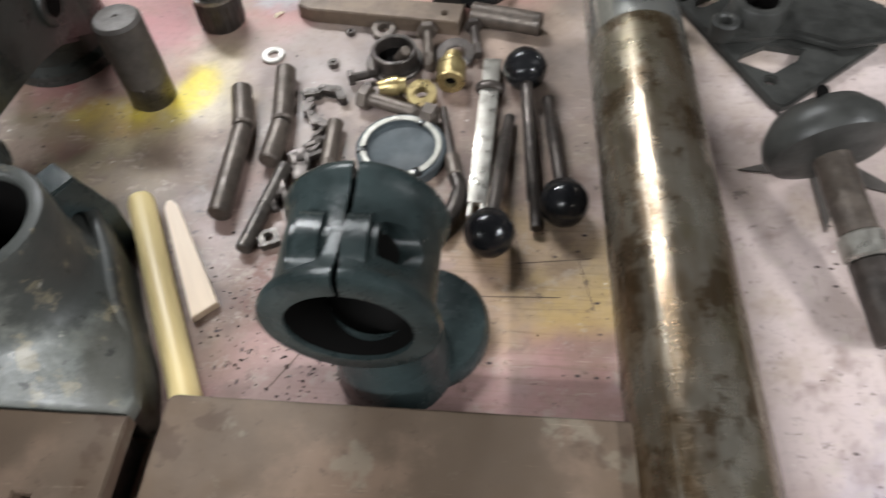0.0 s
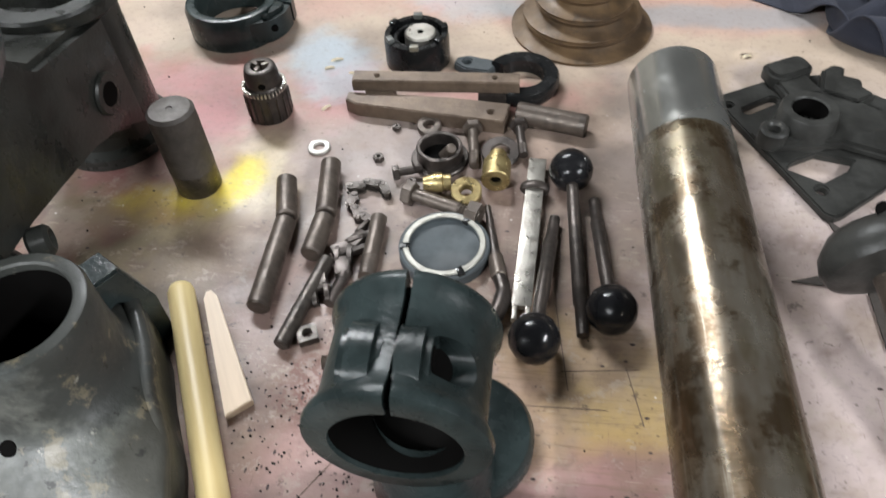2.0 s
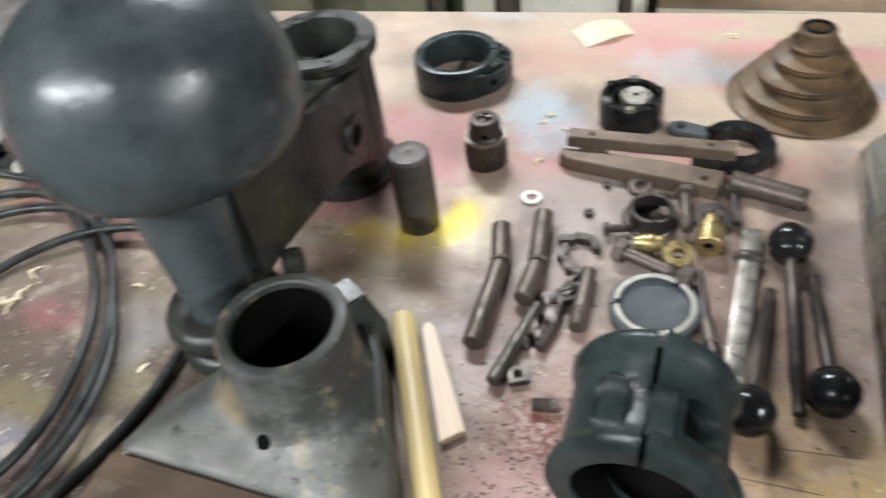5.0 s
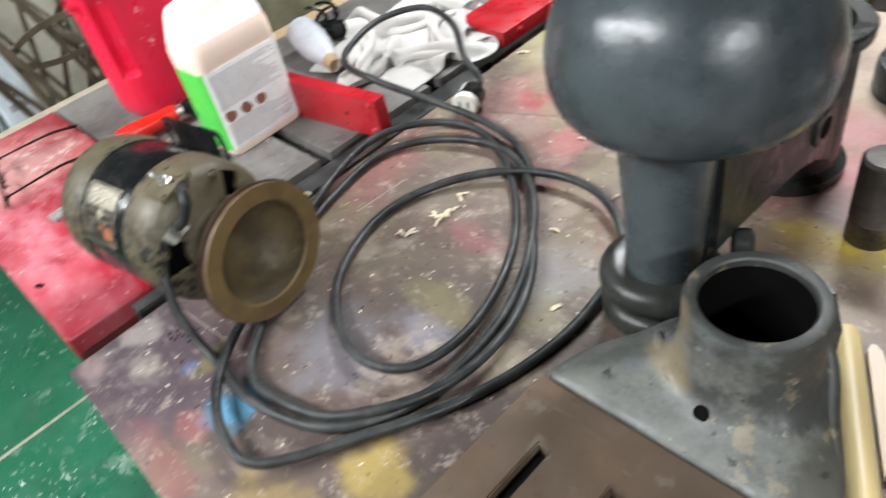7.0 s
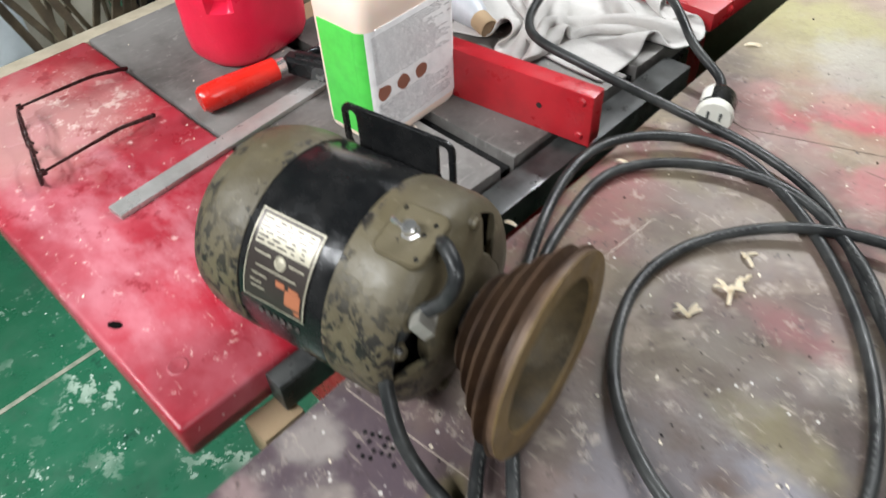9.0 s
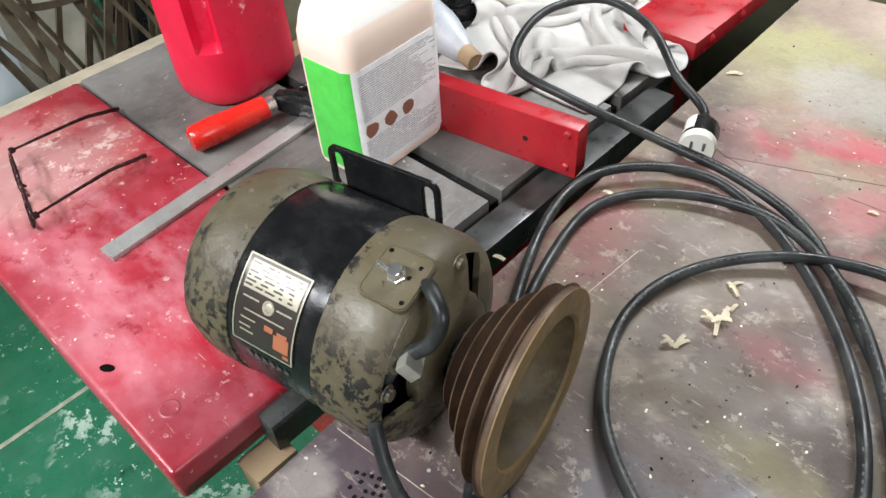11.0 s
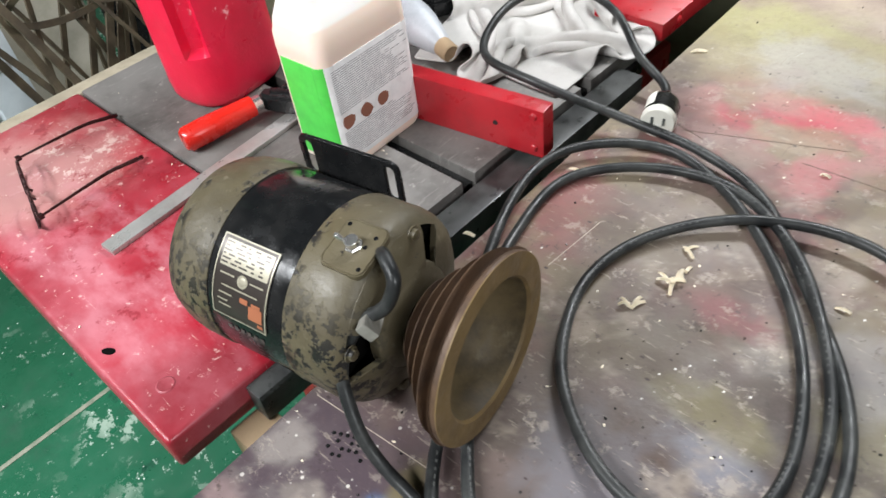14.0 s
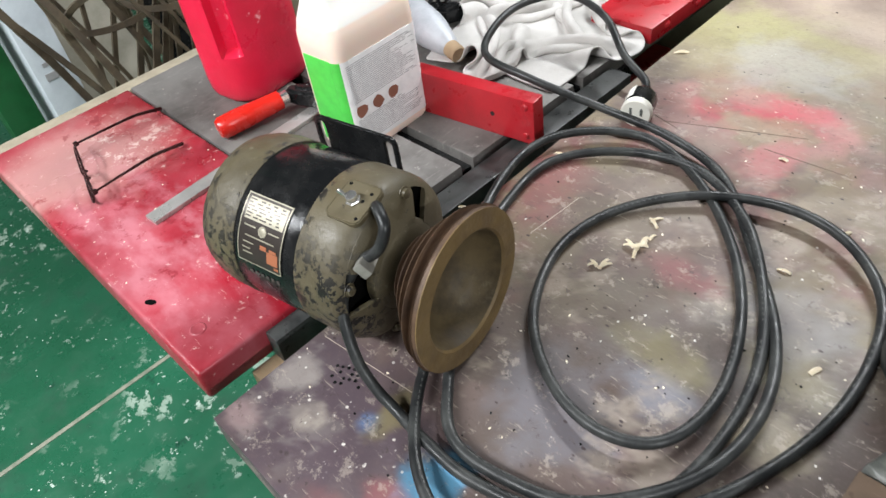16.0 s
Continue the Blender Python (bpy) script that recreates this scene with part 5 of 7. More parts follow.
def make_square_nut(x, y, yaw):
    n = thing("square_nut", pose(x, y, 0, 0, 0, yaw), "bright square steel nut", "nut")
    part("body", prism(rounded(0.0165, 0.0165, 0.001, 2), 0, 0.007, [(0, 0, 0.0042)], bevel=0.0006), CHAINSTEEL, n)
    return n


make_square_nut(-0.103, 0.438, 25)


def make_ring(name, x, y, r0, r1, h, mat, label, z=0.0, rx=0.0, category="washer"):
    n = thing(name, pose(x, y, z, rx, 0, 0), label, category)
    part("body", ring(r0, r1, 0, h, min(0.001, h * 0.25), 36), mat, n)
    return n


make_ring("flat_washer", -0.149, 0.664, 0.0055, 0.0115, 0.0035, GREYWASH, "pale round steel washer")
make_ring("collar_nut", -0.041, 0.703, 0.0055, 0.0125, 0.009, STEELBR, "brown steel collar ring", 0.0, 14)
make_ring("brass_collar", 0.008, 0.606, 0.0058, 0.0145, 0.011, BRASS, "brass collar with a drilled hole", 0.004, 16)
make_ring("spring_ring", 0.035, 0.668, 0.009, 0.019, 0.004, STEELDK, "dark flat steel ring", 0.003, 10)


def make_flange_ring():
    f = thing("flanged_bush", pose(-0.024, 0.657, 0), "dark flanged steel bush with a stub screw inside", "bush")
    part("flange", ring(0.019, 0.0285, 0, 0.005, 0.0012, 40), STEELDK, f)
    part("wall", ring(0.018, 0.0225, 0.004, 0.019, 0.001, 40), STEELDK, f)
    part("floor", rod(0.0185, 0.001, 0.005, 0.0003), BLACKHOLE, f)
    part("stub", rod(0.005, 0, 0.024, 0.001, m=pose(0.004, -0.002, 0.008, 25, 28, 0)), STEELBR, f)
    return f


make_flange_ring()


def make_bolt(a, b, r, af, label, mat, z=0.009, nut_at=None):
    m, length = along((*a, z), (*b, z))
    o = thing("hex_bolt", m, label, "bolt")
    part("head", hexagon(af, 0, r * 1.5), mat, o, smooth=False)
    part("shank", rod(r, r * 1.4, length * 0.7, 0.0004, 18), mat, o)
    prof = [(0, length * 0.68)]
    for i in range(10):
        zz = length * (0.69 + 0.031 * i)
        prof += [(r * 0.85, zz), (r * 0.98, zz + length * 0.015)]
    part("thread", lathe(prof + [(0, length)], 16), mat, o)
    if nut_at:
        part("nut", hexagon(af, length * nut_at, length * nut_at + r * 1.7, bore=r * 0.8), mat, o, smooth=False)
    return o


make_bolt((-0.049, 0.6), (0.026, 0.573), 0.0065, 0.021, "large brown steel bolt with its nut", STEELBR, 0.0105, 0.82)
make_bolt((0.004, 0.7), (0.012, 0.64), 0.005, 0.0175, "steel hex bolt lying beside brass parts", STEELBR, 0.0095)
make_bolt((0.05, 0.708), (0.058, 0.66), 0.0045, 0.016, "small dark hex bolt", STEELDK, 0.009)
make_bolt((-0.066, 0.627), (-0.038, 0.636), 0.0042, 0.013, "small black set bolt", STEELDK, 0.007)


def make_brass_bush():
    m, length = along((0.0335, 0.654, 0.0135), (0.034, 0.617, 0.0135))
    b = thing("brass_bush", m, "brass bush with a bored end", "bush")
    part("body", lathe([(0.0055, 0), (0.0085, 0), (0.0085, 0.012), (0.0133, 0.0125), (0.0135, length - 0.001), (0.0125, length), (0.006, length), (0.0058, length - 0.006)], 36, closed=True), BRASS, b)
    part("bore", rod(0.0059, 0.002, length - 0.005, 0.0003), BLACKHOLE, b)
    return b


make_brass_bush()


def make_brass_cone():
    m, length = along((-0.034, 0.613, 0.0095), (-0.008, 0.617, 0.0095))
    b = thing("brass_cone", m, "small tapered brass plug", "plug")
    part("body", lathe([(0, 0), (0.006, 0), (0.0095, 0.012), (0.0095, 0.018), (0.0078, 0.019), (0.0078, length), (0, length)], 32), BRASS, b)
    return b


make_brass_cone()


def make_bars():
    a = thing("flat_gib", pose(-0.04, 0.752, 0.0, 0, 0, 2), "brown flat steel bar with two small holes", "bar")
    part("bar", prism([(-0.088, -0.009), (0.088, -0.009), (0.088, 0.009), (-0.088, 0.009)], 0.016, 0.03, [(-0.062, 0, 0.0028), (0.062, 0, 0.0028)], bevel=0.001), GIBSTEEL, a)
    part("block", box(0.03, 0.02, 0.0155, 0.001, at=(-0.06, 0, 0)), GIBSTEEL, a)
    part("block", box(0.03, 0.02, 0.0155, 0.001, at=(0.06, 0, 0)), STEELDK, a)
    b = thing("tapered_gib", pose(-0.045, 0.719, 0.0, 0, 0, -4), "wide tapered brown steel bar with a hole", "bar")
    part("bar", prism([(-0.088, 0.0), (-0.075, -0.006), (0.082, -0.014), (0.084, 0.016), (0.02, 0.018), (-0.088, 0.012)], 0.0, 0.017, [(0.066, 0.0, 0.0035)], bevel=0.001), GIBSTEEL, b)


make_bars()


def make_fork():
    f = thing("shifter_fork", pose(0.045, 0.778, 0), "dark C-shaped steel fork with a drilled ear", "fork")
    part("horseshoe", lathe([(0.024, 0.001), (0.038, 0), (0.04, 0.003), (0.04, 0.015), (0.038, 0.018), (0.026, 0.018), (0.024, 0.016)], 44, -120, 150, closed=True, m=pose(0.004, 0.004, 0)), BLACKMT, f)
    part("ear", prism([(-0.033, 0.012), (-0.06, 0.016), (-0.072, 0.026), (-0.07, 0.036), (-0.058, 0.041), (-0.03, 0.034), (-0.02, 0.03)], 0.001, 0.012, [(-0.058, 0.029, 0.005)], bevel=0.0015), MATTDARK, f)
    return f


make_fork()

for x, y, s in ((-0.085, 0.652, 0.0095), (-0.075, 0.7, 0.008), (-0.047, 0.62, 0.009)):
    n = thing("small_nut", pose(x, y, 0, 0, 0, 20 + 900 * x), "tiny dark steel nut", "nut", "tiny nuts")
    part("body", hexagon(s, 0, s * 0.6, bore=s * 0.25), STEELDK, n, smooth=False)


def make_plate():
    p = thing("bracket_plate", pose(0.345, 0.735, 0), "dark cast bracket plate with bosses and holes", "bracket")
    out = [(-0.096, 0.026), (-0.091, 0.034), (-0.034, 0.066), (0.03, 0.08), (0.058, 0.05), (0.112, 0.012), (0.118, -0.002), (0.092, -0.048), (-0.004, -0.13), (-0.012, -0.134), (-0.02, -0.13)]
    hole = [(-0.042, -0.074), (-0.036, -0.064), (-0.012, -0.05), (0.02, -0.058), (0.012, -0.072), (-0.012, -0.09)]
    part("plate", prism(out, 0.0, 0.009, [(-0.0165, -0.1, 0.0055), (-0.0835, 0.018, 0.0042), hole, slot(-0.052, 0.02, 0.034, 0.0105, 34)], bevel=0.0016), PLATECAST, p)
    part("raised_web", prism([(-0.07, -0.032), (-0.062, -0.05), (-0.046, -0.054), (-0.02, -0.05), (0.012, -0.046), (0.05, -0.062), (0.1, -0.05), (0.112, -0.012), (0.056, 0.008), (0.03, 0.03), (0.0, 0.034), (-0.024, 0.028), (-0.04, -0.004)], 0.0086, 0.02, [(-0.02, -0.019, 0.0165)], bevel=0.004), PLATECAST, p, "raised curved web")
    part("boss", lathe([(0.0165, 0.009), (0.031, 0.009), (0.0285, 0.02), (0.0268, 0.036), (0.0255, 0.038), (0.0178, 0.038), (0.0165, 0.0365)], 44, closed=True, m=pose(-0.02, -0.019, 0)), PLATECAST, p, "tall round boss with a bore")
    part("bore", lathe([(0.0164, 0.036), (0.0164, 0.0095), (0, 0.0095)], 36, m=pose(-0.02, -0.019, 0)), BLACKHOLE, p)
    part("small_boss", ring(0.006, 0.0135, 0.009, 0.029, 0.002, 28, m=pose(-0.053, -0.04, 0)), PLATECAST, p)
    part("tab", prism(rounded(0.05, 0.03, 0.012), 0.0088, 0.026, bevel=0.004), PLATECAST, p, "rounded raised tab", m=pose(-0.022, 0.066, 0, 0, 0, 28))
    part("tab_web", prism([(-0.04, 0.056), (-0.008, 0.07), (0.012, 0.03), (-0.028, 0.022)], 0.0084, 0.02, bevel=0.003), PLATECAST, p)
    part("hook", prism([(0.004, 0.03), (0.012, 0.066), (0.024, 0.076), (0.036, 0.072), (0.032, 0.058), (0.048, 0.052), (0.046, 0.04), (0.056, 0.028), (0.036, 0.014)], 0.0082, 0.023, bevel=0.003), PLATECAST, p, "notched cast hook")
    return p


make_plate()


def make_dome_knob():
    d = thing("mushroom_foot", pose(0, 0, 0), "dark domed cast knob on a steel stem", "knob")
    m, length = along((0.335, 0.516, 0.056), (0.366, 0.36, 0.019))
    part("dome", lathe([(0, -0.03), (0.02, -0.028), (0.036, -0.021), (0.0455, -0.008), (0.0475, 0.003), (0.044, 0.011), (0.03, 0.016), (0, 0.016)], 48), PLATECAST, d, m=m)
    part("hole", rod(0.006, 0, 0.002, 0.0003), BLACKHOLE, d, m=m @ pose(-0.012, 0.034, -0.0225, -58, 20, 0))
    part("stem", rod(0.014, 0.014, 0.08, 0.001, 28), STEELBR, d, m=m)
    part("collar", rod(0.0165, 0.08, 0.1, 0.002, 28), STEELLT, d, m=m)
    part("tail", rod(0.0145, 0.1, length, 0.002, 28), STEELDK, d, m=m)
    return d


make_dome_knob()


def make_star():
    s = thing("star_sheet", pose(0.36, 0.54, 0), "flat grey pointed star-shaped metal sheet", "metal sheet")
    pts = []
    for i in range(10):
        r = 0.074 if i % 2 == 0 else 0.02
        a = radians(36 * i + 187)
        pts.append((r * math.cos(a), r * math.sin(a)))
    part("sheet", prism(pts, 0.0004, 0.0022), GREYPIN, s, smooth=False)
    return s


make_star()


def make_dowel():
    m, length = along((-0.222, 0.472, 0.0112), (-0.126, 0.286, 0.0112))
    d = thing("wooden_dowel", m, "varnished pale wooden dowel with a rounded end", "dowel")
    part("body", lathe([(0, 0), (0.006, 0.0006), (0.0095, 0.0035), (0.0112, 0.009), (0.0112, length - 0.001), (0, length)], 28), DOWEL, d)
    part("end_face", lathe([(0.0056, 0.00055), (0.0052, 0.0003), (0, -0.0001)], 20), WEDGE, d, "bare rounded end grain")
    w = thing("wooden_wedge", pose(-0.167, 0.418, 0, 0, 0, 30), "thin raw wooden wedge beside the dowel", "wedge")
    part("body", prism([(-0.011, -0.062), (0.011, -0.057), (0.0055, 0.055), (0.002, 0.062), (-0.002, 0.062), (-0.0055, 0.055)], 0, 0.0075, bevel=0.0008), WEDGE, w)


make_dowel()

# ---- the motor ----
SHAFT = pose(-0.662, 0.2033, 0.0768, 0, 0, 10.1) @ pose(0, 0, 0, 0, 90, 0)
MOTOR = SHAFT @ pose(0, 0, 0.0125)
# in MOTOR's frame z runs along the shaft to the pulley; -x is up


def make_motor():
    m = thing("electric_motor", MOTOR, "old olive and black electric motor lying on its side", "motor")
    r = 0.0755
    q = r + 0.0012
    part("shell", lathe([(r - 0.001, -0.224), (r, -0.222), (r, -0.142), (r - 0.001, -0.14)], 72), BLACKMT, m, "glossy black steel shell")
    part("rear_bell", lathe([(0, -0.281), (0.03, -0.281), (0.052, -0.279), (0.064, -0.2735), (0.0715, -0.2655), (0.0752, -0.254), (q, -0.242), (q, -0.2205), (q - 0.0006, -0.219), (r, -0.219)], 72), OLIVE, m, "chipped olive end bell")
    part("front_bell", lathe([(r, -0.1445), (q - 0.0006, -0.1445), (q, -0.143), (q, -0.112), (0.0757, -0.1045), (0.073, -0.0985), (0.068, -0.0945)], 72), OLIVE, m, "chipped olive end bell")
    part("bell_inside", lathe([(0.068, -0.098), (0.05, -0.104), (0.02, -0.105), (0, -0.105)], 48), BLACKHOLE, m, "near-black disc shading the inside of the end bell")
    for a0, a1 in ((60, 132), (150, 238), (274, 366)):
        spoke = lathe([(0.068, -0.0975), (0.0682, -0.0943), (0.064, -0.0912), (0.056, -0.0885), (0.04, -0.083), (0.038, -0.087), (0.054, -0.093), (0.064, -0.0965)], 18, a0, a1, closed=True)
        part("bell_spoke", spoke, OLIVE, m)
    part("bell_boss", lathe([(0.042, -0.094), (0.042, -0.085), (0.039, -0.0825), (0.026, -0.079), (0, -0.079)], 40), OLIVE, m)
    for a in (160, 250, 340):
        lug = pose(0, 0, 0, 0, 0, a) @ pose(0.0655, 0, -0.0925)
        part("tie_bolt", lathe([(0.0062, 0), (0.0062, 0.001), (0.0045, 0.0012), (0.0043, 0.004), (0.0025, 0.0048), (0, 0.0048)], 16, m=lug), OLIVE, m, "painted tie bolt end")
    part("shaft", rod(0.009, -0.09, -0.062, 0.0005, 24), STEELDK, m)
    part("hub", rod(0.021, -0.08, -0.07, 0.002, 32), BLACKMT, m)
    # switch cover plate with a raised bead, up and a little to the front
    sw = pose(0, 0, 0, 0, 0, 12) @ pose(-0.0748, 0, -0.1115, 0, -90, 0)
    part("switch_plate", prism(rounded(0.037, 0.041, 0.007), -0.004, 0.0016, bevel=0.0008), OLIVE, m, "raised switch cover plate", m=sw)
    edge = [Vector((x, y, 0.0016)) for x, y in rounded(0.0345, 0.0385, 0.0062)]
    part("plate_bead", tube(edge + edge[:1], 0.0007, 6, caps=False), OLIVE, m, m=sw)
    tg = part("toggle_switch", hexagon(0.0115, 0.0012, 0.004), CHROME, m, "chrome toggle switch", m=sw)
    part("bushing", rod(0.005, 0.0045, 0.0095, 0.0005), CHROME, tg, m=sw)
    part("lever", lathe([(0, 0.018), (0.0018, 0.0174), (0.0022, 0.0155), (0.0014, 0.008), (0, 0.007)], 14), CHROME, tg, m=sw @ pose(0, 0, 0.0, 10, -30, 0))
    for x, y in ((-0.0135, 0.0145), (0.0135, -0.0145), (0.011, 0.011), (0.008, 0.002)):
        part("screw", rod(0.0016, 0.001, 0.0022, 0.0003, 12), BLACKMT, m, m=sw @ pose(x, y, 0))
    # nameplate, wrapped on the shell towards the front
    z0, z1, a0, a1 = -0.212, -0.159, 210.5, 257.0
    part("nameplate", lathe([(r + 0.0006, z0), (r + 0.0012, z0 + 0.0005), (r + 0.0012, z1 - 0.0005), (r + 0.0006, z1)], 24, a0, a1), LABELK, m, "dark printed motor nameplate")
    for u in (z0, z1 - 0.0012):
        part("nameplate_border", lathe([(r + 0.0016, u), (r + 0.0016, u + 0.0012)], 24, a0, a1), PLATESILVER, m)
    for a in (a0, a1 - 0.9):
        part("nameplate_border", lathe([(r + 0.0016, z0 + 0.0012), (r + 0.0016, z1 - 0.0012)], 3, a, a + 0.9), PLATESILVER, m)
    part("nameplate_field", lathe([(r + 0.0015, z0 + 0.004), (r + 0.0015, z1 - 0.003)], 12, 213, 227.5), PLATESILVER, m, "silver printed field")
    for u, v, c, d in ((-0.1755, -0.1625, 243.5, 251.5), (-0.173, -0.1645, 241.5, 243.4), (-0.184, -0.1765, 241, 244), (-0.167, -0.162, 252.5, 254.5)):
        part("nameplate_emblem", lathe([(r + 0.0017, u), (r + 0.0017, v)], 6, c, d), PLATEORANGE, m)
    rng = random.Random(6)
    for i in range(6):
        u = z0 + 0.005
        while u < z1 - 0.009:
            v = u + rng.uniform(0.002, 0.009)
            part("print_bar", lathe([(r + 0.002, u), (r + 0.002, min(v, z1 - 0.005))], 3, 214 + 2.2 * i, 215.0 + 2.2 * i), LABELK, m)
            u = v + rng.uniform(0.0015, 0.006)
    part("nameplate_seal", lathe([(0.005, 0), (0.0047, 0.0004), (0.0036, 0.0004), (0.0032, 0), (0.0022, 0.0003), (0, 0.0003)], 24, m=pose(0, 0, 0, 0, 0, 232.5) @ pose(r + 0.0012, 0, -0.184, 0, 90, 0)), PLATESILVER, m)
    for u, v, a in ((-0.206, -0.192, 231), (-0.177, -0.164, 231), (-0.203, -0.168, 237.5), (-0.205, -0.192, 242), (-0.206, -0.196, 246), (-0.205, -0.193, 249)):
        part("print_bar", lathe([(r + 0.0016, u), (r + 0.0016, v)], 6, a, a + 0.9), PLATESILVER, m)
    for i in range(6):
        part("stamped_bar", lathe([(r + 0.0006, -0.2 + 0.0065 * i), (r + 0.0006, -0.1965 + 0.0065 * i)], 4, 263, 266), GREYPIN, m)
    # mounting plate behind, with slots
    plate = prism(rounded(0.112, 0.104, 0.009), -0.0018, 0.0018, [slot(-0.034, -0.042, 0.024, 0.009, 0), slot(-0.034, 0.042, 0.024, 0.009, 0), slot(0.034, -0.042, 0.024, 0.009, 0), slot(0.034, 0.042, 0.024, 0.009, 0)], bevel=0.0008)
    part("mounting_plate", plate, BLACKMT, m, "black slotted mounting plate", m=pose(-0.0085, 0.079, -0.1955, 90, 0, 0))
    return m


make_motor()


def make_motor_pulley():
    p = thing("motor_pulley", SHAFT @ pose(0, 0, -0.0095) @ Matrix.Diagonal((1.05, 1.05, 0.9, 1)), "rusty four-step V-belt pulley on the motor shaft", "pulley")
    prof = [(0.0095, -0.058), (0.024, -0.058), (0.026, -0.055)]
    z = -0.054
    for r in (0.034, 0.045, 0.056, 0.0665):
        prof += [(r - 0.001, z), (r, z + 0.0015), (r - 0.01, z + 0.006), (r - 0.01, z + 0.008), (r + 0.004, z + 0.0125)]
        z += 0.0128
    prof += [(0.0685, z), (0.0692, z + 0.0025), (0.0688, z + 0.005)]
    part("cone", lathe(prof, 72), PULLEY, p)
    e = z + 0.005
    part("rim", lathe([(0.0688, e), (0.069, e + 0.0012), (0.0525, e + 0.0012), (0.0505, e - 0.001)], 72), PULLEYRIM, p, "ochre rim face")
    part("bowl", lathe([(0.0505, e - 0.001), (0.0485, e - 0.01), (0.0455, e - 0.018), (0.0425, e - 0.0235), (0.0385, e - 0.028), (0.034, e - 0.0325), (0.029, e - 0.0375), (0.021, e - 0.0425), (0.01, e - 0.0455), (0, e - 0.046)], 64), BOWL, p, "dusty hollow inside")
    return p


make_motor_pulley()


def cord_points():
    xy = [(-0.667, 0.107), (-0.632, 0.1025), (-0.578, 0.1025), (-0.512, 0.126), (-0.472, 0.18), (-0.462, 0.25), (-0.474, 0.33), (-0.511, 0.408), (-0.57, 0.482), (-0.648, 0.524),
          (-0.73, 0.506), (-0.785, 0.445), (-0.774, 0.35), (-0.735, 0.25), (-0.683, 0.15), (-0.63, 0.09), (-0.578, 0.064), (-0.528, 0.066), (-0.482, 0.135), (-0.43, 0.235),
          (-0.408, 0.34), (-0.424, 0.443), (-0.477, 0.5), (-0.545, 0.514), (-0.622, 0.485), (-0.677, 0.42), (-0.69, 0.345), (-0.655, 0.263)]
    xy2 = [(-0.595, 0.212), (-0.536, 0.196), (-0.492, 0.218), (-0.482, 0.28), (-0.508, 0.364), (-0.56, 0.443), (-0.636, 0.51), (-0.716, 0.541), (-0.779, 0.512), (-0.812, 0.455),
           (-0.8, 0.375), (-0.745, 0.262), (-0.665, 0.162), (-0.618, 0.12), (-0.56, 0.12), (-0.505, 0.142), (-0.457, 0.21), (-0.45, 0.29), (-0.48, 0.37), (-0.545, 0.452), (-0.62, 0.53)]
    low = [(x, y, 0.0062 + 0.0045 * (1 + math.sin(i * 0.9)) * (0.5 if i < 12 else 1.0)) for i, (x, y) in enumerate(xy + xy2)]
    start = [(-0.746, 0.182, 0.144), (-0.73, 0.174, 0.153), (-0.7165, 0.167, 0.146), (-0.7185, 0.158, 0.129), (-0.731, 0.147, 0.116), (-0.7365, 0.134, 0.102), (-0.737, 0.121, 0.076), (-0.716, 0.109, 0.045), (-0.696, 0.107, 0.021)]
    end = [(-0.7, 0.556, 0.012), (-0.79, 0.552, 0.02), (-0.88, 0.525, 0.045), (-0.955, 0.53, 0.052), (-0.992, 0.59, 0.056), (-0.996, 0.652, 0.06), (-0.958, 0.702, 0.06), (-0.888, 0.69, 0.052), (-0.825, 0.645, 0.035), (-0.782, 0.628, 0.021), (-0.766, 0.602, 0.0195)]
    return start + low + end


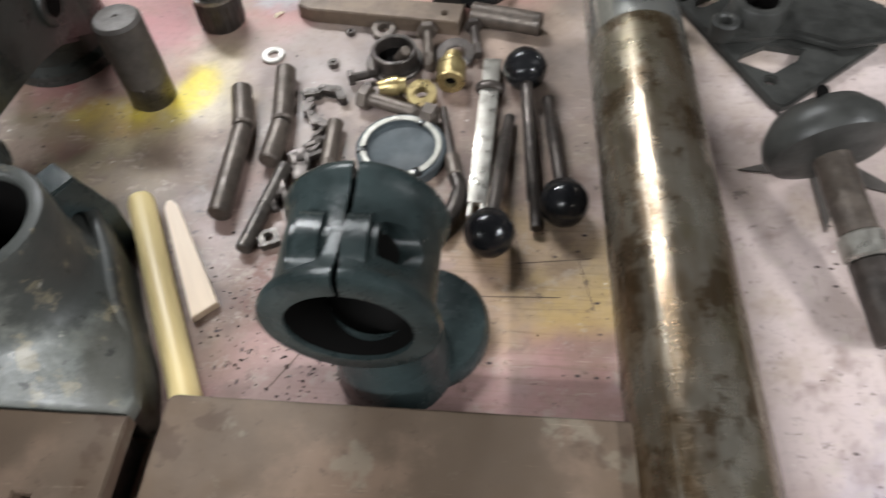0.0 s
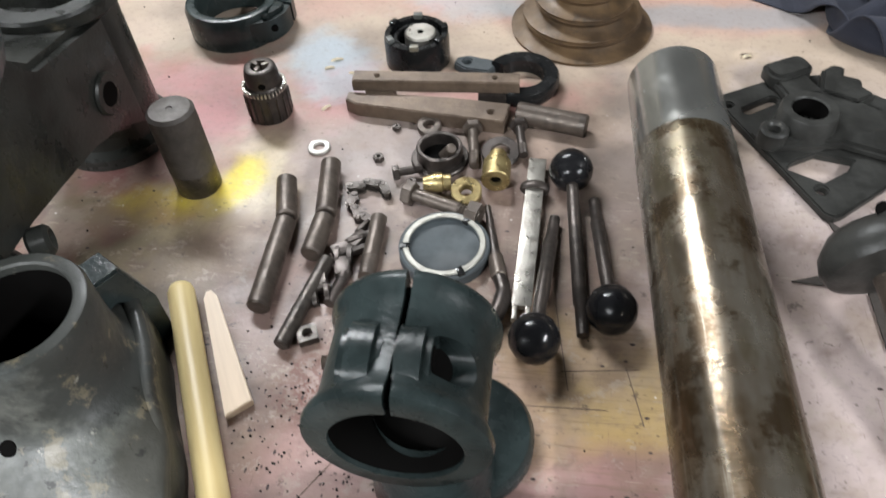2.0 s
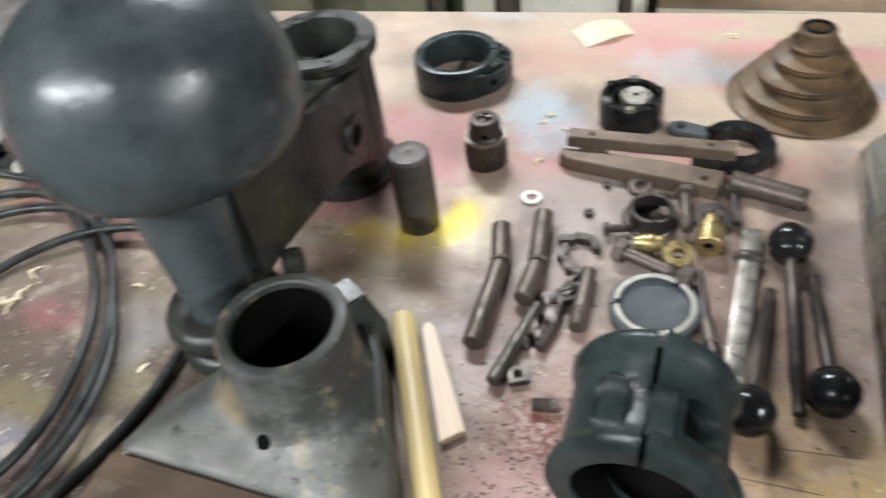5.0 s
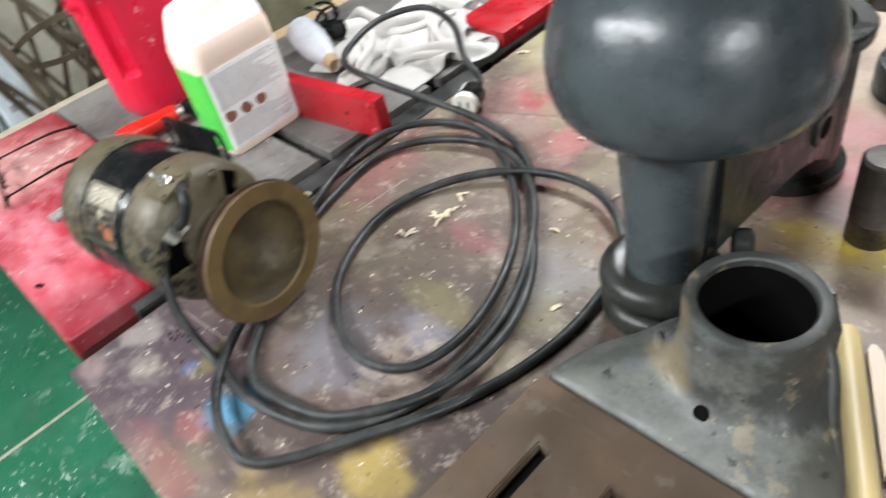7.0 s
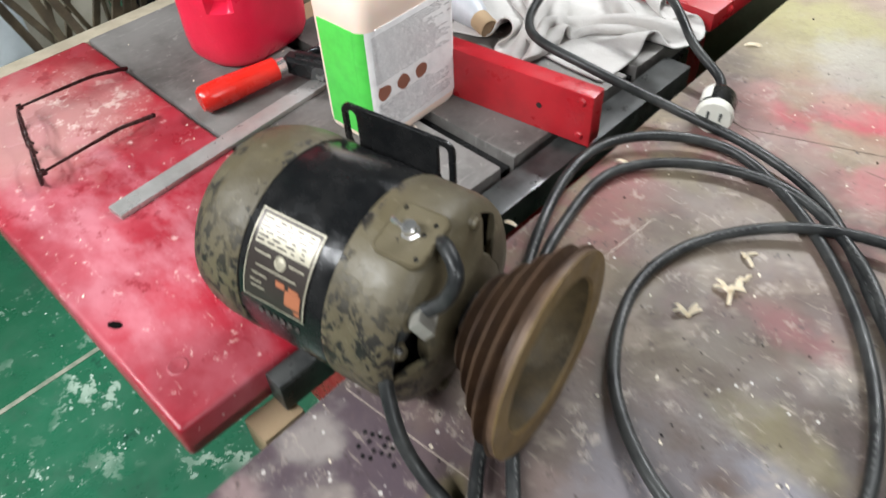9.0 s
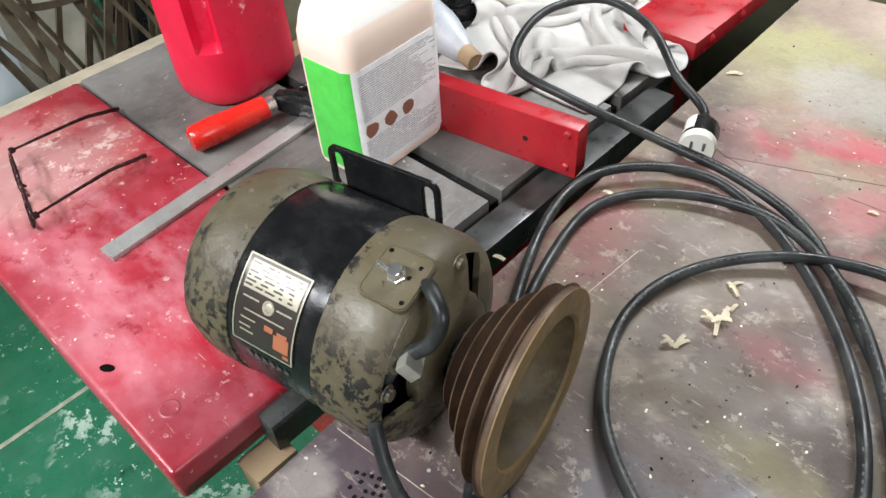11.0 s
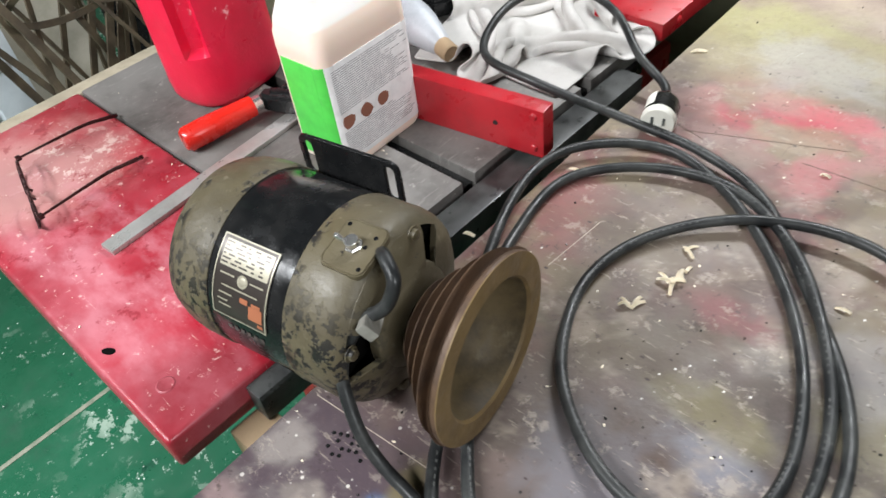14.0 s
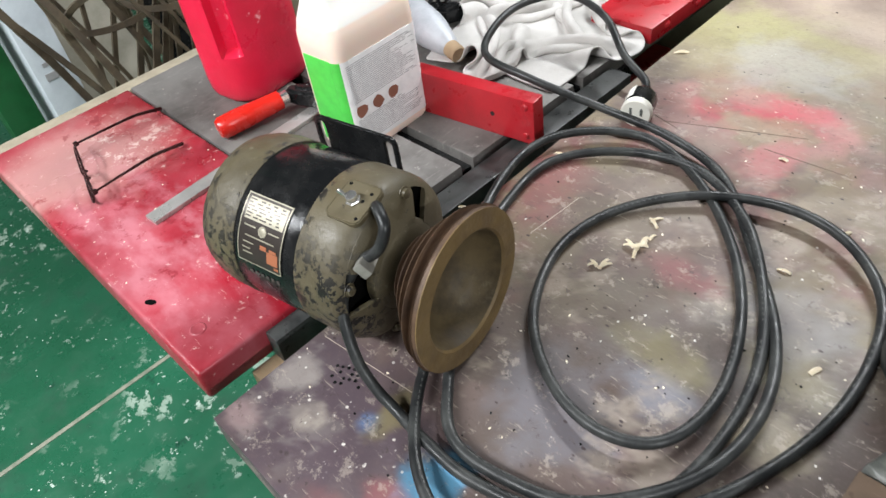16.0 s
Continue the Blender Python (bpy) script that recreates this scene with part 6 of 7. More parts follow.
def make_cord():
    c = thing("power_cord", pose(0, 0, 0), "long coiled black rubber power cord", "power cord")
    part("cable", tube(smooth_path(cord_points(), 7), 0.005, 14), RUBBER, c)
    line = smooth_path(cord_points(), 7)
    bm = bmesh.new()
    rng = random.Random(8)
    for i in range(60, len(line) - 60):
        if (i // 26) % 3 == 2:
            continue
        a, d = line[i], (line[i + 1] - line[i - 1]).normalized()
        side = Vector((-d.y, d.x, 0)) * 0.0022
        for k in (0.0, 0.5):
            if rng.random() < 0.25:
                continue
            bit = box(rng.uniform(0.0018, 0.0034), 0.0011, 0.0003)
            bit.transform(Matrix.Translation(a.lerp(line[i + 1], k) + side + Vector((0, 0, 0.0046))) @ Matrix.Rotation(math.atan2(d.y, d.x), 4, "Z") @ pose(0, 0, 0, -24, 0, 0))
            bm = join(bm, bit)
    tagged(part("printed_marking", bm, PRINTGREY, c, smooth=False), "faint pale printed bars along the cord", kind="stuff")
    cl = along((-0.7265, 0.151, 0.121), (-0.7345, 0.143, 0.111))[0]
    part("cord_clip", box(0.027, 0.014, 0.0095, 0.0015), CLIPSTEEL, c, "square bright metal strain relief clip", m=cl @ pose(0, -0.003, 0, 0, 0, 12))
    m, n = along((-0.768, 0.608, 0.0195), (-0.7515, 0.563, 0.0195))
    pl = part("plug", lathe([(0, -0.004), (0.0075, -0.004), (0.0085, 0.0), (0.0125, 0.005), (0.0168, 0.012), (0.0178, 0.016), (0.0178, 0.038), (0.017, 0.0385)], 36, m=m), BLACKMT, c, "black round plug body")
    part("plug_strip", lathe([(0.01795, 0.012), (0.01805, 0.015), (0.01805, 0.032), (0.01795, 0.034)], 6, 115, 160, m=m), WHITEPL, pl, "white strip on the plug body")
    part("plug_face", lathe([(0.0178, 0.038), (0.0182, 0.039), (0.0182, 0.046), (0.0168, 0.048), (0, 0.048)], 36, m=m), WHITEPL, pl, "white plug face")
    for x, y, w, h in ((-0.006, 0.003, 0.0026, 0.009), (0.006, 0.003, 0.0026, 0.009), (0, -0.007, 0.006, 0.0055)):
        part("contact_slot", box(w, h, 0.001, 0.0002), CASTGREY, pl, m=m @ pose(x, y, 0.0477))
    return c


make_cord()

# ---- on the saw ----


def make_jug():
    j = thing("plastic_jug", pose(-1.046, 0.4005, SAW_Z, 0, 0, 2.5), "translucent jug of peach-coloured liquid with a white and green label", "jug")
    bm = bmesh.new()
    levels = [(0.0, 0.92, 0.92, 0.012), (0.004, 0.975, 0.975, 0.014), (0.012, 1.0, 1.0, 0.015), (0.135, 1.0, 1.0, 0.015), (0.139, 1.02, 1.02, 0.018), (0.156, 1.02, 1.02, 0.02), (0.162, 0.99, 1.0, 0.021), (0.172, 0.9, 0.985, 0.02), (0.182, 0.74, 0.97, 0.019), (0.193, 0.58, 0.95, 0.018), (0.204, 0.48, 0.91, 0.016), (0.211, 0.4, 0.86, 0.014), (0.215, 0.28, 0.78, 0.01)]
    rings = []
    for z, kx, ky, r in levels:
        rings.append([bm.verts.new((x + 0.0065, y, z)) for x, y in rounded(0.077 * kx, 0.13 * ky, min(r, 0.037 * kx))])
    for a, b in zip(rings, rings[1:]):
        for i in range(len(a)):
            bm.faces.new((a[i], a[(i + 1) % len(a)], b[(i + 1) % len(a)], b[i]))
    bm.faces.new(rings[0])
    bm.faces.new(rings[-1])
    bmesh.ops.recalc_face_normals(bm, faces=bm.faces[:])
    body = part("body", bm, JUG, j)
    # finger slot under the carrying handle
    carve(body, prism(rounded(0.036, 0.015, 0.0055, 4), -0.05, 0.05, m=pose(-1.046, 0.4005, SAW_Z, 0, 0, 2.5) @ pose(0, -0.022, 0.188) @ Matrix(((0, 0, 1, 0), (1, 0, 0, 0), (0, 1, 0, 0), (0, 0, 0, 1)))))
    part("handle", tube(smooth_path([(0.0065, -0.046, 0.204), (0.0065, -0.036, 0.21), (0.0065, -0.02, 0.2125), (0.0065, 0.004, 0.2115)], 6), 0.0095, 16), JUG, j, "moulded plastic carrying handle")
    # brown panel added inside the slot, coloured like the shaded hollow
    part("slot_fill", box(0.006, 0.04, 0.018, 0.001, at=(0.022, -0.022, 0.179)), SLOTBROWN, j, "brown panel added to darken the finger slot")
    part("cap", lathe([(0, 0.238), (0.016, 0.238), (0.0175, 0.236), (0.0175, 0.211), (0, 0.211)], 28, m=pose(0.0065, 0.036, 0)), WHITEPL, j, "white screw cap")
    lab = part("label", box(0.0012, 0.1, 0.119, 0.0004, at=(0.0454, 0.0, 0.012)), LABELW, j, "white printed paper label")
    part("green_label", box(0.048, 0.0012, 0.119, 0.0004, at=(0.006, -0.0654, 0.012)), LABELG, j, "green paper label")
    part("green_label_fold", lathe([(0.0158, 0.012), (0.0158, 0.131)], 8, 270, 318, m=pose(0.03, -0.05, 0)), LABELG, j)
    part("white_label_fold", lathe([(0.0158, 0.012), (0.0158, 0.131)], 8, 318, 360, m=pose(0.03, -0.05, 0)), LABELW, j)
    part("white_label_fold", lathe([(0.0158, 0.012), (0.0158, 0.131)], 8, 0, 40, m=pose(0.03, 0.05, 0)), LABELW, j)
    rng = random.Random(4)
    for i in range(44):
        z = 0.124 - 0.00245 * i
        if 0.052 < z < 0.073:
            continue
        y = -0.056
        end = 0.046 * (1 if rng.random() < 0.75 else rng.uniform(0.2, 0.9))
        while y < end:
            w = rng.uniform(0.004, 0.016)
            part("print_bar", box(0.0003, min(w, end - y + 0.002), 0.0007, at=(0.0461, y + w / 2, z)), INK, lab)
            y += w + rng.uniform(0.0009, 0.002)
    # small cut-out photographs in a row
    for i, y in enumerate((-0.047, -0.02, 0.006)):
        o = [(0.0095 * (0.75 + 0.3 * rng.random()) * math.cos(a), 0.0095 * (0.75 + 0.35 * rng.random()) * math.sin(a)) for a in [k * math.pi / 5 for k in range(10)]]
        part("pictogram", prism(o, 0, 0.0004), INKBR, lab, m=pose(0.0461, y, 0.062, 0, 90, 0))
    return j


make_jug()


def make_can():
    c = thing("fuel_can", pose(-1.287, 0.382, SAW_Z, 0, 0, 7), "bright red plastic fuel can", "fuel can")
    bm = bmesh.new()
    rings = []
    levels = [(0, 0.86), (0.004, 0.93), (0.012, 0.98), (0.028, 1.0)] + [(0.036 + 0.0075 * i, 1.0 - 0.00055 * i) for i in range(27)] + [(0.25, 0.965), (0.27, 0.93), (0.29, 0.8), (0.3, 0.6)]
    for z, k in levels:
        row = []
        for x, y in rounded(0.115 * k, 0.145 * k, 0.046 * k, 18):
            # finger grip pressed into the corner
            d = math.hypot((math.degrees(math.atan2(y, x)) + 57) / 9.5, 0)
            w = max(0, min(1, (1.2 - d) / 0.35)) * max(0, min(1, (z - 0.073) / 0.008)) * max(0, min(1, (0.215 - z) / 0.03))
            f = 1 - 0.2 * w * w * (3 - 2 * w)
            row.append(bm.verts.new((x * f, y * f, z)))
        rings.append(row)
    for a, b in zip(rings, rings[1:]):
        for i in range(len(a)):
            bm.faces.new((a[i], a[(i + 1) % len(a)], b[(i + 1) % len(a)], b[i]))
    bm.faces.new(rings[0])
    bm.faces.new(rings[-1])
    part("body", bm, PLASTICRED, c)
    em = pose(-0.012, -0.0722, 0.186, 90, 0, 0)
    frame_pts = [Vector((x, y, 0)) for x, y in rounded(0.046, 0.02, 0.002, 2)]
    part("emblem_frame", tube(frame_pts + frame_pts[:1], 0.0008, 6, caps=False), PLASTICRED, c, m=em)
    for i in range(6):
        part("embossed_bar", box(0.004, 0.011, 0.0012, 0.0005, at=(-0.0175 + 0.007 * i, 0, -0.0002)), PLASTICRED, c, m=em)
    part("handle", tube(smooth_path([(-0.05, 0, 0.28), (-0.04, 0, 0.32), (0.02, 0, 0.325), (0.05, 0, 0.28)], 6), 0.013, 14), PLASTICRED, c)
    return c


make_can()


def make_clamp():
    c = thing("bar_clamp", pose(0, 0, 0), "steel bar clamp with a red wooden handle", "clamp")
    m, length = along((-1.115, 0.102, SAW_Z + 0.003), (-1.14, 0.4, SAW_Z + 0.003))
    part("bar", box(0.022, 0.006, length, 0.0012), BARSTEEL, c, "flat bright steel bar", m=m)
    m, n = along((-1.193, 0.252, SAW_Z + 0.017), (-1.178, 0.345, SAW_Z + 0.02))
    part("handle", lathe([(0, 0), (0.012, 0.0005), (0.0155, 0.005), (0.0158, 0.03), (0.0145, 0.06), (0.013, n), (0, n)], 32, m=m), REDHANDLE, c, "red lacquered handle")
    part("ferrule", rod(0.0095, n, n + 0.012, 0.001, m=m), CHROME, c)
    prof = [(0, n + 0.01)]
    for i in range(14):
        prof += [(0.0045, n + 0.011 + i * 0.0035), (0.006, n + 0.0127 + i * 0.0035)]
    part("screw", lathe(prof + [(0, n + 0.06)], 16, m=m), BLACKMT, c)
    part("sliding_jaw", prism([(-0.052, -0.009), (-0.03, -0.013), (0.02, -0.0135), (0.05, -0.0115), (0.05, 0.0115), (0.02, 0.013), (-0.03, 0.011), (-0.052, 0.007)], 0, 0.024, bevel=0.004), BLACKMT, c, m=pose(-1.135, 0.385, SAW_Z + 0.0065, 0, 0, 24))
    part("jaw_rib", box(0.075, 0.006, 0.005, 0.0015), BLACKMT, c, m=pose(-1.135, 0.385, SAW_Z + 0.0295, 0, 0, 24))
    return c


make_clamp()


def make_glasses():
    g = thing("spectacles", pose(0, 0, 0), "brown-framed spectacles with open temples", "glasses")
    z = SAW_Z
    near, far = Vector((-1.205, 0.0765, z + 0.0235)), Vector((-1.335, 0.1085, z + 0.0235))
    tip_n, tip_f = Vector((-1.229, 0.211, z + 0.004)), Vector((-1.341, 0.239, z + 0.004))
    down = Vector((0.003, -0.007, -0.021))
    across = (far - near)
    for k in (0.02, 0.56):
        o = near + across * k
        w = across * 0.42
        loop = []
        for i in range(25):
            a = 2 * math.pi * i / 24
            ca, sa = math.cos(a), math.sin(a)
            loop.append(o + w * (0.5 + 0.5 * math.copysign(abs(ca) ** 0.6, ca)) + down * (0.5 - 0.5 * math.copysign(abs(sa) ** 0.6, sa)))
        part("rim", tube(loop, 0.0016, 8), GLASSFR, g)
        part("nose_pad", tube([o + w * (0.97 if k < 0.3 else 0.03) + down * 0.5, o + w * (0.97 if k < 0.3 else 0.03) + down * 0.75 + Vector((0, 0.006, 0))], 0.0016, 8), GLASSFR, g)
    part("bridge", tube(smooth_path([near + across * 0.44 + down * 0.3, near + across * 0.5 + down * 0.15, near + across * 0.56 + down * 0.3], 4), 0.0018, 8), GLASSFR, g)
    for a, b in ((near, tip_n), (far, tip_f)):
        part("hinge", box(0.007, 0.006, 0.005, 0.001, base=False, at=tuple(a + Vector((0, 0.002, -0.004)))), GLASSFR, g)
        bend = a.lerp(b, 0.66) + Vector((0.004, 0, 0.006))
        part("temple", tube(smooth_path([a + Vector((0, 0.001, -0.004)), a.lerp(bend, 0.5) + Vector((0.001, 0, -0.001)), bend, bend.lerp(b, 0.5) + Vector((0.003, 0, 0.002)), b], 6), lambda t: 0.0014 + 0.0014 * t, 8), GLASSFR, g)
    return g


make_glasses()


def gathered_sheet(n, size, squeeze_x, squeeze_y, seed, steps=90, stiff=0.25):
    """Heights and places of a square sheet pushed together until it buckles."""
    rng = np.random.default_rng(seed)
    u, v = np.meshgrid(np.linspace(-1, 1, n), np.linspace(-1, 1, n), indexing="ij")
    p = np.zeros((n, n, 3))
    p[..., 0] = u * np.sqrt(1 - v * v * 0.33) * size / 2
    p[..., 1] = v * np.sqrt(1 - u * u * 0.33) * size / 2
    for q in range(7):
        th, f, ph = rng.uniform(0, 6.28), rng.uniform(2, 7), rng.uniform(0, 6.28)
        p[..., 2] += 0.004 * np.sin(f * (u * np.cos(th) + v * np.sin(th)) + ph)
    p[..., 2] += 0.012 + rng.normal(0, 0.0012, (n, n))
    d = size / (n - 1)
    links = []
    for di, dj, k in ((1, 0, 1.0), (0, 1, 1.0), (1, 1, 0.5), (1, -1, 0.5), (3, 0, stiff), (0, 3, stiff)):
        for odd in (0, 1):
            i, j = np.meshgrid(np.arange(n), np.arange(n), indexing="ij")
            key = (i // max(di, 1)) if di else (j // max(dj, 1))
            ok = (i + di < n) & (j + dj < n) & (j + dj >= 0) & (key % 2 == odd)
            links.append((i[ok], j[ok], i[ok] + di, j[ok] + dj, d * math.hypot(di, dj), k))
    for step in range(steps):
        if step < steps * 0.7:
            p[..., 0] *= squeeze_x
            p[..., 1] *= squeeze_y
        p[..., 2] -= 0.0012
        for it in range(6):
            for a, b, a2, b2, rest, k in links:
                e = p[a2, b2] - p[a, b]
                ln = np.linalg.norm(e, axis=1, keepdims=True) + 1e-9
                move = e * (0.5 * k * (ln - rest) / ln)
                if rest > d * 2.5:
                    move[ln[:, 0] > rest] = 0
                p[a, b] += move
                p[a2, b2] -= move
            np.maximum(p[..., 2], 0.001, out=p[..., 2])
    return p


def crumple(name, m, size, sx, sy, seed, mat, label, category, n=48):
    """A heap of cloth lying in folds."""
    p = gathered_sheet(n, size, sx, sy, seed)
    bm = bmesh.new()
    rows = [[bm.verts.new(p[i, j]) for j in range(n)] for i in range(n)]
    for i in range(n - 1):
        for j in range(n - 1):
            bm.faces.new((rows[i][j], rows[i + 1][j], rows[i + 1][j + 1], rows[i][j + 1]))
    t = thing(name, m, label, category)
    ob = part("cloth", bm, mat, t)
    sub = ob.modifiers.new("smooth", "SUBSURF")
    sub.levels = sub.render_levels = 2
    sol = ob.modifiers.new("thickness", "SOLIDIFY")
    sol.thickness, sol.offset = 0.002, 1.0
    return t


crumple("cotton_rag", pose(-1.02, 0.71, SAW_Z, 0, 0, 8), 0.385, 0.985, 0.989, 5, RAG, "crumpled warm white cotton rag in loose folds", "rag", 42)
crumple("navy_cloth", pose(0.575, 1.0, 0.0, 0, 0, -38), 0.85, 0.9845, 0.982, 12, NAVY, "bunched dark navy cloth", "cloth", 62)


def make_tape_can():
    m, length = along((-1.192, 0.612, SAW_Z + 0.029), (-1.058, 0.578, SAW_Z + 0.0125))
    c = thing("silver_canister", m, "pale silver bottle lying behind the jug with a tan cap", "bottle")
    part("body", lathe([(0, 0), (0.024, 0), (0.0275, 0.003), (0.028, 0.05), (0.0265, 0.065), (0.016, length - 0.03), (0.0125, length - 0.022), (0, length - 0.022)], 36), SILVER, c)
    part("cap", lathe([(0.0125, length - 0.024), (0.013, length - 0.022), (0.0125, length - 0.002), (0.011, length), (0, length)], 28), KRAFT, c, "tan cap")
    k = thing("black_tool", pose(-1.175, 0.66, SAW_Z, 0, 0, 35), "tangled black metal tool with curved prongs", "tool")
    part("block", prism([(-0.032, -0.012), (0.01, -0.018), (0.034, -0.004), (0.026, 0.016), (-0.02, 0.019)], 0, 0.026, bevel=0.005), BLACKMT, k)
    for x, y, a, r in ((-0.024, 0.008, 10, 0.02), (-0.004, 0.012, 50, 0.024), (0.014, 0.002, 110, 0.018), (0.004, -0.012, 200, 0.022)):
        path = [Vector((0.9 * r * math.sin(u * 0.5), 0, 0.018 + r * (1 - math.cos(u * 0.42)) * 0.9)) for u in range(9)]
        part("prong", tube(smooth_path(path, 3), lambda t: 0.0042 - 0.0018 * t, 8), BLACKMT, k, m=pose(x, y, 0, 0, 0, a))


make_tape_can()

# ---- chips and scraps ----


def make_scrap(name, m, sx, sy, mat, label, category, bend=0.004):
    s = thing(name, m, label, category)
    bm = bmesh.new()
    n = 6
    rows = [[bm.verts.new((sx * (i / n - 0.5), sy * (j / 2 - 0.5) * (1 - 0.35 * abs(i / n - 0.4)), 0.0006 + bend * (math.sin(i / n * 3.1) + 0.3 * (j == 1)))) for j in range(3)] for i in range(n + 1)]
    for i in range(n):
        for j in range(2):
            bm.faces.new((rows[i][j], rows[i + 1][j], rows[i + 1][j + 1], rows[i][j + 1]))
    bmesh.ops.solidify(bm, geom=bm.faces[:], thickness=0.0012)
    part("piece", bm, mat, s)
    return s


rng_chip = random.Random(21)
for cx, cy, count in ((-0.646, 0.35, 4), (-0.634, 0.39, 5), (-0.632, 0.41, 3), (-0.645, 0.436, 2), (-0.505, 0.446, 1), (-0.783, 0.47, 2), (-0.49, 0.52, 1)):
    for q in range(count):
        a = rng_chip.uniform(0, 360)
        k = rng_chip.uniform(0.01, 0.018)
        make_scrap("wood_chip", pose(cx + 0.006 * math.cos(radians(a)), cy + 0.006 * math.sin(radians(a)), 0.001 * q, 0, 0, a + rng_chip.uniform(-25, 25)), k, rng_chip.uniform(0.003, 0.0055), CHIPW, "small pale curled wood shaving", "wood shaving", 0.0022)
for x, y, a, k in ((0.027, 1.036, 10, 0.02), (-0.136, 0.791, -10, 0.02), (-0.165, 0.816, 20, 0.014), (-0.799, 0.744, 20, 0.016), (-0.589, 0.601, 0, 0.01), (-0.8, 0.74, 30, 0.018), (-0.157, 0.729, 50, 0.012), (0.294, 0.851, 20, 0.012), (0.31, 0.822, 60, 0.014), (-0.17, 0.8, 20, 0.011), (0.03, 1.03, 0, 0.012), (-0.44, 0.36, 70, 0.012), (-0.815, 0.335, 10, 0.012)):
    make_scrap("wood_chip", pose(x, y, 0, 0, 0, a), k, 0.005, CHIPW, "small pale wood shaving", "wood shaving", 0.0015)
make_scrap("card_scrap", pose(-0.139, 1.018, 0, 0, 0, 36), 0.072, 0.056, PAPERY, "torn yellowish card scrap", "card", 0.006)


def make_crumbs():
    rng = random.Random(11)
    bm = bmesh.new()
    for i in range(620):
        x, y = rng.uniform(-0.78, 0.5), rng.uniform(0.05, 1.0)
        if rng.random() < 0.62:
            x, y = rng.gauss(-0.06, 0.05), rng.gauss(0.37, 0.05)
        elif i % 3 == 0:
            x, y = rng.gauss(-0.56, 0.1), rng.gauss(0.3, 0.13)
        if x < -0.78 or y < 0.03:
            continue
        s = rng.uniform(0.0005, 0.0012)
        bmesh.ops.create_icosphere(bm, subdivisions=1, radius=s, matrix=pose(x, y, s * 0.4, rng.uniform(0, 90), 0, rng.uniform(0, 90)) @ Matrix.Diagonal((1, rng.uniform(0.5, 1.6), 0.6, 1)))
    for i in range(6):
        for j in range(4):
            if rng.random() < 0.8:
                c, q = 0.0058 * (i - 2.5), 0.0058 * (j - 1.5)
                bmesh.ops.create_icosphere(bm, subdivisions=1, radius=0.0019, matrix=pose(-0.738 + 0.9 * c - 0.43 * q, 0.106 + 0.43 * c + 0.9 * q, 0.0004) @ Matrix.Diagonal((1, 1, 0.3, 1)))
    ob = part("black_crumbs", bm, BLACKMT, None)
    tagged(ob, "scattered black metal crumbs and grit", "grit", kind="stuff")
    bm = bmesh.new()
    for i in range(190):
        x, y, z = (rng.uniform(-0.8, -0.4), rng.uniform(0.03, 0.7), 0) if rng.random() < 0.55 else (rng.uniform(-1.43, -0.89), rng.uniform(0.03, 0.7), SAW_Z)
        s = rng.uniform(0.0004, 0.0011)
        bmesh.ops.create_icosphere(bm, subdivisions=1, radius=s, matrix=pose(x, y, z + s * 0.4, 0, 0, rng.uniform(0, 180)) @ Matrix.Diagonal((1, rng.uniform(0.5, 2.4), 0.5, 1)))
    ob = part("sawdust_flecks", bm, CHIPW, None)
    tagged(ob, "scattered pale sawdust flecks", "sawdust", kind="stuff")


make_crumbs()

# ---- beyond the bench ----
def make_boards():
    """Boards, a post and shelving standing close behind the bench."""
    for x, w, mat, label in ((-0.98, 0.5, OLIVEBOARD, "dark olive-brown panel standing behind the saw"), (-0.565, 0.12, OLIVEBOARD, "dull olive-grey board standing behind the bench"),
                             (-0.405, 0.055, BOARD, "beige board standing behind the bench"), (-0.244, 0.17, PALEBOARD, "pale weathered board standing behind the bench"),
                             (-0.144, 0.018, DARKPOST, "thin dark wooden post behind the bench"), (-0.123, 0.024, PALEBOARD, "narrow pale board standing behind the bench")):
        b = thing("leaning_board", pose(x, 1.3 + 0.105 * x, FLOOR_Z, -2, 0, 6), label, "board", "boards behind the bench")
        part("panel", box(w, 0.02, 1.25, 0.003), mat, b)
    for x, w in ((-0.49, 0.03), (-0.352, 0.05)):
        b = thing("batten", pose(x, 1.315 + 0.105 * x, FLOOR_Z, -2, 0, 6), "dark narrow batten between the boards", "batten", "battens behind the bench")
        part("panel", box(w, 0.016, 1.22, 0.002), DARKPOST, b)
    # panel added to cover the green floor past the saw with olive-brown
    b = thing("cover_panel", pose(-1.68, 0.98, FLOOR_Z, 0, 0, -4), "dull olive-brown panel added behind the saw", "panel")
    part("panel", box(0.02, 0.62, 0.86, 0.003), OLIVEBOARD, b)
    b = thing("backing_panel", pose(-0.42, 1.345, FLOOR_Z, 0, 0, 6), "dull olive-grey panel standing behind the boards", "panel")
    part("panel", box(0.72, 0.012, 1.3, 0.002), OLIVEBOARD, b)
    k = thing("timber_shelf", pose(0.37, 1.42, FLOOR_Z, 0, 0, 4), "low brown timber shelving behind the bench", "shelf")
    part("top", box(0.94, 0.3, 0.018, 0.003), TIMBER, k, m=pose(0, 0, 0.8))
    part("front_edge", box(0.94, 0.006, 0.02, 0.001), BOARD, k, "paler front edge", m=pose(0, -0.154, 0.799))
    for x in (-0.455, 0.1, 0.455):
        part("upright", box(0.028, 0.28, 0.8, 0.003), TIMBER, k, m=pose(x, 0, 0))
    part("back", box(0.94, 0.014, 1.25, 0.002), TIMBER, k, m=pose(0, 0.16, 0))


make_boards()


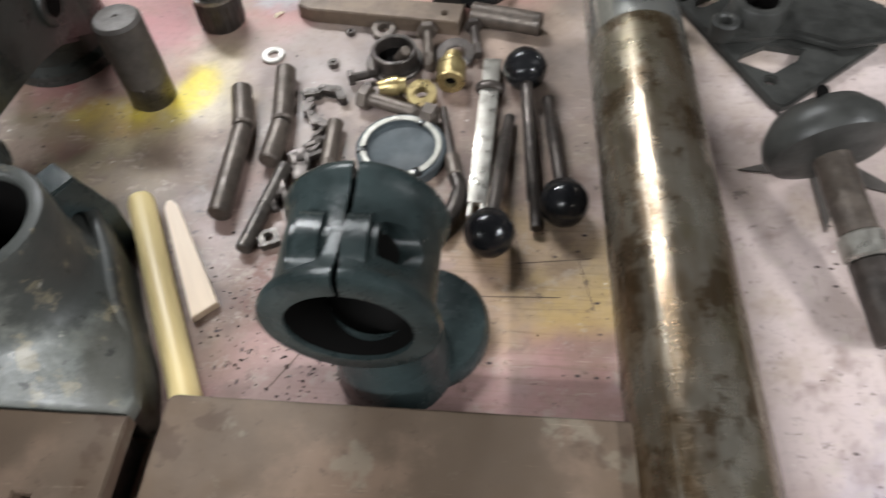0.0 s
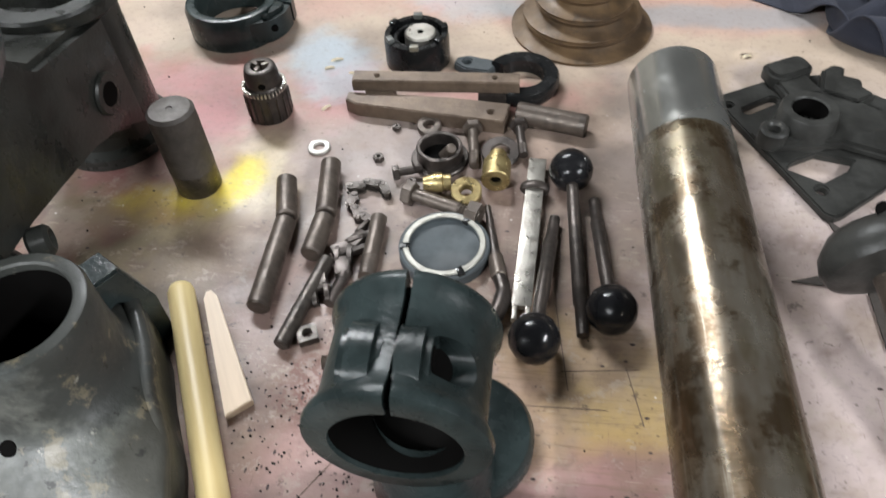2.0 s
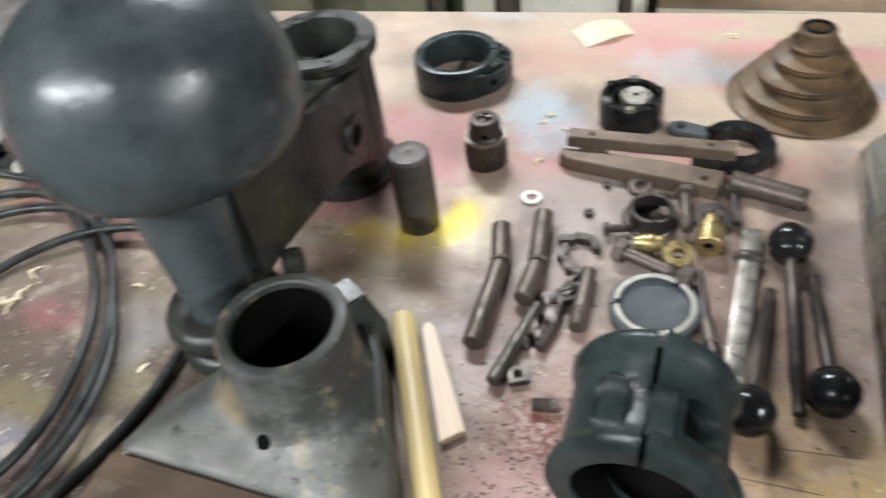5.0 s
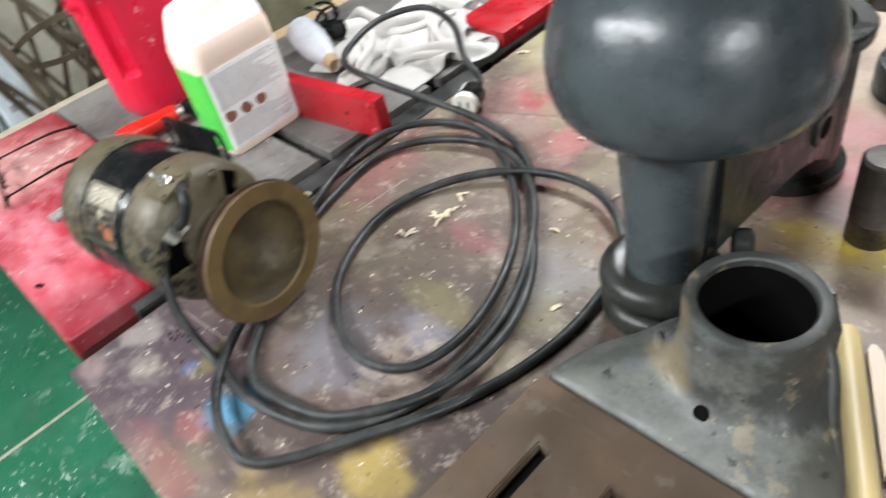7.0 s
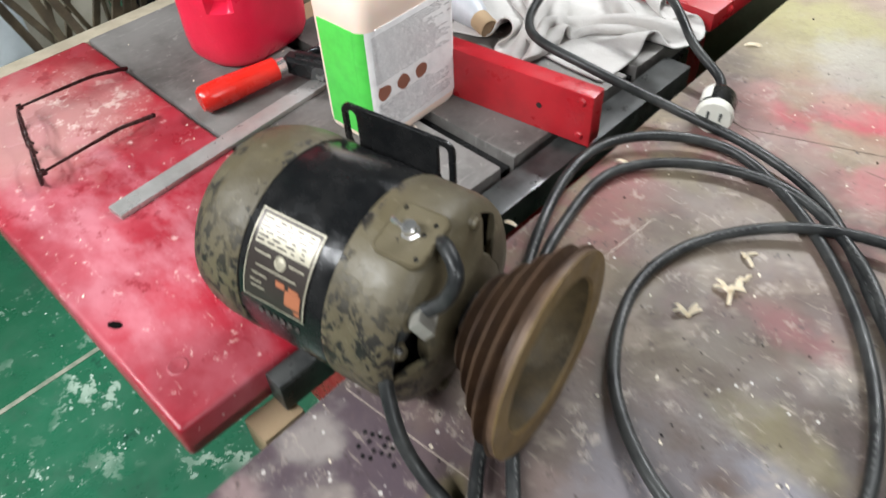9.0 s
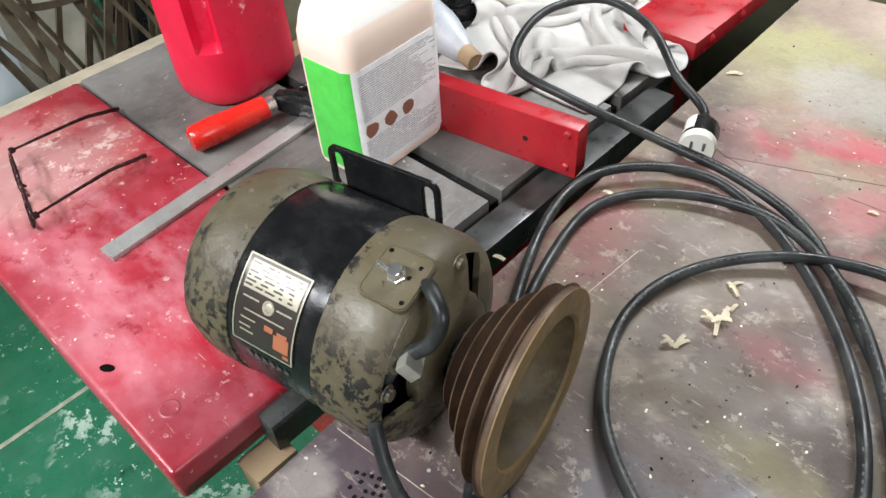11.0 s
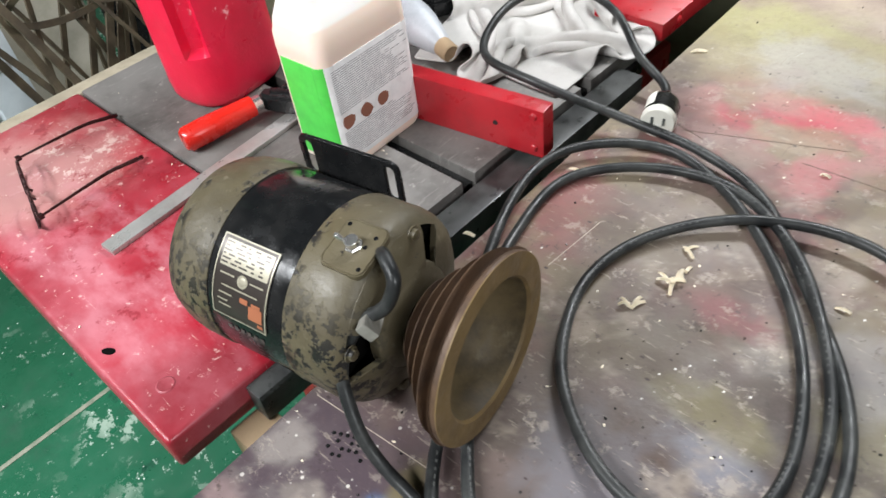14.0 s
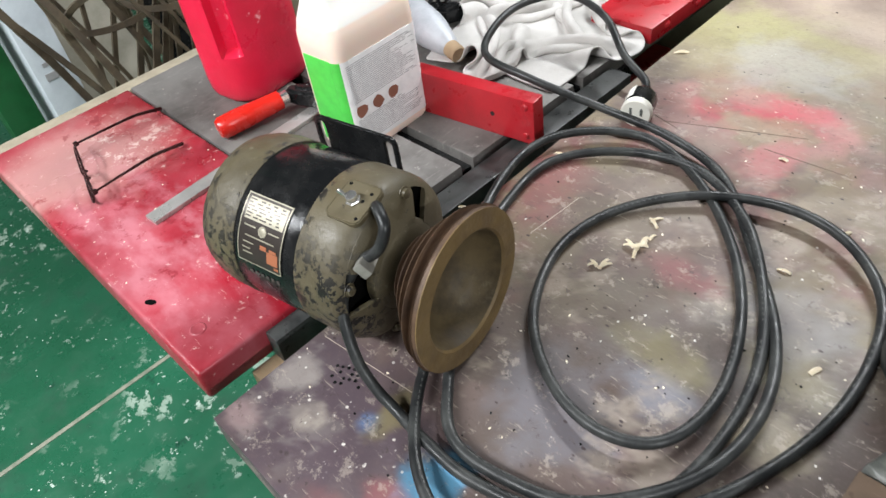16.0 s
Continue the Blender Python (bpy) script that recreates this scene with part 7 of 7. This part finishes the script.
def band_strip(path, w, t):
    """A flat strip bent along a path: a rectangular section swept on edge."""
    bm = bmesh.new()
    rings = []
    for i, p in enumerate(path):
        d = (path[min(i + 1, len(path) - 1)] - path[max(i - 1, 0)]).normalized()
        side = d.cross(Vector((1, 0.25, 0.1)))
        side = side.normalized() if side.length > 1e-4 else Vector((0, 1, 0))
        out = d.cross(side).normalized()
        rings.append([bm.verts.new(p + side * a * w + out * b * t) for a, b in ((-0.5, -0.5), (0.5, -0.5), (0.5, 0.5), (-0.5, 0.5))])
    for a, b in zip(rings, rings[1:]):
        for i in range(4):
            bm.faces.new((a[i], a[(i + 1) % 4], b[(i + 1) % 4], b[i]))
    bm.faces.new(rings[0])
    bm.faces.new(rings[-1])
    bmesh.ops.recalc_face_normals(bm, faces=bm.faces[:])
    return bm


def make_strips():
    """A bundle of bent wooden strips and hoops standing behind the saw."""
    rng = random.Random(5)
    s = thing("bent_strip_bundle", pose(-1.95, 0.47, FLOOR_Z), "bundle of bent brown wooden strips and hoops", "wooden strips")
    for i in range(30):
        y0, lean = rng.uniform(-0.16, 0.2), rng.uniform(-0.22, 0.22)
        x0 = rng.uniform(-0.05, 0.08)
        pts = [Vector((x0, y0 - lean * 0.8, 0.0)), Vector((x0, y0 - lean * 0.35, 0.3)), Vector((x0 + 0.03, y0, 0.55)), Vector((x0 + 0.02, y0 + lean * 0.5, 0.78)), Vector((x0, y0 + lean * 1.1, 1.0))]
        part("strip", band_strip(smooth_path(pts, 6), rng.uniform(0.007, 0.017), 0.005), STRIPW, s, smooth=False)
    for i in range(2):
        cy, cz, r = rng.uniform(-0.08, 0.1), rng.uniform(0.72, 0.86), rng.uniform(0.07, 0.13)
        x0, a0 = rng.uniform(0.05, 0.1), rng.uniform(0, 6)
        pts = [Vector((x0 + 0.03 * math.sin(a + i), cy + r * 1.3 * math.cos(a + a0), cz + r * 0.6 * math.sin(a + a0))) for a in [k * 0.45 for k in range(15)]]
        part("hoop", band_strip(smooth_path(pts, 3), 0.013, 0.005), STRIPW, s, smooth=False)
    return s


make_strips()


def make_carton():
    c = thing("carton", pose(-2.28, 0.3, FLOOR_Z, 0, 0, 4), "tall narrow pale blue and white carton", "carton")
    part("box", box(0.16, 0.09, 1.2, 0.004), CARTON, c)
    for i, z in enumerate((0.62, 0.655)):
        part("print", box(0.002, 0.05 - 0.012 * i, 0.018 - 0.008 * i, at=(0.0808, 0.0, z)), INK, c)
    k = thing("board", pose(-2.3, 0.46, FLOOR_Z, 0, 0, 4), "cream board standing behind bent strips", "board")
    part("panel", box(0.02, 0.22, 1.2, 0.003), BOARD, k)
    # black board added to make the shadowy area behind the saw dark
    d = thing("board", pose(-2.28, 0.84, FLOOR_Z, 0, 0, 4), "black board added in place of the shade behind the saw", "board")
    part("panel", box(0.02, 0.5, 1.3, 0.003), BLACKMT, d)
    p = thing("steel_post", pose(-2.26, 0.195, FLOOR_Z), "dark green painted steel post", "post")
    part("post", box(0.08, 0.08, 2.65, 0.006), GREENPOST, p)


make_carton()
